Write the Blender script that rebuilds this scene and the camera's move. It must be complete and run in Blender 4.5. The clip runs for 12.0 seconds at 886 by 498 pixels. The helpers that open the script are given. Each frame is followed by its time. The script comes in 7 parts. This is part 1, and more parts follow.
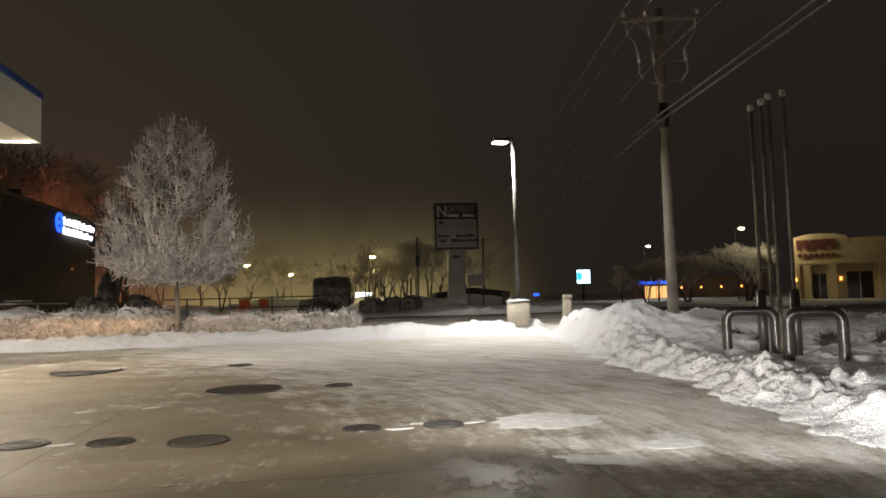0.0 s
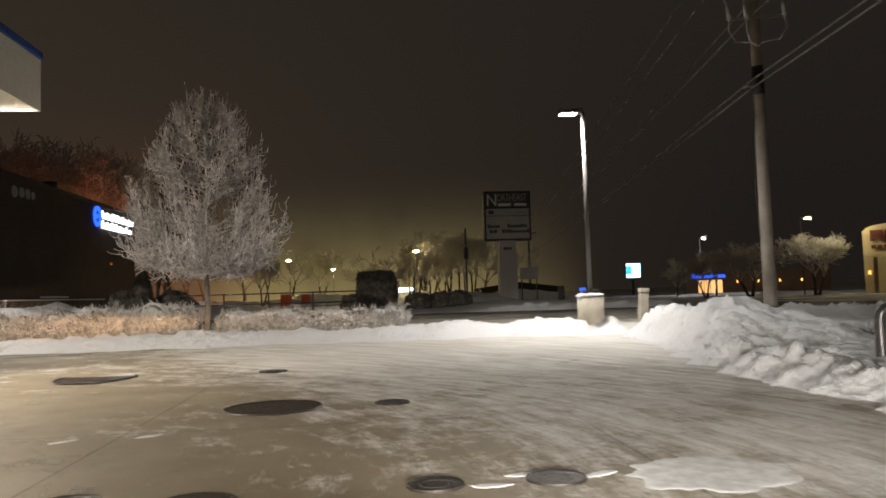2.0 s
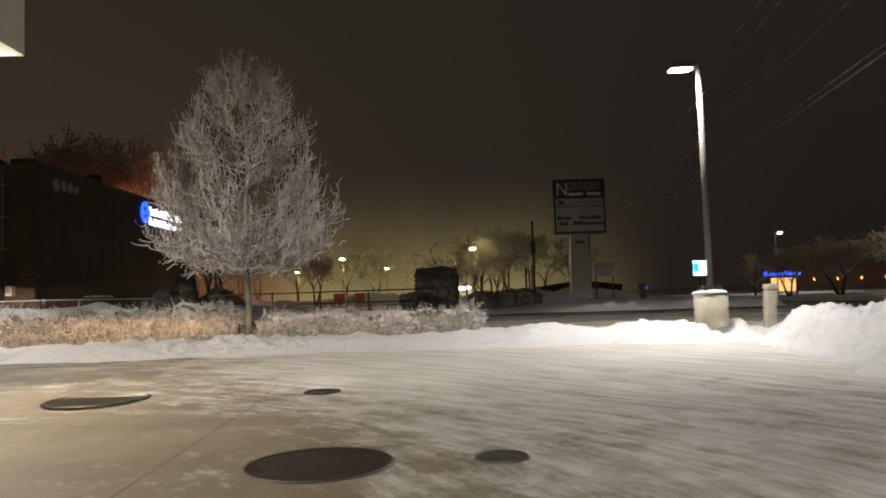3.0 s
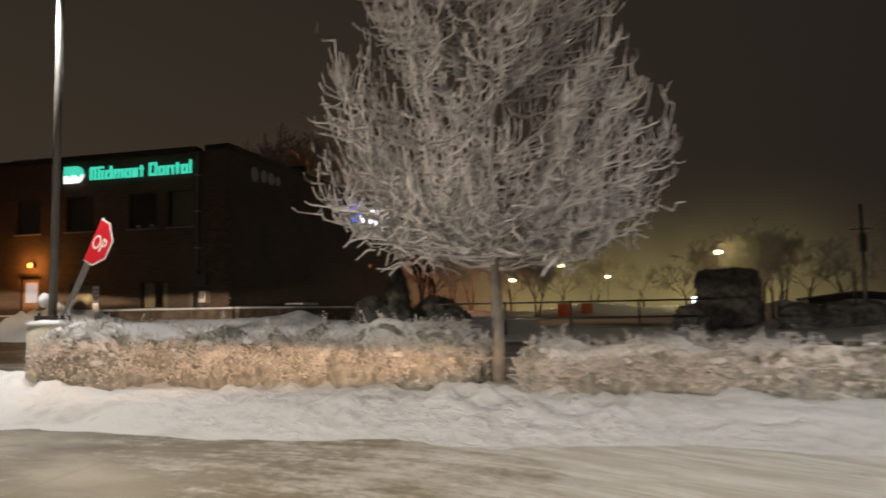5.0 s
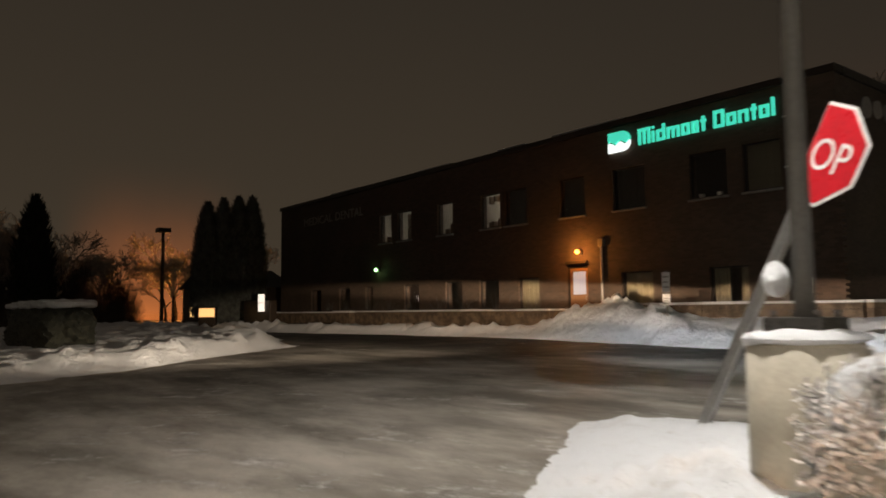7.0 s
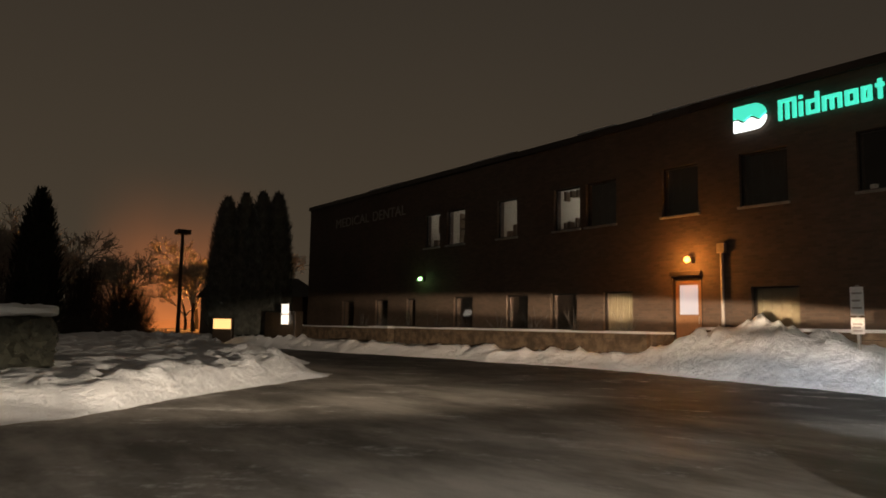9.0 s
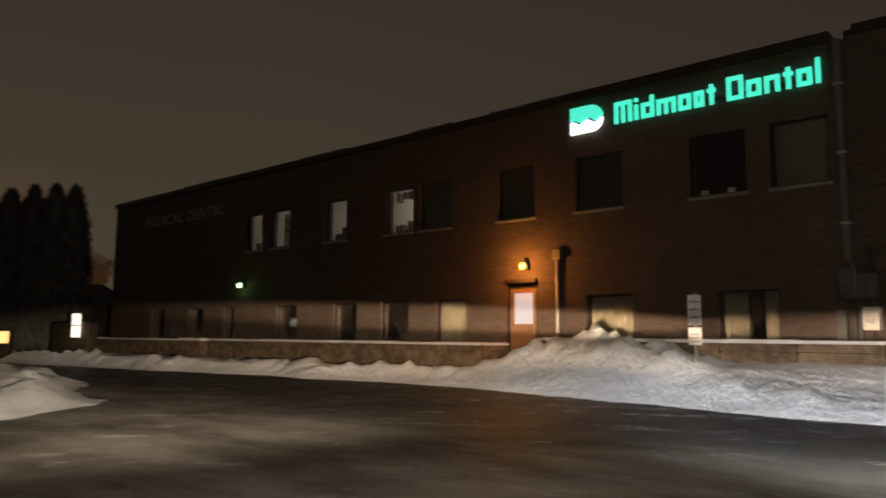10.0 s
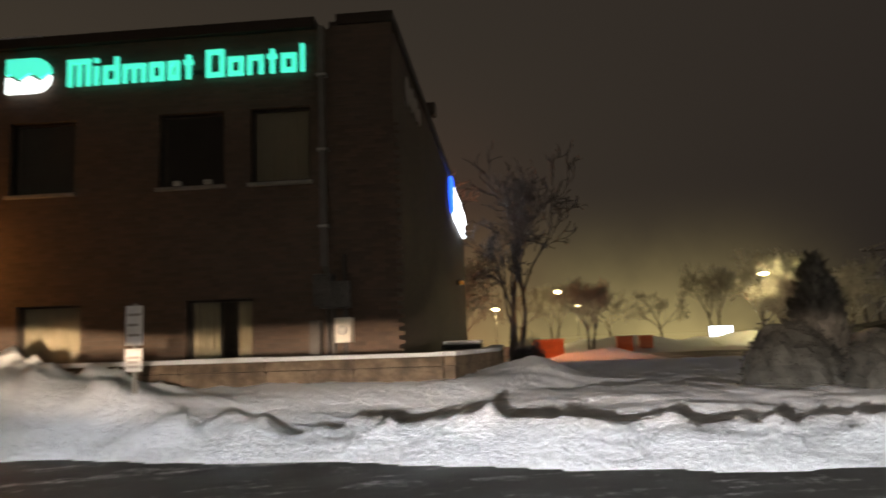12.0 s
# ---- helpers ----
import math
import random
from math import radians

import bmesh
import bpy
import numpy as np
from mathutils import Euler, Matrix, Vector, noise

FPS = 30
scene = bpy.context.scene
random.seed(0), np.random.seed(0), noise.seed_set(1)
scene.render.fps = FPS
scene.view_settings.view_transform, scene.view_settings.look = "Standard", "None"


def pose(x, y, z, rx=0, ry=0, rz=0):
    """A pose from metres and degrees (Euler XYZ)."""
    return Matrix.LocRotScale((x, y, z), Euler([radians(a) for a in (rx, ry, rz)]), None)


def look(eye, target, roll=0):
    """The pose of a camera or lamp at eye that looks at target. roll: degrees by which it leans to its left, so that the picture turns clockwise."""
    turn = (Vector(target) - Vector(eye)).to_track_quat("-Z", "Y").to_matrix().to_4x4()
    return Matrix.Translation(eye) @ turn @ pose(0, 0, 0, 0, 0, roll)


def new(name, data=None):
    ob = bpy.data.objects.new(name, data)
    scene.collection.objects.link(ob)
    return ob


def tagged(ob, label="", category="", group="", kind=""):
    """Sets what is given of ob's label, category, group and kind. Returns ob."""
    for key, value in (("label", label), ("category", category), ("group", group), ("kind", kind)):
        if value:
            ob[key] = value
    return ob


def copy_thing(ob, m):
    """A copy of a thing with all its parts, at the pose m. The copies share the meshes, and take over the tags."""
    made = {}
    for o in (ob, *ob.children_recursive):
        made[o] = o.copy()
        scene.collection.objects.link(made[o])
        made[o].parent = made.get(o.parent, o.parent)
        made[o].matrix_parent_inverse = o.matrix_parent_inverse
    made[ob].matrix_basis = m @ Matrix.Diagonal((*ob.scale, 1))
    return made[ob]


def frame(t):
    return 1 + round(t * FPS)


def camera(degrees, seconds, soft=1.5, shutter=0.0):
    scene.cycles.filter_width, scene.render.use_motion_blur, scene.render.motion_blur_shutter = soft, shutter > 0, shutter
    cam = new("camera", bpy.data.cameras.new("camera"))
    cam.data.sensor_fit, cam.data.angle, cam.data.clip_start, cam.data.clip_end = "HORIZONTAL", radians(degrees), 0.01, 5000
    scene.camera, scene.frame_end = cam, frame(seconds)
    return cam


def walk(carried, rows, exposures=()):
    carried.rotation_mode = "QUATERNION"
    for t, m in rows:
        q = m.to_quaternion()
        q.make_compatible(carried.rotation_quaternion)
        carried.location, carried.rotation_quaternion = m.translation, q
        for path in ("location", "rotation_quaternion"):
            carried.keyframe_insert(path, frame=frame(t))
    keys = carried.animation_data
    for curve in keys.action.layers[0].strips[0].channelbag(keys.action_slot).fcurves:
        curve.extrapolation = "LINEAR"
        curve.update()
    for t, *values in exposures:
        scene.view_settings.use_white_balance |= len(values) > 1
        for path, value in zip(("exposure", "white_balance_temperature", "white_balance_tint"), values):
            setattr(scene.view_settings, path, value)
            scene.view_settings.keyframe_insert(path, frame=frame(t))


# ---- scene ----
cam = camera(62.6, 12.0, 1.7, 0.35)
METRES, EYE, TILT, LEAN, TURN = 33.0, 1.33, 0.0, 0.0, -9.0
ROWS = [
    (0.0, 0.0, 0.0, 0.0, 0.11, 3.8, 1.62),
    (0.5, -0.0007, 0.0054, -0.0001, 0.2, 3.83, 1.64),
    (1.0, -0.0028, 0.0183, -0.0001, 0.68, 3.9, 1.6),
    (1.5, -0.0076, 0.0418, -0.0002, 1.73, 3.81, 1.6),
    (2.0, -0.0151, 0.076, -0.0005, 3.35, 3.53, 1.76),
    (2.5, -0.0255, 0.1189, -0.0014, 5.34, 3.37, 2.0),
    (4.5, -0.1156, 0.3469, 0.0018, 17.34, 4.92, 0.81),
    (5.0, -0.1497, 0.3976, 0.0024, 23.52, 4.76, 1.07),
    (5.5, -0.1951, 0.4427, 0.0028, 32.67, 4.77, 1.17),
    (6.0, -0.2468, 0.4774, 0.004, 43.13, 4.83, 1.13),
    (6.5, -0.3032, 0.4999, 0.0042, 53.03, 4.85, 0.98),
    (7.0, -0.3595, 0.5105, 0.0049, 60.93, 4.81, 0.56),
    (9.0, -0.522, 0.557, 0.0085, 62.85, 5.93, -0.94),
    (9.5, -0.5456, 0.5743, 0.0097, 57.6, 6.37, -0.83),
    (10.0, -0.5662, 0.5981, 0.011, 50.26, 6.75, -0.45),
    (10.5, -0.5781, 0.6207, 0.0122, 42.62, 6.96, 0.05),
    (11.0, -0.5848, 0.643, 0.0134, 34.22, 7.04, 0.62),
    (11.5, -0.587, 0.6665, 0.0149, 24.68, 7.07, 1.23),
    (12.0, -0.5845, 0.6901, 0.015, 14.3, 7.17, 1.96),
]
walk(cam, [(t, pose(0, 0, EYE, TILT, LEAN, TURN) @ pose(METRES * x, METRES * y, METRES * z, 90 + pitch, roll, yaw)) for t, x, y, z, yaw, pitch, roll in ROWS],
     exposures=((0.0, 0.03), (2.5, 0.0), (6.0, 0.0), (7.0, 0.05), (9.0, 0.38), (10.5, 0.45), (11.5, 0.52), (12.0, 0.58)))

# ---- world and lights ----
world = bpy.data.worlds.new("night_sky")
scene.world = world
world.use_nodes = True
wn, wl = world.node_tree.nodes, world.node_tree.links
wn.clear()
w_out, w_bg = wn.new("ShaderNodeOutputWorld"), wn.new("ShaderNodeBackground")
w_tc, w_sep = wn.new("ShaderNodeTexCoord"), wn.new("ShaderNodeSeparateXYZ")
w_az, w_el = wn.new("ShaderNodeMapRange"), wn.new("ShaderNodeMapRange")
w_mix, w_mix2, w_high = (wn.new("ShaderNodeMixRGB") for _ in range(3))
wl.new(w_tc.outputs["Generated"], w_sep.inputs[0])
wl.new(w_sep.outputs["X"], w_az.inputs["Value"])
w_az.inputs["From Min"].default_value, w_az.inputs["From Max"].default_value = -0.75, 0.5
wl.new(w_sep.outputs["Z"], w_el.inputs["Value"])
w_el.inputs["From Min"].default_value, w_el.inputs["From Max"].default_value = 0.0, 0.5
# low cloud over a town: brown-grey to the west, near black to the east
w_mix.inputs[1].default_value = (0.0505, 0.0375, 0.0242, 1)
w_mix.inputs[2].default_value = (0.0125, 0.0098, 0.0084, 1)
wl.new(w_az.outputs[0], w_mix.inputs[0])
w_high.inputs[1].default_value = (0.0255, 0.0202, 0.0148, 1)
w_high.inputs[2].default_value = (0.0190, 0.0152, 0.0123, 1)
wl.new(w_az.outputs[0], w_high.inputs[0])
wl.new(w_high.outputs[0], w_mix2.inputs[2])
wl.new(w_mix.outputs[0], w_mix2.inputs[1])
wl.new(w_el.outputs[0], w_mix2.inputs[0])
wl.new(w_mix2.outputs[0], w_bg.inputs["Color"])
w_bg.inputs["Strength"].default_value = 1.0
wl.new(w_bg.outputs[0], w_out.inputs[0])


def lamp(name, kind, at, watts, colour, size=0.25, down=True, cone=None):
    data = bpy.data.lights.new(name, kind)
    data.energy, data.color = watts, colour
    if kind == "AREA":
        data.shape, data.size = "DISK", size
    else:
        data.shadow_soft_size = size
    if cone:
        data.spot_size, data.spot_blend = radians(cone), 0.6
    ob = new(name, data)
    ob.location = at
    return ob


WHITE, YELLOW, SODIUM, WARM = (1.0, 0.95, 0.88), (1.0, 0.80, 0.36), (1.0, 0.36, 0.06), (1.0, 0.89, 0.74)
LAMP_E, LAMP_W = (5.40, 20.5), (-11.12, 22.75)
lamp("yard_light_beam", "AREA", (4.98, 20.5, 5.68), 480, WHITE, 0.32)
lamp("yard_light_beam", "AREA", (-11.54, 22.75, 6.51), 220, WHITE, 0.32).data.spread = radians(136)
# added spot under the canopy edge, turned sideways to brighten tree and hedge
edge = lamp("canopy_light_beam", "SPOT", (-6.5, 14.4, 4.3), 620, WARM, 0.14, cone=136)
edge.matrix_world = look((-6.5, 14.4, 4.3), (-4.6, 22.0, 1.4))
for cx, cy in ((-6.5, 14.0), (-7.2, 6.0), (-7.2, -2.0), (-14.0, 9.0), (-14.0, 0.0)):
    lamp("canopy_light_beam", "AREA", (cx, cy, 4.37), 340, WARM, 0.45)


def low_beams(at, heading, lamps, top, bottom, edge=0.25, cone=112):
    """Flat fans of light in place of headlights, with no car built: ahead of a given place, each with its sideways
    offset, yaw, watts and tint; the fan lies between two slopes.
    """
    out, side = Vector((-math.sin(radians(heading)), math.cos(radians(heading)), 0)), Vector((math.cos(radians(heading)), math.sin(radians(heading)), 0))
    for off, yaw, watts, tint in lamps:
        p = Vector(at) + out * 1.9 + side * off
        beam = lamp("fixed_headlight_beam", "SPOT", p, watts, tint, 0.05, cone=cone)
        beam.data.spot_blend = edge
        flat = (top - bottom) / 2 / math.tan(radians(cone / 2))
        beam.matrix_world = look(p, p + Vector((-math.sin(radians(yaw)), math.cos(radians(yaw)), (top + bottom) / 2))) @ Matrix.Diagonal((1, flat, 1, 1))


# unseen fixed lamps for the low beams of the moving car that carries the camera, all on at once: where it waits, where
# it passes the hedge, and at the end of its turn
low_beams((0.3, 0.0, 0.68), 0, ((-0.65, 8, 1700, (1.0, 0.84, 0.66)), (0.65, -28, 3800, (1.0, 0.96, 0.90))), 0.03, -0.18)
low_beams((-3.9, 15.2, 0.92), 22, ((-0.65, 44, 960, (1.0, 0.54, 0.25)), (0.65, -6, 320, (1.0, 0.66, 0.38))), 0.030, -0.10)
# extra fans at the turn's end, added to brighten bank, island and facade foot
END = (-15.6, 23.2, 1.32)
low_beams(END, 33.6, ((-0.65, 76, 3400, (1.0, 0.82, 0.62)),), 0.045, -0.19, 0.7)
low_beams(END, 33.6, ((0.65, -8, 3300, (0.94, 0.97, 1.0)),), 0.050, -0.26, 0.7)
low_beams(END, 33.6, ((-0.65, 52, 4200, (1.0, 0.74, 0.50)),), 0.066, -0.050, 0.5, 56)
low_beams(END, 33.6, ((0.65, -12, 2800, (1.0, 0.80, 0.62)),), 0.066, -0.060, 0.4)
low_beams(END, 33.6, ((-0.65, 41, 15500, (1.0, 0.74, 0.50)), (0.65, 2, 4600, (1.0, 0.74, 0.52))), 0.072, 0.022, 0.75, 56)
lamp("door_light_beam", "POINT", (-26.30, 37.62, 3.42), 82, SODIUM, 0.05)
lamp("exit_light_beam", "POINT", (-39.3, 37.9, 3.40), 1.2, (0.5, 1.0, 0.35), 0.04)
LOT = ((-10.63, 99.0, 6.25), (-6.25, 125.8, 5.9), (-17.0, 103.0, 4.9), (5.24, 86.9, 6.35), (-31.5, 107.1, 7.0))
for p in LOT:
    lamp("lot_light_beam", "POINT", (p[0], p[1], p[2] - 0.45), 700 if p[0] > 0 else 1250, YELLOW, 0.2)
# added wall spot, its source unseen, to turn the snow pile orange
pack = lamp("unseen_sodium_beam", "SPOT", (-17.1, 53.0, 4.0), 850, (1.0, 0.30, 0.08), 0.1, cone=72)
pack.matrix_world = look((-17.1, 53.0, 4.0), (-11.6, 55.0, 0.6))
# unseen lamp behind the building, inferred from the red trees above it
lamp("unseen_sodium_beam", "POINT", (-27.0, 63.0, 6.0), 2000, (1.0, 0.28, 0.12), 0.2)
lamp("street_light_beam", "POINT", (-93.0, 46.0, 5.9), 2200, (1.0, 0.33, 0.06), 0.3)
lamp("plaza_light_beam", "POINT", (38.5, 59.0, 6.6), 750, (1.0, 0.86, 0.55), 0.2)
lamp("plaza_light_beam", "POINT", (39.42, 84.5, 6.5), 1100, (0.9, 0.95, 1.0), 0.2)


# ---- materials ----
class Net:
    """Short names for the nodes of one material."""

    def __init__(self, name):
        self.m = bpy.data.materials.new(name)
        self.m.use_nodes = True
        self.n, self.l = self.m.node_tree.nodes, self.m.node_tree.links
        self.b = self.n["Principled BSDF"]
        self.tc = self.n.new("ShaderNodeTexCoord")
        self.co = self.tc.outputs["Object"]

    def put(self, sock, v):
        if isinstance(v, bpy.types.NodeSocket):
            self.l.new(v, sock)
        elif isinstance(v, tuple) and len(v) == 3 and sock.type == "RGBA":
            sock.default_value = (*v, 1)
        else:
            sock.default_value = v

    def noise(self, scale, detail=4, rough=0.55, stretch=None, turn=0):
        n = self.n.new("ShaderNodeTexNoise")
        n.inputs["Scale"].default_value, n.inputs["Detail"].default_value, n.inputs["Roughness"].default_value = scale, detail, rough
        src = self.co
        if stretch:
            mp = self.n.new("ShaderNodeMapping")
            mp.inputs["Scale"].default_value = stretch
            mp.inputs["Rotation"].default_value = (0, 0, radians(turn))
            self.l.new(src, mp.inputs[0])
            src = mp.outputs[0]
        self.l.new(src, n.inputs["Vector"])
        return n.outputs[0]

    def ramp(self, v, a, b, lo=0.0, hi=1.0):
        n = self.n.new("ShaderNodeMapRange")
        n.interpolation_type = "SMOOTHSTEP"
        self.put(n.inputs["Value"], v)
        for k, x in (("From Min", a), ("From Max", b), ("To Min", lo), ("To Max", hi)):
            n.inputs[k].default_value = x
        return n.outputs[0]

    def math(self, op, a, b=0.0):
        n = self.n.new("ShaderNodeMath")
        n.operation = op
        self.put(n.inputs[0], a)
        self.put(n.inputs[1], b)
        return n.outputs[0]

    def mix(self, f, a, b, kind="MIX"):
        n = self.n.new("ShaderNodeMixRGB")
        n.blend_type = kind
        self.put(n.inputs[0], f)
        self.put(n.inputs[1], a)
        self.put(n.inputs[2], b)
        return n.outputs[0]

    def axes(self):
        n = self.n.new("ShaderNodeSeparateXYZ")
        self.l.new(self.co, n.inputs[0])
        return n.outputs

    def bump(self, h, strength=0.4, dist=0.02):
        n = self.n.new("ShaderNodeBump")
        n.inputs["Strength"].default_value, n.inputs["Distance"].default_value = strength, dist
        self.l.new(h, n.inputs["Height"])
        self.l.new(n.outputs[0], self.b.inputs["Normal"])

    def set(self, **kw):
        for k, v in kw.items():
            self.put(self.b.inputs[k.replace("_", " ")], v)
        return self


def plain(name, colour, rough=0.6, metal=0.0, var=0.25, coarse=1.5, fine=18.0, bump=0.15, dist=0.01):
    """A material with stains at one scale and grain at another."""
    k = Net(name)
    dark = tuple(c * (1 - var) for c in colour)
    lite = tuple(min(1, c * (1 + var * 0.6)) for c in colour)
    c = k.mix(k.ramp(k.noise(coarse, 5), 0.3, 0.7), dark, lite)
    grain = k.noise(fine, 4, 0.6)
    c = k.mix(k.ramp(grain, 0.35, 0.75, 0.0, 0.35), c, tuple(x * 0.6 for x in colour))
    k.set(Base_Color=c, Roughness=k.ramp(grain, 0.2, 0.8, max(0.04, rough - 0.12), min(1, rough + 0.12)), Metallic=metal)
    if bump:
        k.bump(grain, bump, dist)
    return k.m


def glow(name, colour, strength):
    k = Net(name)
    k.set(Base_Color=colour, Roughness=0.4, Emission_Color=colour, Emission_Strength=strength)
    return k.m


def snow_material(name, dirt=0.25, tint=(0.80, 0.81, 0.83)):
    k = Net(name)
    d = k.ramp(k.noise(0.9, 6, 0.65), 0.52, 0.78, 0.0, dirt)
    d2 = k.ramp(k.noise(7.0, 5, 0.7), 0.55, 0.80, 0.0, dirt)
    c = k.mix(d, tint, (0.33, 0.28, 0.22))
    c = k.mix(d2, c, (0.42, 0.37, 0.31))
    k.set(Base_Color=c, Roughness=0.62)
    h = k.math("ADD", k.noise(6, 7, 0.68), k.math("MULTIPLY", k.noise(38, 3, 0.6), 0.14))
    k.bump(h, 1.0, 0.095)
    return k.m


SNOW = snow_material("snow")
SNOW_DIRTY = snow_material("ploughed_snow", 0.55)
SNOW_CAP = snow_material("snow_cap", 0.06)
FROST = plain("frosted_bark", (0.70, 0.66, 0.645), 0.75, var=0.3, coarse=6, fine=60)
FROST_DIM = plain("frosted_twigs", (0.56, 0.53, 0.48), 0.8, var=0.3, coarse=2, fine=40)
BARK = plain("grey_bark", (0.25, 0.22, 0.19), 0.85, var=0.35, coarse=5, fine=40, bump=0.5)
BARK_DARK = plain("dark_bark", (0.075, 0.06, 0.05), 0.85, var=0.3, coarse=5, fine=40, bump=0.4)
POLE_WOOD = plain("weathered_pole_wood", (0.42, 0.37, 0.31), 0.8, var=0.3, coarse=1.2, fine=30, bump=0.3)
STEEL = plain("galvanised_steel", (0.42, 0.41, 0.39), 0.42, 0.8, var=0.2, coarse=4, fine=35, bump=0.05)
STEEL_DARK = plain("dark_painted_steel", (0.085, 0.08, 0.075), 0.32, 0.35, var=0.3, coarse=4, fine=35, bump=0.05)
PAINT_GREY = plain("grey_painted_pole", (0.105, 0.098, 0.088), 0.65, 0.0, var=0.15, coarse=3, fine=30, bump=0.05)
VENT_STEEL = plain("weathered_vent_pipe", (0.24, 0.20, 0.16), 0.55, 0.3, var=0.25, coarse=3, fine=30, bump=0.05)
CABLE = plain("weathered_cable", (0.28, 0.26, 0.24), 0.7, var=0.2)
BRONZE = plain("bronze_painted_steel", (0.06, 0.045, 0.032), 0.45, 0.3, var=0.2)
CAST_IRON = plain("cast_iron", (0.06, 0.052, 0.045), 0.45, 0.5, var=0.35, coarse=8, fine=60, bump=0.5)
BASE_CONCRETE = plain("lamp_base_concrete", (0.46, 0.42, 0.34), 0.85, var=0.18, coarse=2.5, fine=30, bump=0.25)
STONE_WALL = plain("retaining_wall_concrete", (0.165, 0.115, 0.072), 0.85, var=0.6, coarse=3.2, fine=14, bump=0.8, dist=0.03)
WHITE_PAINT = plain("white_panel_paint", (0.72, 0.68, 0.60), 0.5, var=0.06, coarse=0.7, fine=20, bump=0.03)
BLUE_PAINT = plain("blue_fascia_stripe", (0.02, 0.07, 0.33), 0.35, var=0.12)
RED_SIGN = plain("red_sign_sheeting", (0.55, 0.018, 0.028), 0.35, var=0.12, bump=0.02)
WHITE_SIGN = plain("white_sign_sheeting", (0.78, 0.76, 0.74), 0.4, var=0.1, bump=0.02)
SIGN_BLACK = plain("black_sign_frame", (0.02, 0.02, 0.02), 0.5, var=0.2)
SIGN_GREY = plain("unlit_sign_face", (0.44, 0.41, 0.385), 0.45, var=0.12)
LETTER_GREY = plain("grey_letter_metal", (0.34, 0.31, 0.28), 0.5, 0.2, var=0.1)
BUSH_DARK = plain("dark_winter_shrub", (0.035, 0.036, 0.024), 0.9, var=0.4, coarse=4, fine=40, bump=0.6)
FROSTED_BUSH = plain("frosted_dark_shrub", (0.13, 0.12, 0.105), 0.9, var=0.5, coarse=5, fine=40, bump=0.6)
BUSH_ROUND = plain("dark_yew_needles", (0.062, 0.060, 0.052), 0.9, var=0.4, coarse=4, fine=40, bump=0.6)
TWIG_DIM = plain("dark_frosted_twigs", (0.13, 0.122, 0.112), 0.9, var=0.45, coarse=5, fine=40)
EVERGREEN = plain("frosted_evergreen", (0.115, 0.124, 0.112), 0.9, var=0.45, coarse=3, fine=30, bump=0.5)
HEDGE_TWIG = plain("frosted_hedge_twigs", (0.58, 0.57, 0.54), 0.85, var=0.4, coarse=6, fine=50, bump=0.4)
# core darker than its twigs: shade in the crevices put into the colour
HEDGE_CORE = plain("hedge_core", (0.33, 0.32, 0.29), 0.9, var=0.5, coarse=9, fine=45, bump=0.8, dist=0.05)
STUCCO = plain("cream_stucco", (0.50, 0.42, 0.24), 0.85, var=0.12, coarse=0.6, fine=12)
SHOP_BROWN = plain("brown_shop_wall", (0.16, 0.10, 0.06), 0.85, var=0.2, coarse=0.6)
ROOF_DARK = plain("dark_roof_membrane", (0.03, 0.028, 0.026), 0.8)
CAP_METAL = plain("brown_parapet_flashing", (0.035, 0.026, 0.02), 0.5, 0.3, var=0.25)
DOOR_PAINT = plain("brown_door_paint", (0.22, 0.12, 0.06), 0.5, var=0.12)
FRAME_DARK = plain("dark_window_frame", (0.025, 0.02, 0.016), 0.4, 0.3)
SILL = plain("snowy_window_sill", (0.24, 0.23, 0.21), 0.7, var=0.25, coarse=5)
BLIND = plain("drawn_blind", (0.16, 0.135, 0.08), 0.8, var=0.1, coarse=0.8)
ROOM = plain("office_wall_paint", (0.40, 0.36, 0.30), 0.8, var=0.05)
# orange lamplight on the containers put into their colour
ORANGE_BOX = plain("orange_lit_container", (0.55, 0.16, 0.05), 0.6)
GLASS = Net("window_glass").set(Base_Color=(0.9, 0.9, 0.9), Roughness=0.03, Transmission_Weight=1.0, IOR=1.45).m
ICE = Net("thin_ice")
ICE.set(Base_Color=ICE.mix(ICE.ramp(ICE.noise(7, 5), 0.35, 0.65), (0.64, 0.64, 0.63), (0.84, 0.85, 0.86)), Roughness=0.5)
ICE.bump(ICE.noise(20, 3), 0.3, 0.01)
ICE = ICE.m
PUDDLE = plain("wet_dark_lid", (0.045, 0.036, 0.026), 0.36, 0.2, var=0.3, coarse=6)

TEAL = glow("teal_sign_light", (0.07, 0.78, 0.55), 0.8)
SIGN_WHITE = glow("white_sign_light", (0.86, 0.92, 1.0), 4.5)
EMBLEM_WHITE = glow("white_emblem_light", (0.9, 0.97, 0.95), 1.3)
SIGN_BLUE = glow("blue_sign_light", (0.02, 0.10, 1.0), 2.2)
LENS_WHITE = glow("white_lamp_lens", (1.0, 0.95, 0.86), 60)
LENS_YELLOW = glow("yellow_lamp_lens", (1.0, 0.84, 0.42), 14)
LENS_SODIUM = glow("sodium_lamp_lens", (1.0, 0.46, 0.10), 4.0)
LENS_GREEN = glow("green_lamp_lens", (0.45, 1.0, 0.35), 5)
PANEL_LIGHT = glow("office_ceiling_light", (1.0, 0.95, 0.85), 9)
LIT_WHITE = glow("lit_white_panel", (1.0, 0.88, 0.74), 1.1)
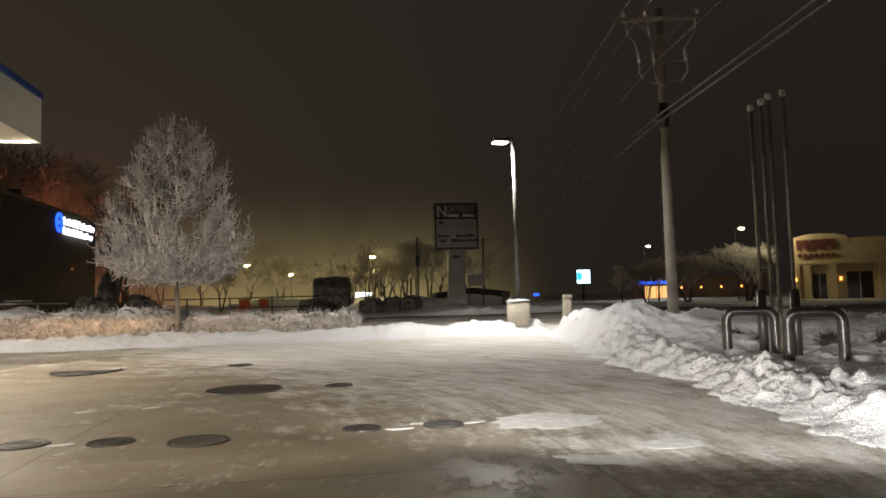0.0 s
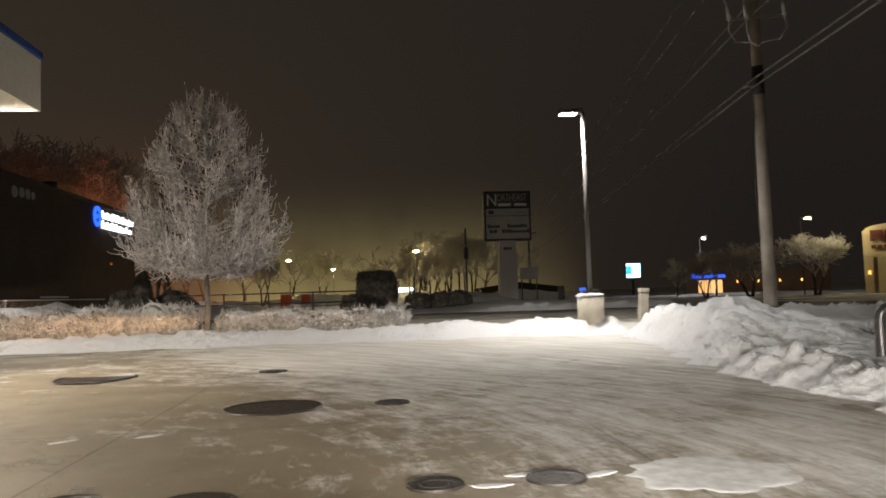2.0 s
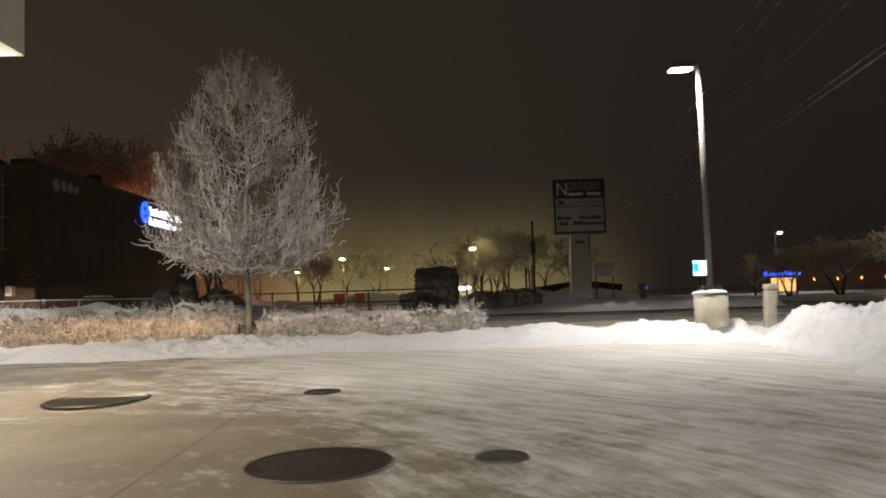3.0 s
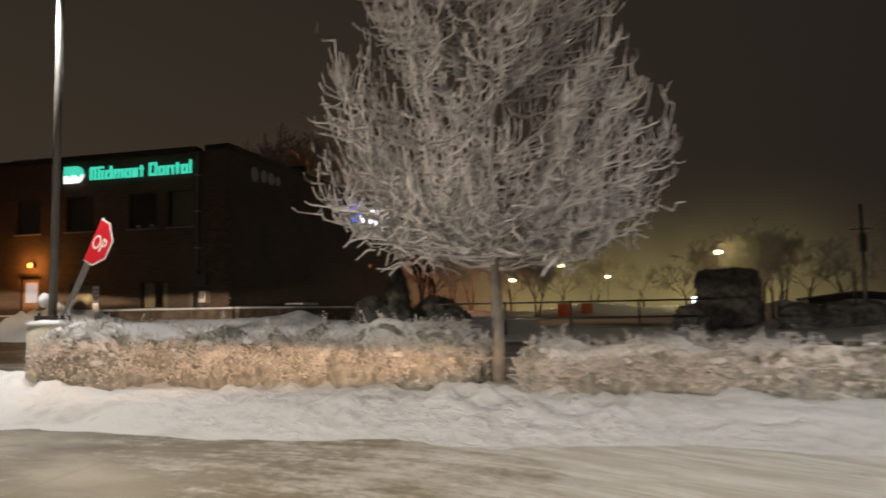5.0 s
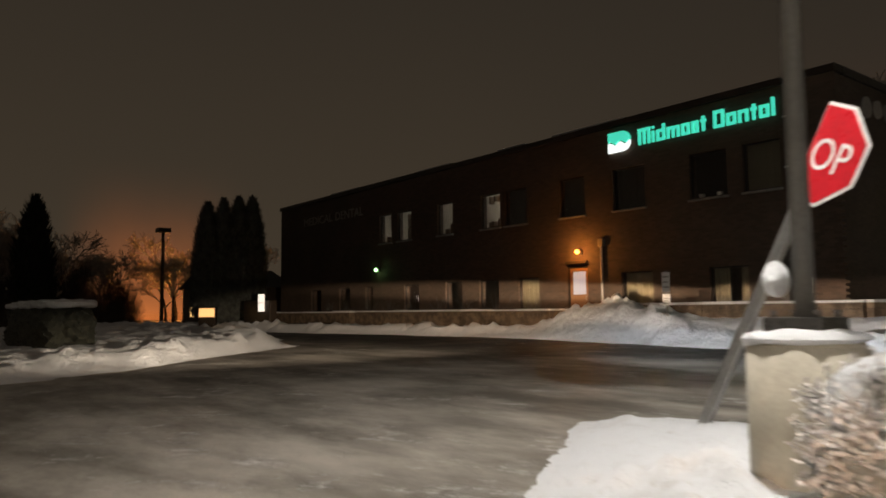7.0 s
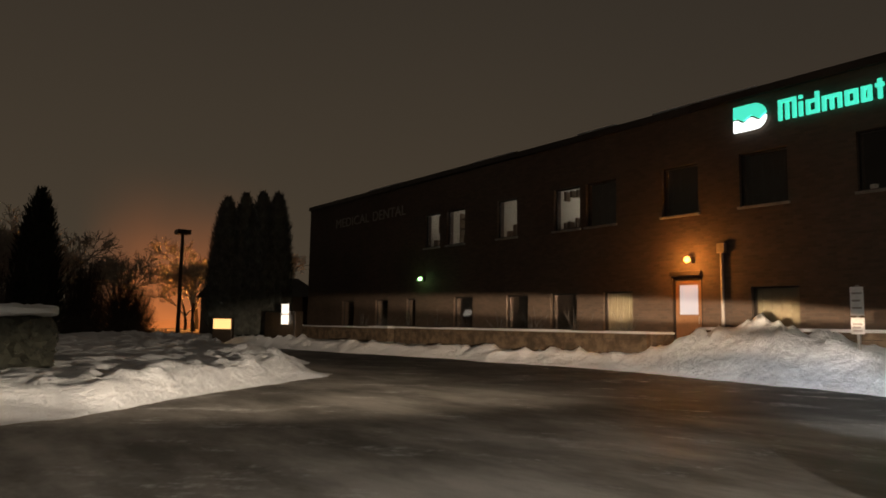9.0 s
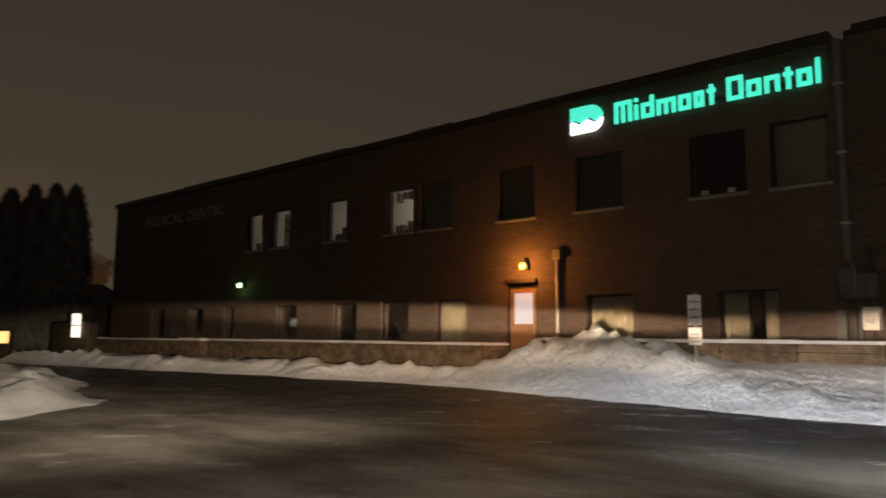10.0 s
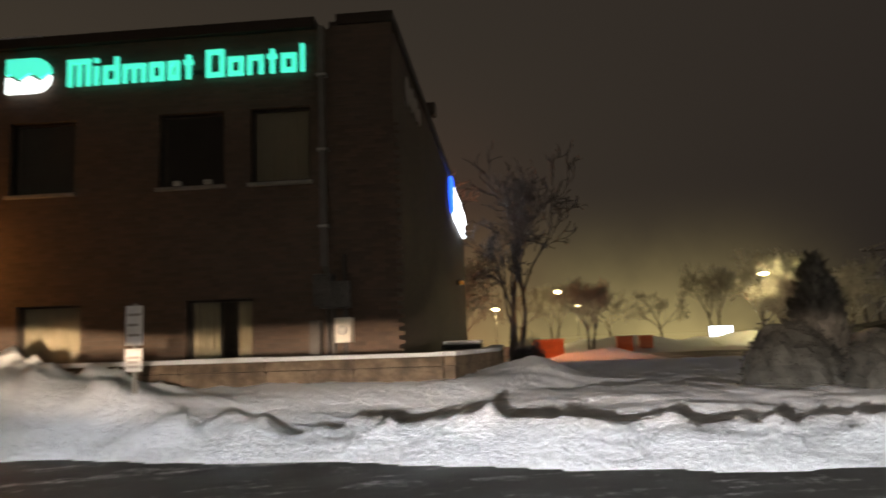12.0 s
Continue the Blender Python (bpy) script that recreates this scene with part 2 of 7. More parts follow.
DOOR_LIGHT = Net("lit_door_glass").set(Base_Color=(0.22, 0.22, 0.24), Roughness=0.3, Emission_Color=(0.86, 0.88, 0.95), Emission_Strength=0.34).m
LIT_AMBER = glow("lit_amber_window", (1.0, 0.56, 0.2), 1.1)
SCREEN_BLUE = glow("bright_screen", (0.55, 0.85, 1.0), 3.5)


def brick_material():
    k = Net("dark_red_brick")
    mp = k.n.new("ShaderNodeCombineXYZ")
    ax = k.axes()
    k.l.new(k.math("ADD", ax["X"], ax["Y"]), mp.inputs[0])
    k.l.new(ax["Z"], mp.inputs[1])
    br = k.n.new("ShaderNodeTexBrick")
    k.l.new(mp.outputs[0], br.inputs["Vector"])
    for key, v in (("Scale", 1.0), ("Brick Width", 0.226), ("Row Height", 0.075), ("Mortar Size", 0.007), ("Mortar Smooth", 0.2)):
        br.inputs[key].default_value = v
    br.inputs["Color1"].default_value = (0.070, 0.048, 0.034, 1)
    br.inputs["Color2"].default_value = (0.104, 0.070, 0.049, 1)
    br.inputs["Mortar"].default_value = (0.078, 0.063, 0.049, 1)
    stain = k.ramp(k.noise(0.45, 5, 0.6), 0.35, 0.75, 0.0, 0.45)
    c = k.mix(stain, br.outputs["Color"], (0.036, 0.025, 0.020))
    c = k.mix(k.ramp(k.noise(14, 3), 0.5, 0.8, 0, 0.3), c, (0.12, 0.075, 0.056))
    k.set(Base_Color=c, Roughness=0.85)
    k.bump(k.math("ADD", k.math("MULTIPLY", br.outputs["Fac"], -1.0), k.math("MULTIPLY", k.noise(60, 3), 0.4)), 0.5, 0.01)
    return k.m


BRICK = brick_material()


def ground_material():
    """Warm forecourt concrete in the south, asphalt lane in the north, worn-down snow and ice over both."""
    k = Net("forecourt_and_lane")
    ax = k.axes()
    x, y = ax["X"], ax["Y"]
    wob = k.math("MULTIPLY", k.math("SUBTRACT", k.noise(0.35, 4), 0.5), 3.0)
    grain = k.noise(40, 4, 0.65)
    conc = k.mix(k.ramp(k.noise(0.30, 5, 0.6), 0.3, 0.7), (0.235, 0.195, 0.135), (0.320, 0.275, 0.200))
    conc = k.mix(k.ramp(k.noise(2.2, 5, 0.65), 0.45, 0.75, 0, 0.35), conc, (0.20, 0.165, 0.115))
    conc = k.mix(k.ramp(grain, 0.45, 0.8, 0, 0.3), conc, (0.16, 0.13, 0.095))
    asph = k.mix(k.ramp(k.noise(0.5, 5, 0.6), 0.3, 0.7), (0.030, 0.026, 0.022), (0.050, 0.044, 0.037))
    # salted asphalt, made paler still: headlight brightness on the road put into its colour
    salted_headlit = k.mix(k.ramp(k.noise(0.8, 6, 0.65, (0.5, 1.3, 1), -35), 0.3, 0.72), (0.12, 0.106, 0.088), (0.46, 0.42, 0.365))
    dry_headlit = k.math("MULTIPLY", k.ramp(k.math("ADD", y, wob), 31.0, 27.5), k.ramp(x, -50.0, -30.0))
    asph = k.mix(dry_headlit, asph, salted_headlit)
    asph = k.mix(k.ramp(k.noise(90, 3, 0.7), 0.5, 0.75, 0, 0.4), asph, (0.13, 0.12, 0.10))
    lane = k.math("MAXIMUM", k.ramp(k.math("ADD", y, wob), 22.0, 24.0), k.math("MULTIPLY", k.ramp(k.math("ADD", x, wob), -4.5, -8.5), k.ramp(y, 15.0, 18.0)))
    lane = k.math("MAXIMUM", lane, k.ramp(k.math("ADD", x, wob), 14.0, 17.0))
    base = k.mix(lane, conc, asph)
    # trodden snow: dense to the east and near the banks, in streaks along the wheel tracks
    # the tracks swing round from north to west, about a centre under the canopy
    rx, ry = k.math("ADD", x, 8.0), k.math("SUBTRACT", y, 7.0)
    radius = k.math("SQRT", k.math("ADD", k.math("MULTIPLY", rx, rx), k.math("MULTIPLY", ry, ry)))
    radius = k.math("ADD", radius, k.math("MULTIPLY", wob, 0.18))
    arc = k.math("MULTIPLY", k.math("ARCTAN2", ry, rx), 12.0)
    tracks = k.n.new("ShaderNodeCombineXYZ")
    k.l.new(k.math("MULTIPLY", radius, 1.5), tracks.inputs[0])
    k.l.new(k.math("MULTIPLY", arc, 0.22), tracks.inputs[1])
    keep, k.co = k.co, tracks.outputs[0]
    streak = k.noise(1.0, 8, 0.68)
    streak2 = k.noise(3.6, 8, 0.7)
    k.co = keep
    specks = k.noise(11.0, 6, 0.75)
    patches = k.noise(1.7, 6, 0.62)
    amount = k.math("ADD", k.ramp(k.math("ADD", k.math("ADD", x, k.math("MULTIPLY", k.math("SUBTRACT", y, 6.0), 0.42)), k.math("MULTIPLY", wob, 0.9)), 0.2, 3.8, 0.0, 0.27),
                    k.math("MULTIPLY", k.ramp(k.math("ADD", y, k.math("MULTIPLY", wob, 0.5)), 12.5, 18.4, 0.0, 0.21), k.ramp(x, -6.0, -1.0, 0.55, 1.0)))
    amount = k.math("MULTIPLY", amount, k.math("SUBTRACT", 1.0, k.math("MULTIPLY", lane, 0.85)))
    mixed = k.math("ADD", k.math("ADD", k.math("MULTIPLY", streak, 0.26), k.math("MULTIPLY", patches, 0.30)), k.math("ADD", k.math("MULTIPLY", streak2, 0.22), k.math("MULTIPLY", specks, 0.22)))
    mixed = k.math("ADD", k.math("MULTIPLY", k.math("SUBTRACT", mixed, 0.5), 2.3), 0.5)
    mixed = k.math("ADD", k.math("SUBTRACT", mixed, k.math("MULTIPLY", lane, 0.03)), amount)
    cover = k.math("ADD", k.math("MULTIPLY", k.ramp(mixed, 0.54, 0.72), 0.55), k.math("MULTIPLY", k.ramp(mixed, 0.64, 0.86), 0.45))
    far = k.math("MAXIMUM", k.ramp(y, 36.0, 40.0), k.ramp(x, 60.0, 75.0))
    far = k.math("MULTIPLY", k.math("MAXIMUM", far, k.ramp(x, -60.0, -75.0)), k.ramp(k.noise(0.12, 5, 0.6), 0.36, 0.55))
    cover = k.math("MULTIPLY", k.math("MAXIMUM", cover, far), 0.92)
    snow = k.mix(k.ramp(streak2, 0.36, 0.66), (0.60, 0.57, 0.52), (0.84, 0.83, 0.81))
    c = k.mix(cover, base, snow)
    # saw-cut joints of the slabs
    jx = k.math("ABSOLUTE", k.math("SUBTRACT", k.math("FRACT", k.math("DIVIDE", k.math("ADD", x, 0.3), 4.6)), 0.5))
    jy = k.math("ABSOLUTE", k.math("SUBTRACT", k.math("FRACT", k.math("DIVIDE", k.math("ADD", y, 1.2), 4.6)), 0.5))
    joint = k.ramp(k.math("MINIMUM", jx, jy), 0.0045, 0.0015)
    joint = k.math("MULTIPLY", joint, k.math("SUBTRACT", 1.0, k.math("MAXIMUM", lane, cover)))
    c = k.mix(k.math("MULTIPLY", joint, 0.6), c, (0.07, 0.055, 0.04))
    wet = k.math("ADD", k.ramp(k.noise(0.7, 4, 0.6), 0.35, 0.65, 0.44, 0.64), k.math("MULTIPLY", lane, 0.10))
    k.set(Base_Color=c, Roughness=k.math("ADD", wet, k.math("MULTIPLY", cover, 0.22)))
    h = k.math("ADD", k.math("MULTIPLY", grain, 0.12), k.math("MULTIPLY", cover, k.math("ADD", 0.5, k.math("MULTIPLY", specks, 1.6))))
    k.bump(h, 0.7, 0.035)
    return k.m


GROUND = ground_material()


# ---- mesh helpers ----
def box(bm, x0, x1, y0, y1, z0, z1, bevel=0.0):
    r = bmesh.ops.create_cube(bm, size=1)
    vs = r["verts"]
    for v in vs:
        v.co = Vector(((x0 + x1) / 2 + v.co.x * (x1 - x0), (y0 + y1) / 2 + v.co.y * (y1 - y0), (z0 + z1) / 2 + v.co.z * (z1 - z0)))
    if bevel:
        es = list({e for v in vs for e in v.link_edges})
        bmesh.ops.bevel(bm, geom=es, offset=bevel, segments=2, profile=0.6, affect="EDGES")
    return vs


def rod(bm, a, b, r0, r1=None, n=12):
    """A tapered round bar from a to b."""
    a, b = Vector(a), Vector(b)
    r1 = r0 if r1 is None else r1
    q = (b - a).to_track_quat("Z", "Y").to_matrix()
    rings = []
    for p, r in ((a, r0), (b, r1)):
        rings.append([bm.verts.new(p + q @ Vector((r * math.cos(2 * math.pi * i / n), r * math.sin(2 * math.pi * i / n), 0))) for i in range(n)])
    for i in range(n):
        f = bm.faces.new((rings[0][i], rings[0][(i + 1) % n], rings[1][(i + 1) % n], rings[1][i]))
        f.smooth = True
    bm.faces.new(rings[0][::-1])
    bm.faces.new(rings[1])


def prism(bm, outline, y0, y1):
    """A plate in the xz plane, from y0 to y1."""
    f = [bm.verts.new((x, y0, z)) for x, z in outline]
    g = [bm.verts.new((x, y1, z)) for x, z in outline]
    n = len(f)
    bm.faces.new(f)
    bm.faces.new(g[::-1])
    for i in range(n):
        bm.faces.new((f[i], g[i], g[(i + 1) % n], f[(i + 1) % n]))


def mesh_of(name, bm, material):
    bmesh.ops.recalc_face_normals(bm, faces=bm.faces[:])
    me = bpy.data.meshes.new(name)
    bm.to_mesh(me)
    bm.free()
    me.materials.append(material)
    return me


def part(name, bm, material, parent=None, label=""):
    ob = new(name, mesh_of(name, bm, material))
    if parent:
        ob.parent = parent
    return tagged(ob, label)


def raw(name, verts, faces, material, parent=None, smooth=True):
    me = bpy.data.meshes.new(name)
    me.from_pydata(verts, [], faces)
    me.materials.append(material)
    if smooth:
        me.polygons.foreach_set("use_smooth", [True] * len(me.polygons))
    me.update()
    ob = new(name, me)
    if parent:
        ob.parent = parent
    return ob


def thing(name, at, label, category, group=""):
    ob = new(name)
    ob.location = at
    ob.empty_display_size = 0.2
    return tagged(ob, label, category, group)


def words(name, text, height, width, m, material, parent, depth=0.01):
    """Raised letters, scaled to a height and a width, with their lower left corner at the origin of m."""
    cu = bpy.data.curves.new(name, "FONT")
    cu.body, cu.extrude = text, 0.5
    tmp = bpy.data.objects.new(name, cu)
    scene.collection.objects.link(tmp)
    me = bpy.data.meshes.new_from_object(tmp.evaluated_get(bpy.context.evaluated_depsgraph_get()))
    bpy.data.objects.remove(tmp)
    co = np.zeros(len(me.vertices) * 3)
    me.vertices.foreach_get("co", co)
    co = co.reshape(-1, 3)
    lo, hi = co.min(0), co.max(0)
    co = (co - lo) / (hi - lo) * (width, height, depth)
    me.vertices.foreach_set("co", co.ravel())
    me.materials.clear()
    me.materials.append(material)
    me.transform(m)
    ob = new(name, me)
    ob.parent = parent
    return ob


def smoothstep(a, b, v):
    u = min(1, max(0, (v - a) / (b - a)))
    return u * u * (3 - 2 * u)


def gz(x, y):
    """Height of the paved ground: level forecourt, rising to the lane in the north."""
    s = max(0.0, 0.046 * (y - 15))
    s = s if s < 0.4 else 0.4 + 0.2 * (1 - math.exp(-(s - 0.4) / 0.2))
    return s * (1 - 0.55 * smoothstep(10, 30, x))


def fbm(x, y, scale, octaves=4):
    return noise.fractal(Vector((x * scale, y * scale, 3.7)), 1.0, 2.1, octaves)


# ---- ground ----
def spread(lo, hi, step, out):
    mid = list(np.arange(lo, hi + 1e-6, step))
    return [lo - d for d in out[::-1]] + mid + [hi + d for d in out]


OUT = (3, 8, 16, 30, 60, 120, 240, 500, 1000, 2200)
gx, gy = spread(-62, 44, 1.0, OUT), spread(-14, 70, 1.0, OUT)
gv = [(x, y, gz(x, y)) for y in gy for x in gx]
nx = len(gx)
gf = [(j * nx + i, j * nx + i + 1, (j + 1) * nx + i + 1, (j + 1) * nx + i) for j in range(len(gy) - 1) for i in range(nx - 1)]
tagged(raw("ground", gv, gf, GROUND), "tan concrete forecourt and dark asphalt lane with trodden snow", "ground", kind="structure")


def snow_field(name, x0, x1, y0, y1, step, height, material, label, category="snow bank"):
    """A sheet of snow over the ground, where height(x, y) is above nothing."""
    xs, ys = np.arange(x0, x1 + 1e-6, step), np.arange(y0, y1 + 1e-6, step)
    hs = [[height(x, y) for x in xs] for y in ys]
    index, verts, faces = {}, [], []

    def vid(j, i):
        if (j, i) not in index:
            index[(j, i)] = len(verts)
            h = hs[j][i]
            verts.append((xs[i], ys[j], gz(xs[i], ys[j]) + (h if h > 0 else max(-0.06, h))))
        return index[(j, i)]

    for j in range(len(ys) - 1):
        for i in range(len(xs) - 1):
            if max(hs[j][i], hs[j][i + 1], hs[j + 1][i], hs[j + 1][i + 1]) > 0:
                faces.append((vid(j, i), vid(j, i + 1), vid(j + 1, i + 1), vid(j + 1, i)))
    return tagged(raw(name, verts, faces, material), label, category, kind="stuff")


def lumps(x, y, size):
    """Rounded clods of ploughed snow."""
    x, y = x + 0.5 * size * noise.noise(Vector((x / size * 0.8, y / size * 0.8, 5.0))), y + 0.5 * size * noise.noise(Vector((x / size * 0.8, y / size * 0.8, 9.0)))
    d = noise.voronoi(Vector((x / size, y / size, 0.4)))[0][0]
    e = noise.voronoi(Vector((x / size * 2.3 + 7, y / size * 2.3, 1.9)))[0][0]
    return 0.5 * smoothstep(0.62, 0.12, d) + 0.22 * smoothstep(0.58, 0.1, e)


def cracks(x, y, size):
    """How deep the broken edges between slabs of ploughed snow are: long thin furrows, mostly along x."""
    a = noise.noise(Vector((x / size * 0.55, y / size * 1.7, 2.3))) + 0.35 * noise.noise(Vector((x / size * 2.1, y / size * 3.0, 6.1)))
    return smoothstep(0.10, 0.0, abs(a))


def line_dist(x, y, pts):
    best = 1e9
    for (ax, ay), (bx, by) in zip(pts, pts[1:]):
        dx, dy = bx - ax, by - ay
        u = min(1, max(0, ((x - ax) * dx + (y - ay) * dy) / (dx * dx + dy * dy)))
        best = min(best, math.hypot(x - ax - u * dx, y - ay - u * dy))
    return best


# berm in front of the hedge, running on to the lamp in the east
def berm(x, y):
    front = 19.9 + 0.35 * fbm(x, 0, 0.5) + 0.9 * smoothstep(-8, -13, x) - 0.2 * smoothstep(0, 5, x)
    back = np.interp(x, (-14.2, -13.3, -11.2, -9.5, -7, 0.5, 3), (23.8, 24.9, 25.1, 24.4, 23.5, 23.4, 22.4)) + 0.25 * fbm(x, 3, 0.6)
    if x < -10:
        # the lane sweeps round the end of the strip
        front = max(front, 20.1 + ((-10 - x) / 4.15) ** 2 * 4.0)
    h = min(smoothstep(0, 1.7, y - front), smoothstep(0, 0.9, back - y))
    if h <= 0:
        return -0.05
    h = h * (0.19 + 0.09 * fbm(x, y, 0.5) + 0.06 * fbm(x, y, 2.2)) + 0.16 * (lumps(x, y, 0.34) + 0.8 * lumps(x + 2, y + 7, 0.62)) * min(1, h) * (0.4 + 0.9 * smoothstep(-0.2, 0.4, fbm(x, y, 0.35)))
    h -= 0.05 * cracks(x, y, 0.8) * min(1, h / 0.12)
    h += 0.40 * min(1, h / 0.2) * math.exp(-((x - 5.2) / 1.0) ** 2 - ((y - 20.1) / 0.6) ** 2)
    h *= smoothstep(6.55, 5.9, x) * (1 - 0.35 * smoothstep(-10.6, -12.4, x))
    return h - 0.012


snow_field("snow_berm", -15.2, 6.6, 19.2, 27.3, 0.07, berm, SNOW_DIRTY, "ploughed grey-white snow berm along the hedge")


# bank round the utility pole, vents and guards
def east_bank(x, y):
    edge = np.interp(y, (2, 5, 8, 10, 13.7, 17.3, 20.3, 24), (3.9, 4.2, 4.65, 5.0, 5.4, 5.5, 6.4, 9.0)) + 0.45 * fbm(0, y, 0.6) + 0.15 * fbm(x, y, 2.5)
    inner = min(x - edge, 24 - y, 17 - x, y - 1.5)
    if inner <= 0:
        return -0.05
    g = smoothstep(0, 1.1, inner)
    h = g * (0.20 + 0.08 * fbm(x, y, 0.45) + 0.05 * fbm(x, y, 1.9))
    rim = math.exp(-((inner - 0.7) / 0.6) ** 2) * smoothstep(4, 8, y)
    h += rim * (0.06 + 0.26 * lumps(x, y, 0.38) + 0.20 * lumps(x + 3, y + 5, 0.19))
    h += 0.62 * smoothstep(0, 1.3, inner) * math.exp(-((x - 7.5) / 1.5) ** 2 - ((y - 16.8) / 2.0) ** 2) * (1 + 0.25 * fbm(x, y, 1.2) + 0.22 * lumps(x, y, 0.4))
    h -= 0.05 * cracks(x, y, 0.8) * g
    h += 0.30 * smoothstep(0, 0.9, inner) * math.exp(-((x - 6.6) / 1.1) ** 2 - ((y - 19.3) / 1.3) ** 2)
    h += 0.16 * g * max(0, fbm(x, y, 1.0)) * smoothstep(13, 8, y) + 0.20 * g * lumps(x, y, 0.7) * smoothstep(7.5, 8.5, x) * smoothstep(17, 15, y)
    return h - 0.01


snow_field("snow_mound", 3.3, 17.0, 1.4, 24.0, 0.065, east_bank, SNOW, "white snow mound round the utility pole and vents")


# bank and yard in front of the building
def yard(x, y):
    front = np.interp(x, (-60, -43, -32, -25, -20, -16, -12, 0, 12), (29.5, 32.2, 34.2, 34.6, 33.6, 33.0, 32.4, 31.2, 30.5)) + 0.3 * fbm(x, 0, 0.45)
    d = y - front
    if d <= 0 or y > 60 or (x < -17.6 and y > 38.4):
        return -0.05
    g = smoothstep(0, 0.8, d)
    h = g * (0.18 + (0.08 + 0.18 * smoothstep(-29, -22, x)) * smoothstep(0.8, 4.2, d)) + 0.03 * fbm(x, y, 1.5) * g
    h += math.exp(-((d - 0.75) / 0.6) ** 2) * (0.16 + 0.12 * fbm(x, y, 0.8) + 0.24 * lumps(x, y, 0.5) + 0.12 * lumps(x + 5, y + 2, 0.24))
    m = math.exp(-((x + 22.9) / 2.1) ** 2 - ((y - 36.0) / 1.15) ** 2)
    h += m * (0.84 + 0.22 * fbm(x, y, 0.9) + 0.26 * lumps(x, y, 0.50) + 0.26 * lumps(x + 3, y, 0.26) + 0.10 * fbm(x, y, 3.4, 3))
    h += 0.25 * math.exp(-((x + 19.6) / 1.2) ** 2 - ((y - 35.2) / 0.8) ** 2) + 0.34 * math.exp(-((x + 21.4) / 1.2) ** 2 - ((y - 35.0) / 0.8) ** 2) * smoothstep(0.1, 0.9, d)
    h += 0.045 * g * fbm(x, y, 2.8, 3)
    h -= 0.085 * cracks(x, y, 1.1) * g * smoothstep(5.0, 0.6, d) + 0.05 * cracks(x + 9, y + 4, 0.55) * g * smoothstep(3.0, 0.4, d)
    # snow banked against the retaining wall, and a drift at its corner
    h += 0.22 * smoothstep(35.2, 37.1, y) * smoothstep(-22.0, -19.0, x) * smoothstep(-14.6, -16.2, x) * smoothstep(41, 39, y)
    h += 0.36 * math.exp(-((x + 15.0) / 0.8) ** 2 - ((y - 39.4) / 1.3) ** 2) * (1 + 0.2 * fbm(x, y, 0.9))
    # trodden paths that cross in front of the corner
    for path in (((-21.5, 35.6), (-17.6, 34.6), (-12.5, 34.2)), ((-18.0, 34.0), (-15.6, 36.6), (-13.5, 38.6))):
        h -= 0.09 * math.exp(-(line_dist(x, y + 0.12 * fbm(x, y, 1.1), path) / 0.34) ** 2) * g
    h *= 1 - 0.93 * smoothstep(-8.0, -6.2, x + 0.5 * fbm(x, y, 0.6)) * (1 - 0.6 * smoothstep(3, 6, x))
    if y > 39.5:
        h *= smoothstep(53, 49, y + 0.6 * fbm(x, y, 0.5)) * smoothstep(-15.2, -13.8, x) * (1 - 0.75 * smoothstep(-8.5, -7.0, x) * smoothstep(41, 43, y)) if x < 6 else smoothstep(43, 39, y)
    return h - 0.012


snow_field("snow_bank", -58, 12, 28.6, 54, 0.11, yard, SNOW, "ploughed white snow bank and trodden yard snow")


# island in the west
def island(x, y):
    edge = min((-24.4 - x) * 0.9, np.interp(x, (-60, -42, -33, -27.7, -24.4), (32.0, 30.8, 29.9, 27.9, 22.5)) - y) + 0.4 * fbm(x, y, 0.4) + 0.15 * fbm(x, y, 1.6)
    edge = min(edge, y - 10)
    if edge <= 0:
        return -0.05
    g = smoothstep(0, 1.6, edge)
    return g * (0.30 + 0.10 * fbm(x, y, 0.35) + 0.06 * fbm(x, y, 1.5)) + g * 0.30 * lumps(x, y, 0.6) * smoothstep(5, 1, edge) + g * 0.05 * fbm(x, y, 2.6) - 0.10 * g * cracks(x, y, 1.2) + 0.25 * g * math.exp(-((x + 30.5) / 2) ** 2 - ((y - 27.3) / 0.8) ** 2) - 0.012


snow_field("snow_island", -58, -23.4, 9.4, 32.4, 0.14, island, SNOW, "rounded snow-covered traffic island beside the lane")


# low mounds by the pylon sign
def pylon_bank(x, y):
    h = 0.75 * math.exp(-((x - 4.6) / 2.3) ** 2 - ((y - 41.5) / 2.2) ** 2) + 0.30 * math.exp(-((x - 8) / 4.5) ** 2 - ((y - 40.2) / 2.0) ** 2)
    return h * (1 + 0.25 * fbm(x, y, 0.7)) - 0.08


snow_field("snow_heap", -4, 18, 35.5, 47, 0.3, pylon_bank, SNOW_DIRTY, "dim grey snow heap at the foot of the pylon sign")


def far_heaps(x, y):
    h = max(0, fbm(x, y, 0.11, 3) + 0.22) * 1.3 + 0.25 * fbm(x, y, 0.5)
    return h * smoothstep(72, 78, y) * smoothstep(97, 90, y) * smoothstep(-25, -18, x) * smoothstep(26, 18, x) - 0.1


snow_field("snow_ridge", -25, 26, 72, 97, 0.7, far_heaps, SNOW_DIRTY, "piled snow ridge at the edge of the lit lot")


def orange_heap(x, y):
    return 0.82 * math.exp(-((x + 12.0) / 2.9) ** 2 - ((y - 55.6) / 1.8) ** 2) * (1 + 0.2 * fbm(x, y, 0.6)) - 0.1


snow_field("snow_pile", -17.4, -6, 51.5, 60, 0.25, orange_heap, SNOW, "snow pile in the orange light of an added wall lamp")


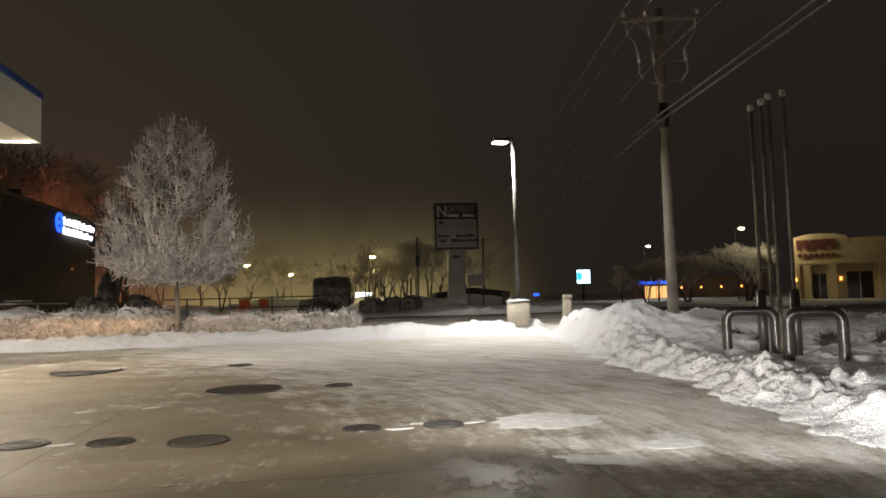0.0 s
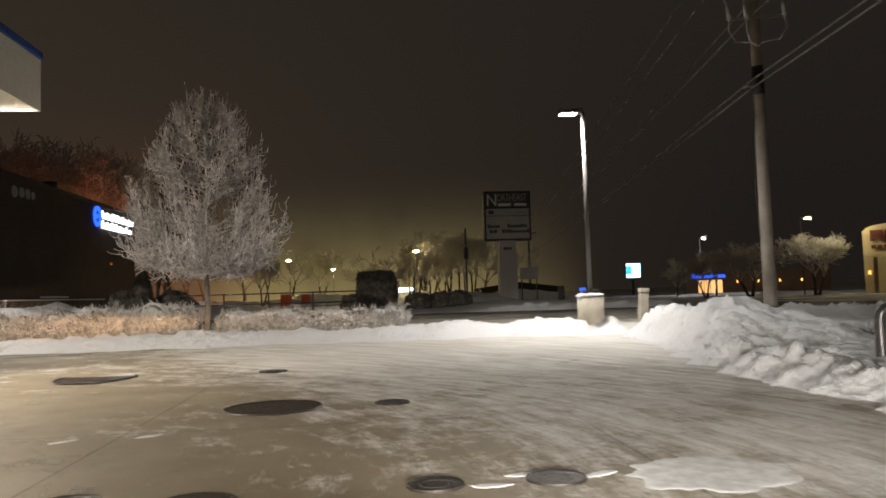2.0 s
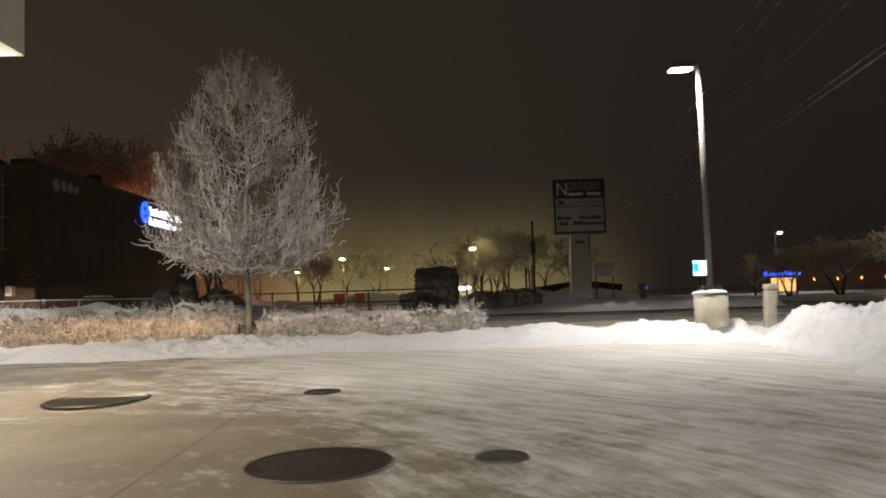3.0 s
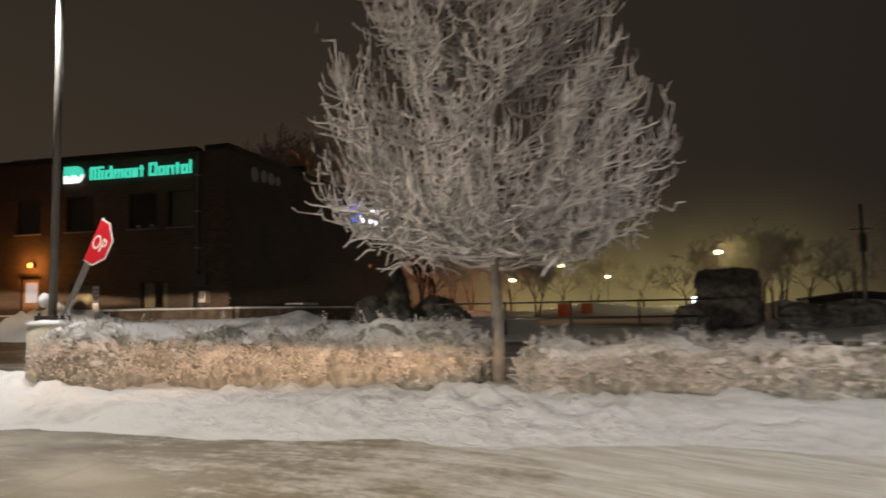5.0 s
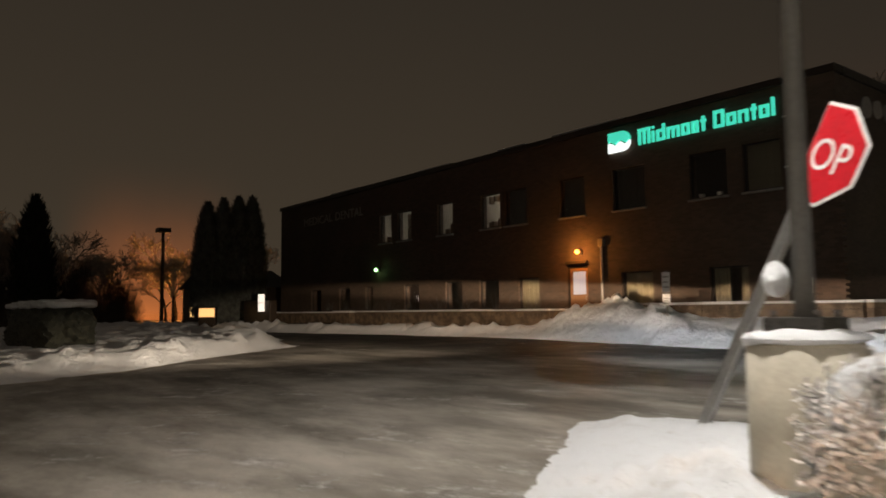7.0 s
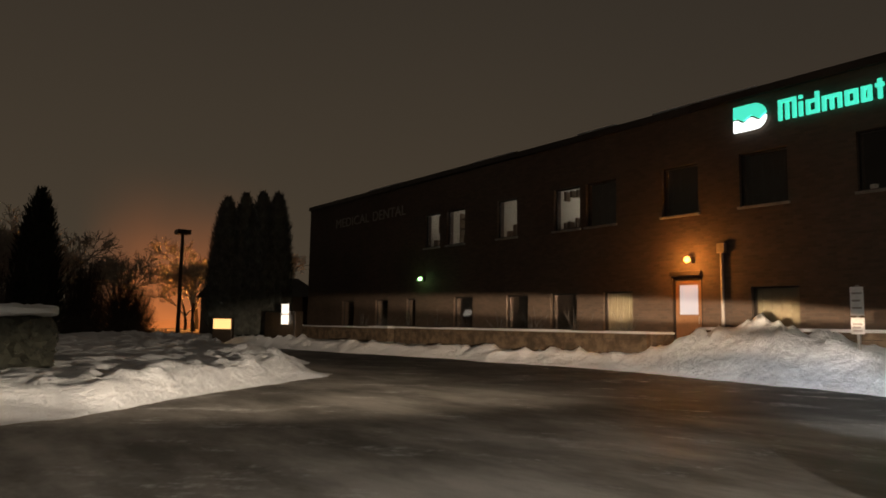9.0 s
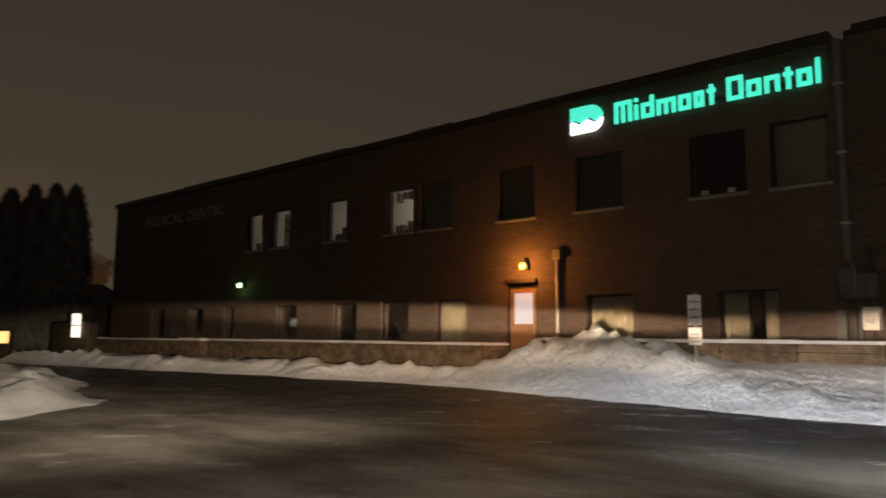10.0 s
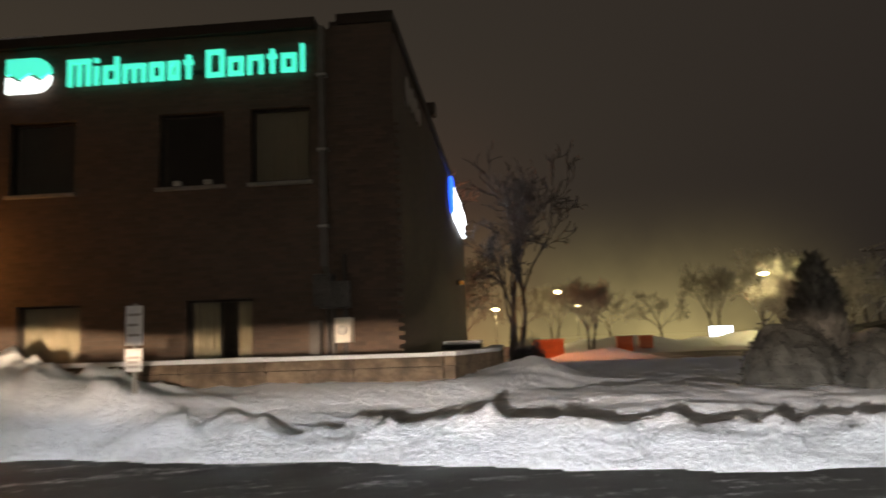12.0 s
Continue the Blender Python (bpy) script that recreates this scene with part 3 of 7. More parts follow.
# ---- trees ----
class Twigs:
    """Collects tapered tubes into one mesh."""

    def __init__(self):
        self.v, self.f = [], []

    def tube(self, pts, r0, r1, n=4):
        base, k = len(self.v), len(pts)
        for j, p in enumerate(pts):
            d = (pts[min(j + 1, k - 1)] - pts[max(j - 1, 0)]).normalized()
            a = d.orthogonal().normalized()
            b = d.cross(a)
            r = r0 + (r1 - r0) * j / (k - 1)
            for i in range(n):
                t = 2 * math.pi * i / n
                self.v.append(p + a * (r * math.cos(t)) + b * (r * math.sin(t)))
        for j in range(k - 1):
            for i in range(n):
                self.f.append((base + j * n + i, base + j * n + (i + 1) % n, base + (j + 1) * n + (i + 1) % n, base + (j + 1) * n + i))

    def done(self, name, material, parent):
        return raw(name, [tuple(v) for v in self.v], self.f, material, parent)


def bend(rng, start, way, length, lift, steps=4, wild=0.18):
    """A branch's line: it starts along way and turns up by lift."""
    pts, p, d = [start.copy()], start.copy(), way.normalized()
    for _ in range(steps):
        d = (d + Vector((rng.gauss(0, wild), rng.gauss(0, wild), rng.gauss(0, wild) + lift))).normalized()
        p = p + d * (length / steps)
        pts.append(p.copy())
    return pts


def sweep(rng, a, b, belly, steps=6, wild=0.02):
    """A line from a to b that first runs outwards and then turns up."""
    mid = Vector((a.x + (b.x - a.x) * belly, a.y + (b.y - a.y) * belly, a.z + (b.z - a.z) * (1 - belly) * 0.6))
    pts = []
    for i in range(steps + 1):
        u = i / steps
        p = a * ((1 - u) ** 2) + mid * (2 * u * (1 - u)) + b * (u * u)
        pts.append(p + Vector((rng.gauss(0, wild), rng.gauss(0, wild), rng.gauss(0, wild))) * (u > 0))
    return pts


def pear_tree(seed, trunk_top, height, envelope, limbs, subs, twigs, thick):
    """A frosted ornamental tree: upswept limbs whose tips fill an envelope radius(z)."""
    rng = random.Random(seed)
    trunk, crown = Twigs(), Twigs()
    line = [Vector((0.03 * math.sin(i * 1.3), 0.03 * math.cos(i * 1.7), height * 0.95 * i / 9)) for i in range(10)]
    trunk.tube([Vector((0, 0, -0.15))] + line[:4], thick * 1.2, thick * 0.8, 10)
    crown.tube(line[3:], thick * 0.8, 0.014, 6)
    for i in range(limbs):
        u = (i + rng.random()) / limbs
        zt = 1.75 + (height - 1.75) * u ** 1.25
        az = i * 2.39996 + rng.uniform(-0.3, 0.3)
        reach = envelope(zt) * math.sqrt(rng.uniform(0.30, 0.92))
        tip = Vector((reach * math.cos(az), reach * math.sin(az), zt))
        z0 = max(trunk_top * 0.8 + rng.uniform(0, 0.25), zt - reach * rng.uniform(0.55, 1.0) - 0.15)
        pts = sweep(rng, Vector((0, 0, min(z0, height * 0.9))), tip, rng.uniform(0.64, 0.88), 7, 0.03)
        crown.tube(pts, thick * (0.36 - 0.16 * u), 0.012, 5)
        for j in range(subs):
            w = rng.uniform(0.25, 1.0)
            k = min(6, int(w * 7))
            q = pts[k].lerp(pts[k + 1], w * 7 - k if k < 6 else rng.random())
            out = Vector((q.x, q.y, 0)).normalized() if q.xy.length > 0.05 else Vector((math.cos(az), math.sin(az), 0))
            side = Vector((-out.y, out.x, 0)) * rng.gauss(0, 0.25)
            e = q + out * rng.uniform(0.02, 0.50) + side + Vector((0, 0, rng.uniform(0.10, 0.68)))
            lim = envelope(e.z) * rng.uniform(0.90, 1.09) + 0.05
            if e.xy.length > lim:
                e.x, e.y = e.x * lim / e.xy.length, e.y * lim / e.xy.length
            sub = sweep(rng, q, e, rng.uniform(0.72, 1.0), 6, 0.012)
            crown.tube(sub, 0.0150, 0.0100, 4)
            for _ in range(twigs):
                a = rng.choice(sub[1:])
                b = a + Vector((rng.gauss(0, 0.11), rng.gauss(0, 0.11), rng.uniform(0.02, 0.34))) + out * rng.uniform(-0.04, 0.18)
                crown.tube(sweep(rng, a, b, 0.95, 3, 0.010), 0.0125, 0.0085, 3)
    # hoar frost hanging in clumps under the lowest limbs
    for _ in range(420):
        a = rng.uniform(0, 2 * math.pi)
        z = rng.uniform(1.55, 2.3)
        r = envelope(max(1.5, z)) * rng.uniform(0.45, 0.95)
        p = Vector((r * math.cos(a), r * math.sin(a), z))
        crown.tube(sweep(rng, p, p + Vector((rng.gauss(0, 0.14), rng.gauss(0, 0.14), -rng.uniform(0.03, 0.22))), 0.5, 3, 0.02), 0.018, 0.011, 4)
    return trunk, crown


def wild_tree(seed, height, spread_, stems, depth, children, twig, lean=0.12):
    """A bare tree: stems that fork again and again."""
    rng = random.Random(seed)
    trunk, crown = Twigs(), Twigs()

    def grow(p, d, length, r, level):
        pts = bend(rng, p, d, length, 0.05, 4, 0.10 + 0.04 * level)
        (trunk if level == 0 else crown).tube(pts, r, max(twig, r * 0.55), 7 if level == 0 else (5 if level == 1 else 3))
        if level >= depth:
            return
        for c in range(children):
            w = rng.uniform(0.45, 1.0) if c else 1.0
            k = min(3, int(w * 4))
            q = pts[k].lerp(pts[k + 1], min(1, w * 4 - k))
            e = (pts[-1] - pts[-2]).normalized()
            turn = Vector((rng.gauss(0, 1), rng.gauss(0, 1), rng.gauss(0, 0.5))).normalized()
            grow(q, e + turn * spread_ * rng.uniform(0.5, 1.1), length * rng.uniform(0.55, 0.78), max(twig, r * rng.uniform(0.45, 0.62)), level + 1)

    for s in range(stems):
        a = 2 * math.pi * s / stems + rng.random()
        off = 0.12 * (stems > 1)
        grow(Vector((off * math.cos(a), off * math.sin(a), -0.15)), Vector((lean * math.cos(a), lean * math.sin(a), 1)), height * 0.36, height * 0.021 / (1 + 0.25 * (stems - 1)), 0)
    return trunk, crown


def plant(name, at, label, trunk, crown, bark, frost, group="", category="tree"):
    t = thing(name, at, label, category, group)
    trunk.done("trunk", bark, t)
    crown.done("crown", frost, t)
    return t


def pear_outline(z):
    return float(np.interp(z, (1.45, 1.8, 2.2, 2.9, 3.4, 4.1, 4.8, 5.3, 5.8, 6.3, 6.7), (1.0, 1.76, 2.18, 2.31, 2.22, 1.90, 1.46, 1.13, 0.80, 0.36, 0.1)))


tt, tc = pear_tree(7, 1.8, 6.1, pear_outline, 84, 14, 4, 0.070)
plant("ornamental_tree", (-4.42, 22.42, 0.42), "frost-covered ornamental pear tree with a grey trunk in snow", tt, tc, BARK, FROST)

# ---- hedges ----
def hedge(x0, x1, y0, y1, ztop, seed, label):
    rng = random.Random(seed)
    yc = (y0 + y1) / 2
    z0 = gz((x0 + x1) / 2, yc)
    t = thing("hedge", ((x0 + x1) / 2, yc, z0), label, "hedge", "hedges along the berm")
    cx = (x0 + x1) / 2
    hh = ztop - z0
    # body: a lumpy rounded bar of ribs round the long axis
    step, ring = 0.09, 22
    ns = int((x1 - x0) / step)
    verts, faces, crest = [], [], []
    for i in range(ns + 1):
        x = x0 + (x1 - x0) * i / ns
        end = min(1.0, (min(x - x0, x1 - x) / 0.22 + 0.25)) ** 0.5 if i not in (0, ns) else 0.35
        for j in range(ring):
            a = math.pi * j / (ring - 1)
            c, s = math.cos(a), math.sin(a)
            ey = math.copysign(abs(c) ** 0.45, c) * (y1 - y0) / 2
            ez = abs(s) ** 0.45 * hh
            b = 0.20 * fbm(x * 1.0 + a * 0.7, a * 1.5 + seed, 1.0) + 0.24 * (lumps(x, a * 0.62 + seed, 0.40) - 0.18) + 0.06 * noise.noise(Vector((x * 6, ey * 6, ez * 6)))
            crest.append(b + rng.gauss(0, 0.05) > 0.0)
            verts.append((x - cx, (ey + math.copysign(b, c)) * end, max(-0.1, (ez + b * 1.1) * (0.55 + 0.45 * end)) if 0 < j < ring - 1 else -0.1))
    for i in range(ns):
        for j in range(ring - 1):
            p = i * ring + j
            faces.append((p, p + ring, p + ring + 1, p + 1))
    faces += [tuple(range(ring)), tuple(ns * ring + j for j in range(ring))]
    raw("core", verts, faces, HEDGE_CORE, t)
    high = [v for v, c in zip(verts, crest) if c]
    # twigs and small frosted leaves standing out of it
    tw = Twigs()
    lv, lf = [], []
    for _ in range(int(9500 * (x1 - x0) / 6)):
        p = Vector(rng.choice(high if rng.random() < 0.65 else verts))
        out = Vector((rng.gauss(0, 0.5), p.y * 1.2 + rng.gauss(0, 0.25), 0.35 + p.z * 0.3 + rng.gauss(0, 0.4))).normalized()
        p = p + Vector((rng.uniform(-0.05, 0.05), 0, rng.uniform(-0.05, 0.05)))
        if p.z < 0.05 or (p.z > 0.88 * hh and rng.random() < 0.8):
            continue
        pts = bend(rng, p - out * 0.05, out, rng.uniform(0.09, 0.25), 0.12, 3, 0.3)
        tw.tube(pts, 0.007, 0.005, 3)
        for q in pts[1:]:
            for _ in range(2):
                a = Vector((rng.gauss(0, 1), rng.gauss(0, 1), rng.gauss(0, 1))).normalized()
                b = a.orthogonal().normalized() * rng.uniform(0.007, 0.014)
                a = a * rng.uniform(0.012, 0.026)
                k = len(lv)
                lv += [tuple(q), tuple(q + a + b), tuple(q + a * 1.8), tuple(q + a - b)]
                lf.append((k, k + 1, k + 2, k + 3))
    tagged(tw.done("twig_layer", HEDGE_TWIG, t), kind="stuff")
    tagged(raw("leaves", lv, lf, FROST, t, False), kind="stuff")
    # snow lying on the top in broken slabs, with smaller pads caught on the lumps below it
    sv, sf = [], []
    lo, hi = 5, ring - 6
    deep = {}
    for i in range(ns + 1):
        for j in range(lo, hi + 1):
            px, py = verts[i * ring + j][:2]
            near = [verts[max(0, min(ns, i + e)) * ring + j + f][2] for e in (-2, -1, 0, 1, 2) for f in (-1, 0, 1)]
            pz = sum(near) / len(near) + 0.02
            d = fbm(px + seed * 3, py, 1.3, 3) + 0.22 * fbm(px, py + seed, 3.0, 2) + 0.03 - 0.10 * abs(j - (ring - 1) / 2) / 5
            d = 0.0 if i in (0, ns) or j in (lo, hi) else math.sqrt(max(0.0, d) * 0.9)
            deep[i, j] = d
            sv.append((px, py * (1 + 0.10 * d), pz + 0.13 * d if d > 0 else pz - 0.09))
    w = hi - lo + 1
    for i in range(ns):
        for j in range(w - 1):
            if max(deep[i, lo + j], deep[i + 1, lo + j], deep[i, lo + j + 1], deep[i + 1, lo + j + 1]) > 0:
                sf.append((i * w + j, (i + 1) * w + j, (i + 1) * w + j + 1, i * w + j + 1))
    for i in range(int((x1 - x0) * 20)):
        q = verts[rng.randrange(3, ns - 2) * ring + rng.choice((4, 5, 6, 7, 8, 12, 13, 14, 15, 16, 16, 17, 17, 18))]
        px, py, pz = q[0], q[1], q[2] + 0.01
        rx = 0.03 + 0.08 * rng.random() ** 3
        ry, rz = rx * rng.uniform(0.6, 1.0), rng.uniform(0.02, 0.035) + rx * 0.3
        k, n, m = len(sv), 10, 6
        for b in range(m):
            e = (b / (m - 1) - 0.5) * math.pi
            for a in range(n):
                q = 2 * math.pi * a / n
                f = 1 + 0.5 * noise.noise(Vector((px * 3 + math.cos(q), py * 3 + math.sin(q), b * 0.4)))
                sv.append((px + rx * math.cos(e) * math.cos(q) * f, py + ry * math.cos(e) * math.sin(q) * f, pz + 0.01 + rz * 0.75 * math.sin(e)))
        for b in range(m - 1):
            for a in range(n):
                sf.append((k + b * n + a, k + b * n + (a + 1) % n, k + (b + 1) * n + (a + 1) % n, k + (b + 1) * n + a))
    tagged(raw("snow_cap", sv, sf, SNOW_CAP, t), "white snow lying on top", kind="stuff")
    return t


hedge(-10.88, -4.62, 22.05, 23.05, 1.08, 3, "frosted clipped hedge with snow on top")
hedge(-4.08, 0.85, 21.85, 22.75, 0.87, 5, "low frosted hedge with thick snow pads")


def shrub(name, at, rx, ry, rz, seed, material, label, category="bush", density=900, leaf=0.05):
    rng = random.Random(seed)
    t = thing(name, at, label, category)
    bm = bmesh.new()
    bmesh.ops.create_icosphere(bm, subdivisions=4, radius=1)
    for v in bm.verts:
        w = 0.86 + 0.22 * noise.noise(v.co * 2.2 + Vector((seed, 0, 0))) + 0.08 * noise.noise(v.co * 7)
        if v.co.z < 0:
            k = 1 / max(0.25, v.co.xy.length)
            v.co.x, v.co.y = v.co.x * k, v.co.y * k
        v.co = Vector((v.co.x * rx * w, v.co.y * ry * w, max(-0.1, rz * 0.9 + v.co.z * rz * w)))
    pts = [v.co.copy() for v in bm.verts]
    part("foliage", bm, material, t)
    lv, lf = [], []
    for _ in range(density):
        q = rng.choice(pts) * rng.uniform(0.95, 1.06)
        a = Vector((rng.gauss(0, 1), rng.gauss(0, 1), rng.gauss(0.3, 1))).normalized() * leaf * rng.uniform(0.8, 2.2)
        b = a.orthogonal().normalized() * leaf * 0.4
        k = len(lv)
        lv += [tuple(q), tuple(q + a * 0.5 + b), tuple(q + a), tuple(q + a * 0.5 - b)]
        lf.append((k, k + 1, k + 2, k + 3))
    tagged(raw("leaves", lv, lf, material, t, False), kind="stuff")
    return t


def block_bush(name, at, rx, ry, rz, seed, material, label):
    """A clipped bush: a rounded block with short leaves all over."""
    rng = random.Random(seed)
    t = thing(name, at, label, "bush")
    bm = bmesh.new()
    bmesh.ops.create_icosphere(bm, subdivisions=4, radius=1)
    for v in bm.verts:
        p = v.co / (abs(v.co.x) ** 6 + abs(v.co.y) ** 6 + abs(v.co.z) ** 6) ** (1 / 6)
        w = 0.95 + 0.10 * noise.noise(p * 2.2 + Vector((seed, 0, 0))) + 0.06 * noise.noise(p * 8)
        v.co = Vector((p.x * rx * w, p.y * ry * w, rz + p.z * rz * w))
    pts = [v.co.copy() for v in bm.verts]
    part("foliage", bm, material, t)
    lv, lf = [], []
    for _ in range(2200):
        q = rng.choice(pts)
        a = Vector((rng.gauss(0, 1), rng.gauss(0, 1), rng.gauss(0.3, 1))).normalized() * rng.uniform(0.04, 0.11)
        b = a.orthogonal().normalized() * 0.018
        k = len(lv)
        lv += [tuple(q), tuple(q + a * 0.5 + b), tuple(q + a), tuple(q + a * 0.5 - b)]
        lf.append((k, k + 1, k + 2, k + 3))
    tagged(raw("leaves", lv, lf, material, t, False), kind="stuff")
    return t


def twig_bush(name, at, rx, ry, rz, seed, material, label, stems=640):
    """A leafless bush: stems fan out of the ground and fork towards a rounded outline."""
    rng = random.Random(seed)
    t = thing(name, at, label, "bush")
    tw, st = Twigs(), Twigs()
    for _ in range(stems):
        a, e = rng.uniform(0, 2 * math.pi), math.asin(rng.uniform(0.03, 1.0))
        w = rng.uniform(0.7, 1.0) * (1 + 0.25 * noise.noise(Vector((math.cos(a) * 1.7, math.sin(a) * 1.7, e + seed))))
        tip = Vector((rx * w * math.cos(e) * math.cos(a), ry * w * math.cos(e) * math.sin(a), 2 * rz * w * math.sin(e) + 0.06))
        foot = Vector((rng.gauss(0, rx * 0.16), rng.gauss(0, ry * 0.16), -0.08))
        pts = sweep(rng, foot, tip, rng.uniform(0.5, 0.8), 5, 0.02)
        st.tube(pts, 0.010, 0.006, 3)
        for _ in range(5):
            q = rng.choice(pts[2:])
            d = Vector((rng.gauss(0, 1), rng.gauss(0, 1), rng.gauss(0.5, 0.8))).normalized() * rng.uniform(0.08, 0.24)
            tw.tube([q, q + d * 0.5 + Vector((0, 0, 0.01)), q + d], 0.007, 0.005, 3)
    tagged(st.done("stem_mass", material, t), kind="stuff")
    tagged(tw.done("twig_mass", material, t), kind="stuff")
    return t


def spire(name, at, radius, height, seed, material, label, density=2600, leaf=0.14, blunt=2.6):
    """A narrow evergreen: a core column with upward sprays all over."""
    rng = random.Random(seed)
    t = thing(name, at, label, "tree")
    bm = bmesh.new()
    rod(bm, (0, 0, -0.1), (0, 0, height * 0.5), 0.09, 0.05, 8)
    part("trunk", bm, BARK_DARK, t)

    def r_at(u):
        return radius * min(1, (u + 0.05) * 6) * max(0.03, (1 - u ** blunt)) ** 0.8

    verts, faces, n, m = [], [], 14, 16
    for j in range(m + 1):
        u = j / m
        for i in range(n):
            a = 2 * math.pi * i / n
            w = 0.82 + 0.22 * noise.noise(Vector((math.cos(a) * 1.5, math.sin(a) * 1.5, u * height * 0.9 + seed)))
            verts.append((r_at(u) * w * math.cos(a), r_at(u) * w * math.sin(a), 0.1 + u * (height - 0.1)))
    for j in range(m):
        for i in range(n):
            faces.append((j * n + i, j * n + (i + 1) % n, (j + 1) * n + (i + 1) % n, (j + 1) * n + i))
    for _ in range(density):
        u, a = rng.random() ** 1.15, rng.uniform(0, 2 * math.pi)
        r = r_at(u) * rng.uniform(0.8, 1.0)
        q = Vector((r * math.cos(a), r * math.sin(a), 0.1 + u * (height - 0.15)))
        w = Vector((math.cos(a) * 0.55, math.sin(a) * 0.55, 1 + rng.gauss(0, 0.25))).normalized() * leaf * rng.uniform(0.8, 2.2)
        s = Vector((-math.sin(a), math.cos(a), rng.gauss(0, 0.3))) * leaf * 0.32
        k = len(verts)
        verts += [tuple(q - s), tuple(q + s), tuple(q + w + s * 0.3), tuple(q + w - s * 0.3)]
        faces.append((k, k + 1, k + 2, k + 3))
    raw("foliage", verts, faces, material, t, False)
    return t


for i, (sx, sy, sr, sh) in enumerate(((-48.9, 33.1, 0.88, 7.0), (-48.5, 33.85, 0.85, 7.2), (-48.2, 34.6, 0.92, 7.3), (-47.95, 35.3, 0.82, 7.35))):
    spire("columnar_evergreen", (sx, sy, gz(sx, sy)), sr, sh, 20 + i, EVERGREEN, "tall dark columnar evergreen dusted with frost", 4200, 0.15, 4.2)
spire("conical_shrub", (-10.64, 37.6, 0.6), 0.56, 2.4, 31, FROSTED_BUSH, "dark conical evergreen shrub beside round bushes", 1200, 0.09)
for i, (bx, by, br, bh) in enumerate(((-11.3, 37.0, 0.78, 0.74), (-10.2, 36.3, 0.70, 0.64), (-9.15, 37.2, 0.86, 0.74), (-8.4, 36.8, 0.58, 0.50))):
    shrub("round_bush", (bx, by, 0.56), br, br * 0.9, bh, 40 + i, BUSH_ROUND, "dark rounded bush in the snow", density=1400, leaf=0.05)
block_bush("square_bush", (0.2, 39.1, 0.62), 1.0, 0.9, 0.98, 50, FROSTED_BUSH, "dark clipped block-shaped bush")
for i, (bx, by) in enumerate(((2.2, 38.6), (3.4, 38.9), (4.3, 38.8), (-0.9, 38.0))):
    shrub("low_bush", (bx, by, 0.55), 0.75, 0.7, 0.5, 54 + i, FROSTED_BUSH, "low dark bush near the driveway", density=500)

for i, (bx, by) in enumerate(((8.78, 15.83), (9.07, 15.29), (8.9, 14.1), (9.2, 12.5), (10.6, 12.75), (9.9, 13.3))):
    twig_bush("dead_weed", (bx, by, gz(bx, by) + 0.2), 0.12, 0.10, 0.08, 400 + i, BARK_DARK, "dead brown weed tuft poking through snow", 26)

clipped = block_bush("hedge", (-32.9, 22.55, gz(-32.9, 22.55)), 3.6, 0.75, 0.72, 9, BUSH_DARK, "dark clipped hedge with a snow cap on the island")
bm = bmesh.new()
bmesh.ops.create_icosphere(bm, subdivisions=5, radius=1)
for v in bm.verts:
    p = v.co / (abs(v.co.x) ** 5 + abs(v.co.y) ** 5 + abs(v.co.z) ** 5) ** 0.2
    w = 0.93 + 0.10 * noise.noise(Vector((p.x * 7, p.y * 2, 1.5)))
    v.co = Vector((p.x * 3.55 * (0.97 + 0.04 * w), p.y * 0.78 * w, 1.40 + p.z * 0.11 * (1 + 0.8 * noise.noise(Vector((p.x * 9, p.y * 3, 4))))))
part("snow_cap", bm, SNOW_CAP, clipped, "white snow slab on top")
for i, (bx, by, br, bh) in enumerate(((-63.5, 29.4, 1.7, 2.5), (-63.0, 31.9, 1.5, 1.9), (-61.5, 24.4, 1.9, 2.3))):
    twig_bush("dark_thicket", (bx, by, gz(bx, by)), br * 1.15, br * 1.15, bh, 90 + i, BARK_DARK, "tall dark leafless thicket beside the conifer", 1500)

# ---- medical office building ----
BX0, BX1, BY0, BY1, ROOF = -50.3, -17.45, 38.2, 58.6, 7.80
FLOOR = 0.75
office = thing("office_building", ((BX0 + BX1) / 2, (BY0 + BY1) / 2, 0.5), "two-storey dark brick office building at night", "building")
OFF = -Vector(office.location)


def local(ob, parent):
    """Puts a part that was made in world places under its parent."""
    ob.parent = parent
    ob.location = -parent.matrix_basis.translation
    return ob


def wpart(name, bm, material, parent, label=""):
    ob = part(name, bm, material, None, label)
    return local(ob, parent)


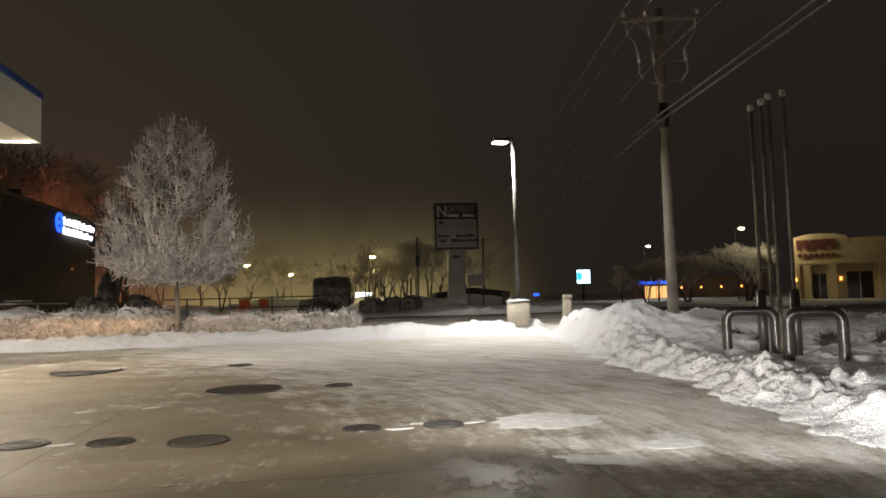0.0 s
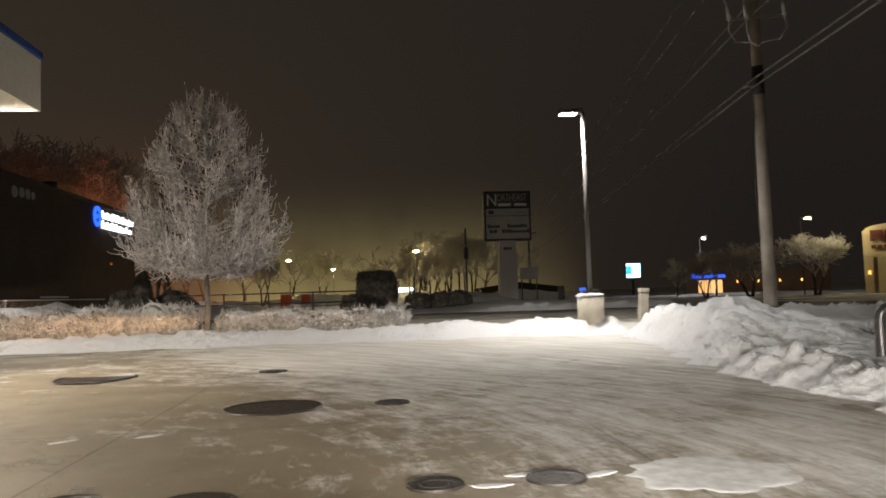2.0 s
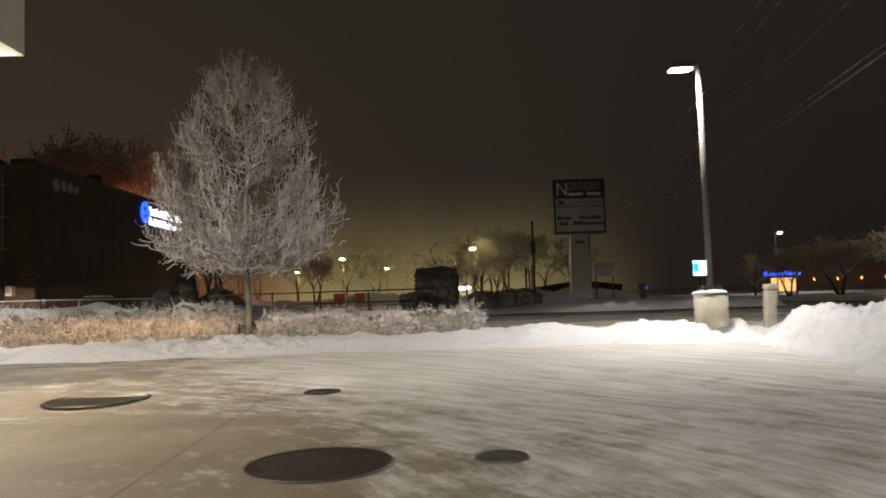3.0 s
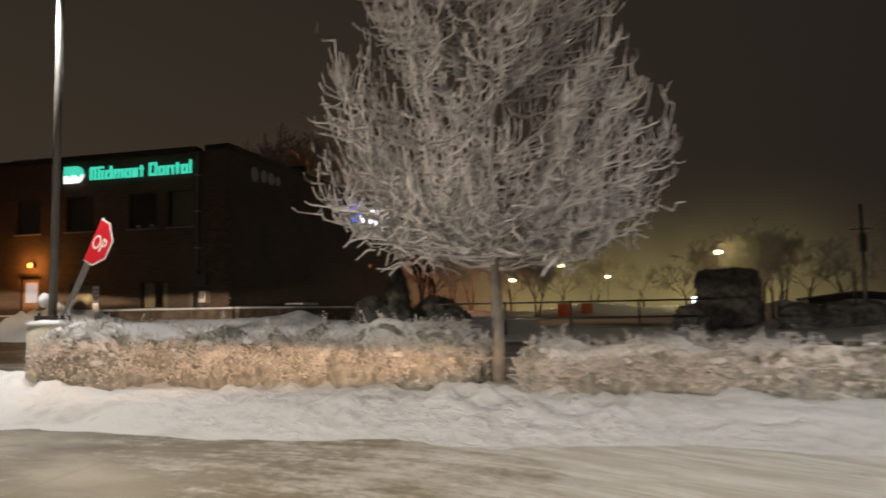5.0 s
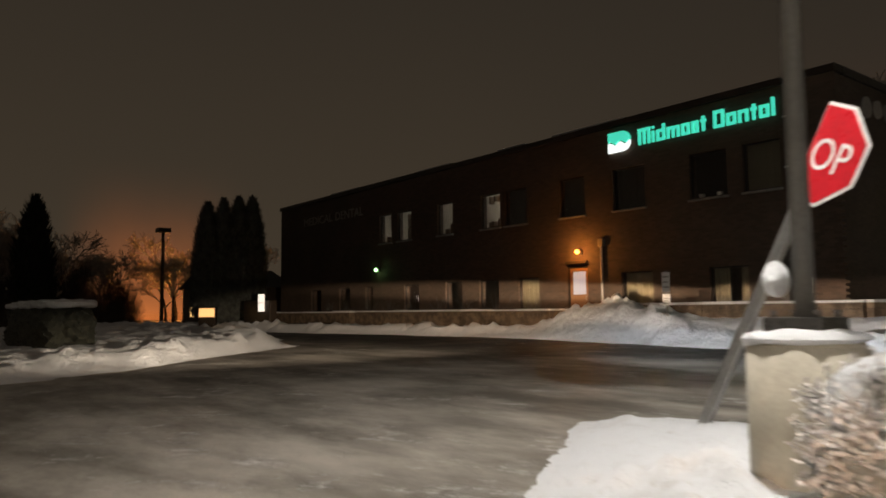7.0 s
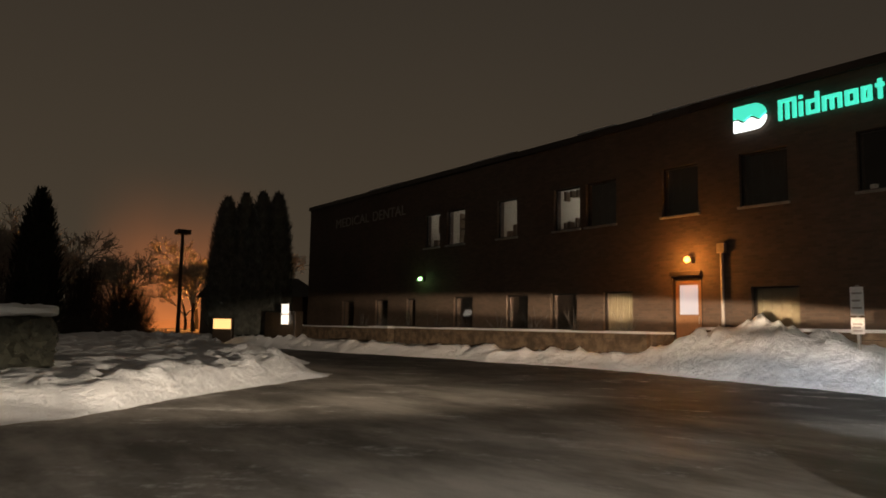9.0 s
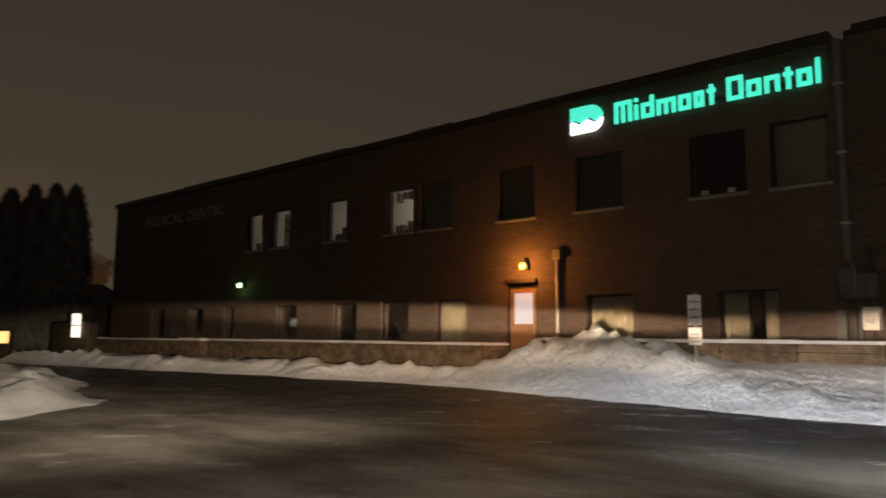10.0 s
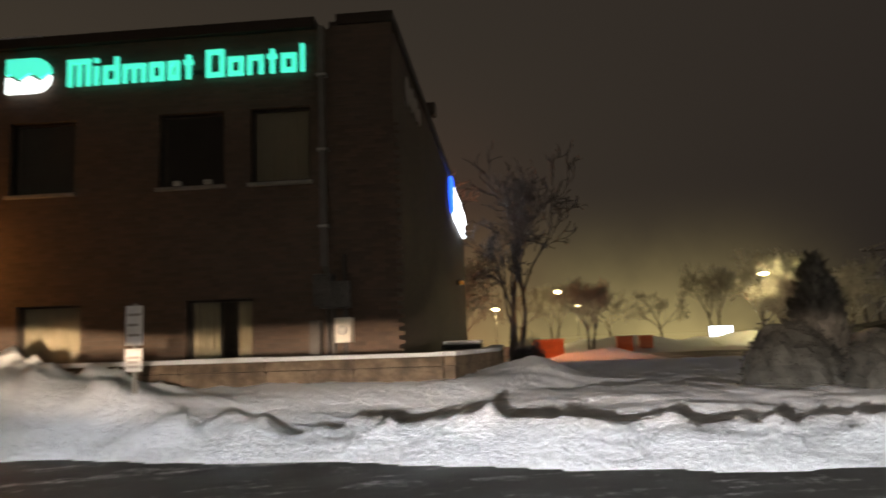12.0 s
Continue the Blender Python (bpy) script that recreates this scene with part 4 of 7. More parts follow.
def wall_south(bm, x0, x1, y0, y1, z0, z1, holes):
    """A wall along x with openings (x0, x1, z0, z1), as one closed mesh."""
    xs = sorted({x0, x1, *(h[0] for h in holes), *(h[1] for h in holes)})
    zs = sorted({z0, z1, *(h[2] for h in holes), *(h[3] for h in holes)})
    seen = {}

    def v(i, j, k):
        if (i, j, k) not in seen:
            seen[(i, j, k)] = bm.verts.new((xs[i], (y0, y1)[k], zs[j]))
        return seen[(i, j, k)]

    def solid(i, j):
        if not (0 <= i < len(xs) - 1 and 0 <= j < len(zs) - 1):
            return False
        cx, cz = (xs[i] + xs[i + 1]) / 2, (zs[j] + zs[j + 1]) / 2
        return not any(h[0] < cx < h[1] and h[2] < cz < h[3] for h in holes)

    for i in range(len(xs) - 1):
        for j in range(len(zs) - 1):
            if solid(i, j):
                bm.faces.new((v(i, j, 0), v(i + 1, j, 0), v(i + 1, j + 1, 0), v(i, j + 1, 0)))
                bm.faces.new((v(i, j + 1, 1), v(i + 1, j + 1, 1), v(i + 1, j, 1), v(i, j, 1)))
                for di, dj, a, b in ((-1, 0, (i, j), (i, j + 1)), (1, 0, (i + 1, j + 1), (i + 1, j)), (0, -1, (i + 1, j), (i, j)), (0, 1, (i, j + 1), (i + 1, j + 1))):
                    if not solid(i + di, j + dj):
                        bm.faces.new((v(*a, 0), v(*b, 0), v(*b, 1), v(*a, 1)))


# upper windows: x0, x1, z0, z1, what is behind
UPPER = [(-39.3, -38.2, "lit"), (-37.75, -36.55, "lit"), (-34.6, -33.5, "lit"), (-31.65, -30.45, "lit"), (-30.2, -28.95, "dark"),
         (-27.25, -26.05, "dark"), (-24.8, -23.5, "dark"), (-21.85, -20.6, "dark"), (-20.1, -18.98, "blind")]
LOWER = [(-46.4, -45.2, "dark"), (-43.2, -42.1, "dark"), (-40.6, -39.9, "dark"), (-37.2, -36.0, "dark"), (-34.05, -32.9, "dark"), (-31.8, -30.6, "dark"), (-29.5, -28.35, "blind"),
         (-24.55, -23.3, "blind"), (-21.3, -20.05, "half")]
holes = [(a, b, 4.80, 6.20) for a, b, _ in UPPER] + [(a, b, 1.35, 2.70) for a, b, _ in LOWER] + [(-26.95, -25.98, FLOOR, 3.05)]
bm = bmesh.new()
wall_south(bm, BX0, BX1 - 0.004, BY0, BY0 + 0.35, 0.2, ROOF - 0.15, holes)
wpart("wall", bm, BRICK, office)
bm = bmesh.new()
box(bm, BX1 - 0.35, BX1, BY0 + 0.35, BY1, 0.2, ROOF - 0.15)
wpart("wall", bm, BRICK, office)
bm = bmesh.new()
box(bm, BX0, BX0 + 0.35, BY0 + 0.35, BY1, 0.2, ROOF - 0.15)
wpart("wall", bm, BRICK, office)
bm = bmesh.new()
box(bm, BX0 + 0.35, BX1 - 0.35, BY1 - 0.35, BY1, 0.2, ROOF - 0.15)
wpart("wall", bm, BRICK, office)
# the corner stands a little proud and taller than the long wing
bm = bmesh.new()
box(bm, -18.55, BX1 + 0.03, BY0 - 0.06, BY0 - 0.003, 0.3, ROOF - 0.13)
pier = wpart("corner_pier", bm, BRICK, office)
bm = bmesh.new()
box(bm, BX0 + 0.3, BX1 - 0.3, BY0 + 0.3, BY1 - 0.3, ROOF - 0.75, ROOF - 0.6)
wpart("roof", bm, ROOF_DARK, office)
for a, b, z in ((BX0 - 0.04, -42.0, 0.0), (-42.0, -33.4, 0.02), (-33.4, -26.2, -0.01), (-26.2, -18.85, 0.015), (-18.45, BX1 + 0.07, 0.10)):
    bm = bmesh.new()
    box(bm, a, b - 0.006, BY0 - 0.10, BY0 + 0.40, ROOF - 0.15 + min(z, 0.03), ROOF + 0.05 + min(z, 0.03), 0.012)
    wpart("parapet_flashing", bm, CAP_METAL, office)
bm = bmesh.new()
box(bm, BX1 - 0.40, BX1 + 0.07, BY0 + 0.41, BY1 + 0.05, ROOF - 0.15, ROOF + 0.09, 0.012)
wpart("parapet_flashing", bm, CAP_METAL, office)
# thin snow on the parapet
for a, b in ((-36.0, -33.6), (-30.5, -28.9), (-27.5, -24.2), (-44, -41)):
    bm = bmesh.new()
    box(bm, a, b, BY0 - 0.08, BY0 + 0.3, ROOF + 0.068, ROOF + 0.10, 0.01)
    wpart("parapet_snow", bm, SNOW_CAP, office, "thin strip of snow")
bm = bmesh.new()
box(bm, -18.72, -18.42, BY0 + 0.5, BY0 + 0.8, ROOF - 0.6, ROOF + 0.22, 0.02)
wpart("roof_vent", bm, CAP_METAL, office)
bm = bmesh.new()
box(bm, BX1 - 0.5, BX1 + 0.22, 44.3, 44.6, ROOF + 0.02, ROOF + 0.38, 0.03)
wpart("wall_floodlight", bm, CAP_METAL, office)


def window(x0, x1, z0, z1, behind, seed):
    rng = random.Random(seed)
    w = new("window")
    w.parent = office
    w.location = OFF + Vector(((x0 + x1) / 2, BY0, z0))
    o = Vector(office.location) + w.location

    def sub(name, bm, mat, label=""):
        bmesh.ops.translate(bm, verts=bm.verts[:], vec=-o)
        return part(name, bm, mat, w, label)

    y0, y1 = BY0 + 0.10, BY0 + 0.16
    f = 0.045
    bm = bmesh.new()
    box(bm, x0, x0 + f, y0, y1, z0, z1)
    box(bm, x1 - f, x1, y0, y1, z0, z1)
    box(bm, x0 + f, x1 - f, y0, y1, z0, z0 + f)
    box(bm, x0 + f, x1 - f, y0, y1, z1 - f, z1)
    if behind == "half":
        box(bm, (x0 + x1) / 2 - 0.018, (x0 + x1) / 2 + 0.018, y0 + 0.005, y1 - 0.005, z0 + f, z1 - f)
    sub("frame", bm, FRAME_DARK)
    bm = bmesh.new()
    box(bm, x0 + f, x1 - f, y0 + 0.02, y0 + 0.026, z0 + f, z1 - f)
    sub("pane", bm, GLASS).visible_shadow = False
    bm = bmesh.new()
    box(bm, x0 - 0.05, x1 + 0.05, BY0 - 0.07, BY0 + 0.095, z0 - 0.07, z0 - 0.004, 0.01)
    sub("sill", bm, SILL)
    bm = bmesh.new()
    if behind in ("blind", "half"):
        xa = x0 + 0.05 if behind == "blind" else x1 - 0.34
        n = 9 if behind == "blind" else 3
        for i in range(n):
            a = xa + (x1 - 0.05 - xa) * i / n
            box(bm, a, a + (x1 - 0.05 - xa) / n * 0.96, BY0 + 0.21 + 0.008 * (i % 2), BY0 + 0.222 + 0.008 * (i % 2), z0 + 0.03, z1 - 0.03)
        sub("blind", bm, BLIND)
        if behind == "half":
            bm = bmesh.new()
            for i in range(4):
                a = x0 + 0.06 + 0.13 * i
                box(bm, a, a + 0.12, BY0 + 0.21 + 0.01 * (i % 2), BY0 + 0.222 + 0.01 * (i % 2), z0 + 0.03, z1 - 0.03)
            sub("blind", bm, BLIND)
    elif behind == "lit":
        # a small office: open box behind the wall with a hanging tube light and pale furniture
        a, b, c, d = x0 - 0.12, x1 + 0.12, BY0 + 0.345, BY0 + 2.9
        zf, zc = z0 - 0.7, z1 + 0.22
        box(bm, a - 0.08, a, c, d, zf, zc)
        box(bm, b, b + 0.08, c, d, zf, zc)
        box(bm, a, b, d, d + 0.08, zf, zc)
        box(bm, a, b, c, d, zc, zc + 0.06)
        box(bm, a, b, c, d, zf - 0.06, zf)
        sub("office_room", bm, ROOM)
        bm = bmesh.new()
        zl = z1 - 0.14 if seed == 3 else zc - 0.01
        box(bm, a + 0.3, b - 0.16, c + 1.2, c + 1.38, zl - 0.06, zl)
        sub("ceiling_light", bm, PANEL_LIGHT)
        # things near the pane, different in each room
        if seed == 0:
            pieces = [(0.46, x1 - x0 - 0.05, 0.62, 1.37), (0.12, 0.40, -0.7, 0.35)]
        elif seed == 1:
            pieces = [(0.36, 0.42, 0.0, 1.3), (0.424, 1.15, 0.62, 0.70), (0.424, 1.15, 1.02, 1.08), (0.62, 1.0, -0.7, 0.42)]
        elif seed == 2:
            pieces = [(0.1, 0.4, -0.7, 0.3), (0.45, 0.62, -0.7, 0.52), (0.7, 1.0, -0.7, 0.22)]
        else:
            pieces = [(0.08 + 0.18 * i, 0.08 + 0.18 * i + rng.uniform(0.08, 0.16), -0.7, rng.uniform(0.1, 0.5)) for i in range(6)]
            pieces += [(0.1 + 0.28 * i, 0.17 + 0.28 * i, 1.38 - rng.uniform(0.1, 0.35), 1.38) for i in range(4)]
        for p, q, u, v in pieces:
            bm = bmesh.new()
            box(bm, x0 + p, x0 + q, c + 0.05, c + 0.3, z0 + u, z0 + v, 0.012)
            sub("cabinet" if u < 0 else "shelf", bm, SHOP_BROWN)
    else:
        if seed == 7:
            for q in (0.22, 0.82):
                rod(bm, (x0 + q, BY0 + 0.3, z0 + 0.01), (x0 + q, BY0 + 0.3, z0 + 0.17), 0.07, 0.09, 12)
                sub("flower_pot", bm, WHITE_PAINT, "pale pot on the sill")
                bm = bmesh.new()
            bm.free()
        elif seed < 30:
            # near-black sheet added behind the pane so that the unlit room looks dark
            n = 8
            for i in range(n):
                a = x0 + 0.05 + (x1 - x0 - 0.1) * i / n
                box(bm, a, a + (x1 - x0 - 0.1) / n, BY0 + 0.26 + 0.01 * (i % 2), BY0 + 0.27 + 0.01 * (i % 2), z0 + 0.02, z1 - 0.02)
            sub("dark_backing", bm, FRAME_DARK)
        else:
            bm.free()
    return w


for i, (a, b, behind) in enumerate(UPPER):
    window(a, b, 4.80, 6.20, behind, i)
for i, (a, b, behind) in enumerate(LOWER):
    window(a, b, 1.35, 2.70, behind, 30 + i)
# floors inside, so that the dark rooms are closed
bm = bmesh.new()
box(bm, BX0 + 0.36, BX1 - 0.36, BY0 + 0.36, BY1 - 0.36, 0.3, 0.5)
wpart("inner_floor", bm, ROOF_DARK, office)

# entrance door
door = new("door")
door.parent = office
door.location = OFF + Vector((-26.46, BY0, FLOOR))


def dpart(name, bm, mat, label="", y=BY0):
    bmesh.ops.translate(bm, verts=bm.verts[:], vec=-(Vector(office.location) + door.location))
    return part(name, bm, mat, door, label)


bm = bmesh.new()
for a, b, c, d in ((-26.95, -26.89, FLOOR, 3.05), (-26.04, -25.98, FLOOR, 3.05), (-26.89, -26.04, 2.95, 3.05)):
    box(bm, a, b, BY0 + 0.04, BY0 + 0.16, c, d)
dpart("door_frame", bm, FRAME_DARK)
bm = bmesh.new()
for a, b, c, d in ((-26.885, -26.76, FLOOR + 0.01, 2.94), (-26.16, -26.045, FLOOR + 0.01, 2.94), (-26.76, -26.16, FLOOR + 0.01, 2.0), (-26.76, -26.16, 2.82, 2.94)):
    box(bm, a, b, BY0 + 0.07, BY0 + 0.115, c, d)
dpart("door_leaf", bm, DOOR_PAINT, "brown door leaf")
bm = bmesh.new()
box(bm, -26.758, -26.162, BY0 + 0.085, BY0 + 0.10, 2.002, 2.818)
dpart("door_window", bm, DOOR_LIGHT, "bright lit door window")
bm = bmesh.new()
rod(bm, (-26.11, BY0 + 0.02, 1.75), (-26.11, BY0 + 0.02, 1.95), 0.012, n=8)
rod(bm, (-26.11, BY0 + 0.02, 1.77), (-26.11, BY0 + 0.07, 1.77), 0.01, n=8)
rod(bm, (-26.11, BY0 + 0.02, 1.93), (-26.11, BY0 + 0.07, 1.93), 0.01, n=8)
dpart("door_handle", bm, STEEL)
bm = bmesh.new()
box(bm, -26.98, -25.97, BY0 - 0.09, BY0 - 0.004, 3.07, 3.19, 0.015)
dpart("door_hood", bm, CAP_METAL)
bm = bmesh.new()
box(bm, -27.3, -25.6, BY0 - 1.3, BY0 + 0.36, 0.4, FLOOR, 0.01)
dpart("door_step", bm, STONE_WALL)


def wall_lamp(x, z, lens, label):
    t = thing("wall_lamp", (x, BY0 - 0.12, z), label, "wall lamp")
    bm = bmesh.new()
    box(bm, -0.11, 0.11, 0.0, 0.117, -0.02, 0.17, 0.02)
    rod(bm, (0, 0.03, 0.15), (0, -0.06, 0.19), 0.03, 0.06)
    part("housing", bm, BRONZE, t)
    bm = bmesh.new()
    bmesh.ops.create_uvsphere(bm, u_segments=14, v_segments=8, radius=0.085)
    bmesh.ops.translate(bm, verts=bm.verts[:], vec=(0, -0.08, 0.08))
    part("lens", bm, lens, t)
    return t


wall_lamp(-26.30, 3.42, LENS_SODIUM, "orange sodium wall lamp glowing over a door")
# fixture added for the unseen orange source; its lens is kept dim
pack = wall_lamp(-17.0, 3.9, glow("dimmed_sodium_lens", (1.0, 0.42, 0.07), 0.12), "small added sodium wall lamp with a dimmed lens on the east brick wall")
pack.location, pack.rotation_euler = (BX1 + 0.12, 53.0, 3.9), (0, 0, radians(90))
wall_lamp(-39.30, 3.42, LENS_GREEN, "small greenish lamp on a brick wall")

# round duct with a box head beside the door
t = thing("vent_pipe", (-25.33, BY0 - 0.06, 0.9), "pale vertical pipe with a box head on a brick wall", "pipe")
bm = bmesh.new()
rod(bm, (0, 0, 0), (0, 0, 2.75), 0.045, n=12)
part("pipe", bm, SIGN_GREY, t)
bm = bmesh.new()
box(bm, -0.12, 0.12, -0.06, 0.056, 2.72, 2.98, 0.02)
part("box_head", bm, VENT_STEEL, t)

# downspout, conduit and meters at the corner
t = thing("downspout", (-18.72, BY0 - 0.11, 0.9), "long grey downspout on a brick wall", "downspout")
bm = bmesh.new()
box(bm, -0.06, 0.06, -0.05, 0.04, 2.3, 6.75, 0.015)
rod(bm, (0, 0, 2.32), (0.16, -0.02, 1.9), 0.05, n=10)
rod(bm, (0.16, -0.02, 1.95), (0.16, -0.02, 0.0), 0.05, n=10)
part("pipe", bm, PAINT_GREY, t)
for z in (3.0, 4.4, 5.8):
    bm = bmesh.new()
    box(bm, -0.09, 0.09, -0.06, 0.108, z, z + 0.04)
    part("bracket", bm, STEEL, t)
t = thing("meter_cabinet", (-18.55, BY0 - 0.25, 1.3), "grey electric meters and conduits at a brick corner", "meter box")
bm = bmesh.new()
box(bm, -0.40, -0.22, -0.06, 0.19, 0.0, 0.95, 0.015)
part("meter_box", bm, PAINT_GREY, t)
bm = bmesh.new()
box(bm, 0.06, 0.34, -0.1, 0.185, 0.55, 0.98, 0.015)
part("meter_box", bm, WHITE_PAINT, t)
bm = bmesh.new()
rod(bm, (0.2, -0.1, 0.76), (0.2, -0.19, 0.76), 0.085, n=16)
part("meter_dial", bm, STEEL, t)
for x, z1 in ((-0.1, 1.55), (0.0, 1.75), (0.2, 2.1)):
    bm = bmesh.new()
    rod(bm, (x, 0.12, -0.2), (x, 0.12, z1), 0.035, n=8)
    part("conduit", bm, STEEL_DARK, t)
bm = bmesh.new()
box(bm, -0.24, 0.30, -0.04, 0.18, 1.15, 1.62, 0.02)
part("junction_box", bm, STEEL_DARK, t)
bm = bmesh.new()
box(bm, -0.34, -0.02, -0.05, 0.19, 1.2, 1.75, 0.03)
part("junction_box", bm, STEEL_DARK, t)


# ---- wall signs: brand lettering is kept to plain blocks ----
def letter_blocks(t, x, z, pattern, xh, asc, unit, y0, y1, mat):
    """Plain stroke shapes of a letter's size. pattern: kind and width; c and C tall, x and o low, d low with a tall stem, t crossed stem, i and l stems."""
    for ch, w in pattern:
        w *= unit
        if ch != " ":
            bm = bmesh.new()
            s, a, b = 0.092, x, x + w - 0.07
            tall = asc if ch in "cCl" else xh
            if ch in "li":
                box(bm, a, a + s, y0, y1, z, z + tall, 0.012)
                if ch == "i":
                    box(bm, a, a + s, y0, y1, z + xh * 1.2, z + asc, 0.012)
            elif ch == "t":
                box(bm, a + s * 0.6, a + s * 1.6, y0, y1, z, z + asc * 0.88, 0.012)
                box(bm, a, b, y0 + 0.003, y1 - 0.003, z + xh - s, z + xh, 0.012)
            else:
                box(bm, a, a + s, y0, y1, z, z + tall, 0.012)
                box(bm, b - s, b, y0, y1, z, z + (asc if ch == "d" else tall), 0.012)
                box(bm, a + s, b - s, y0 + 0.003, y1 - 0.003, z + tall - s, z + tall, 0.012)
                if ch in "doC":
                    box(bm, a + s, b - s, y0 + 0.003, y1 - 0.003, z, z + s, 0.012)
                if w > 1.05 * unit:
                    c = (a + b) / 2
                    box(bm, c - s / 2, c + s / 2, y0 + 0.002, y1 - 0.002, z, z + tall * 0.8, 0.012)
            part("letter_block", bm, mat, t)
        x += w


sign = thing("illuminated_wall_sign", (-21.9, BY0 - 0.09, 6.8), "glowing teal sign with a white emblem on a brick wall", "sign")
PATTERN = (("c", 1.25), ("i", 0.42), ("d", 0.92), ("x", 1.25), ("o", 0.86), ("o", 0.72), ("t", 0.62), (" ", 0.42), ("C", 1.0), ("o", 0.88), ("x", 0.90), ("t", 0.62), ("o", 0.86), ("l", 0.40))
UNIT = 4.68 / sum(w for _, w in PATTERN)
letter_blocks(sign, -23.64 + 21.9, 0.03, PATTERN, 0.37, 0.53, UNIT, -0.02, 0.05, TEAL)
# emblem: a rounded plate, teal above a wavy white lower part
ex, ez = -24.86 + 21.9, -0.04
wave = [(0.90 * i / 14, 0.30 + 0.055 * math.sin(i * 0.95 + 0.6)) for i in range(15)]
curve = [(0.90 - 0.32 * (1 - math.cos(a)), 0.36 + 0.32 * math.sin(a)) for a in np.linspace(0.15, math.pi / 2, 7)]
top = [(x, z + 0.03) for x, z in wave] + curve + [(0.0, 0.68)]
low = [(x, z - 0.03) for x, z in wave][::-1] + [(0.0, 0.0)] + [(x, 0.68 - z) for x, z in curve[::-1]]
bm = bmesh.new()
prism(bm, [(ex + a, ez + b) for a, b in top], -0.03, 0.05)
part("emblem", bm, TEAL, sign, "teal upper part of an emblem")
bm = bmesh.new()
prism(bm, [(ex + a, ez + b) for a, b in low], -0.03, 0.05)
part("emblem", bm, EMBLEM_WHITE, sign, "white lower part of an emblem")
bm = bmesh.new()
box(bm, -1.72, 2.92, 0.052, 0.085, 0.12, 0.2)
part("raceway", bm, CAP_METAL, sign)

t = thing("wall_lettering", (-47.2, BY0 - 0.03, 6.40), "dim unlit metal letters on a brick wall", "sign")
words("word", "MEDICAL", 0.44, 3.3, pose(0, 0.0, 0, 90, 0, 0), LETTER_GREY, t, 0.028)
words("word", "DENTAL", 0.44, 2.8, pose(3.65, 0.0, 0, 90, 0, 0), LETTER_GREY, t, 0.028)

# side sign on the east wall
t = thing("illuminated_wall_sign", (BX1 + 0.10, 50.2, 6.7), "glowing white two-line sign with a blue round emblem", "sign")
bm = bmesh.new()
ring = [[bm.verts.new((x, 0.66 + r * math.cos(2 * math.pi * i / 32), 0.25 + r * 1.05 * math.sin(2 * math.pi * i / 32))) for x, r in ((-0.05, 0.40), (0.05, 0.40), (0.05, 0.62), (-0.05, 0.62))] for i in range(32)]
for p, q in zip(ring, ring[1:] + ring[:1]):
    for i in range(4):
        bm.faces.new((p[i], p[(i + 1) % 4], q[(i + 1) % 4], q[i]))
part("emblem_ring", bm, SIGN_BLUE, t, "round blue emblem ring")
bm = bmesh.new()
rod(bm, (-0.05, 0.66, 0.25), (0.03, 0.66, 0.25), 0.15, n=16)
part("emblem_dot", bm, SIGN_BLUE, t, "blue dot inside the ring")
for z, count, y_end in ((0.22, 13, 7.75), (-0.42, 14, 7.35)):
    y = 1.45
    step = (y_end - y) / count
    for i in range(count):
        bm = bmesh.new()
        tall = 0.46 if i in (0, 6, 4) else (0.33 + 0.1 * (i % 3 == 2))
        a, b = y + step * i, y + step * (i + 0.76)
        box(bm, -0.05, 0.05, a, a + 0.13, z, z + tall)
        box(bm, -0.05, 0.05, b - 0.10, b, z, z + 0.33)
        box(bm, -0.048, 0.048, a + 0.13, b - 0.10, z + (0.22 if i % 2 else 0.0), z + (0.33 if i % 2 else 0.11))
        part("letter_block", bm, SIGN_WHITE, t)
bm = bmesh.new()
box(bm, -0.095, -0.052, 1.4, 7.8, -0.3, 0.6)
part("raceway", bm, CAP_METAL, t)
t = thing("wall_plaque", (BX1 + 0.04, 40.9, 7.0), "pale faded round plaque on a brick wall", "sign")
for i, (yy, zz, r) in enumerate(((-0.85, 0.0, 0.30), (-0.1, 0.05, 0.26), (0.55, 0.05, 0.26), (1.15, 0.05, 0.2))):
    bm = bmesh.new()
    rod(bm, (-0.035, yy, zz), (0.02, yy, zz), r, n=20)
    part("letter_block", bm, LETTER_GREY, t)

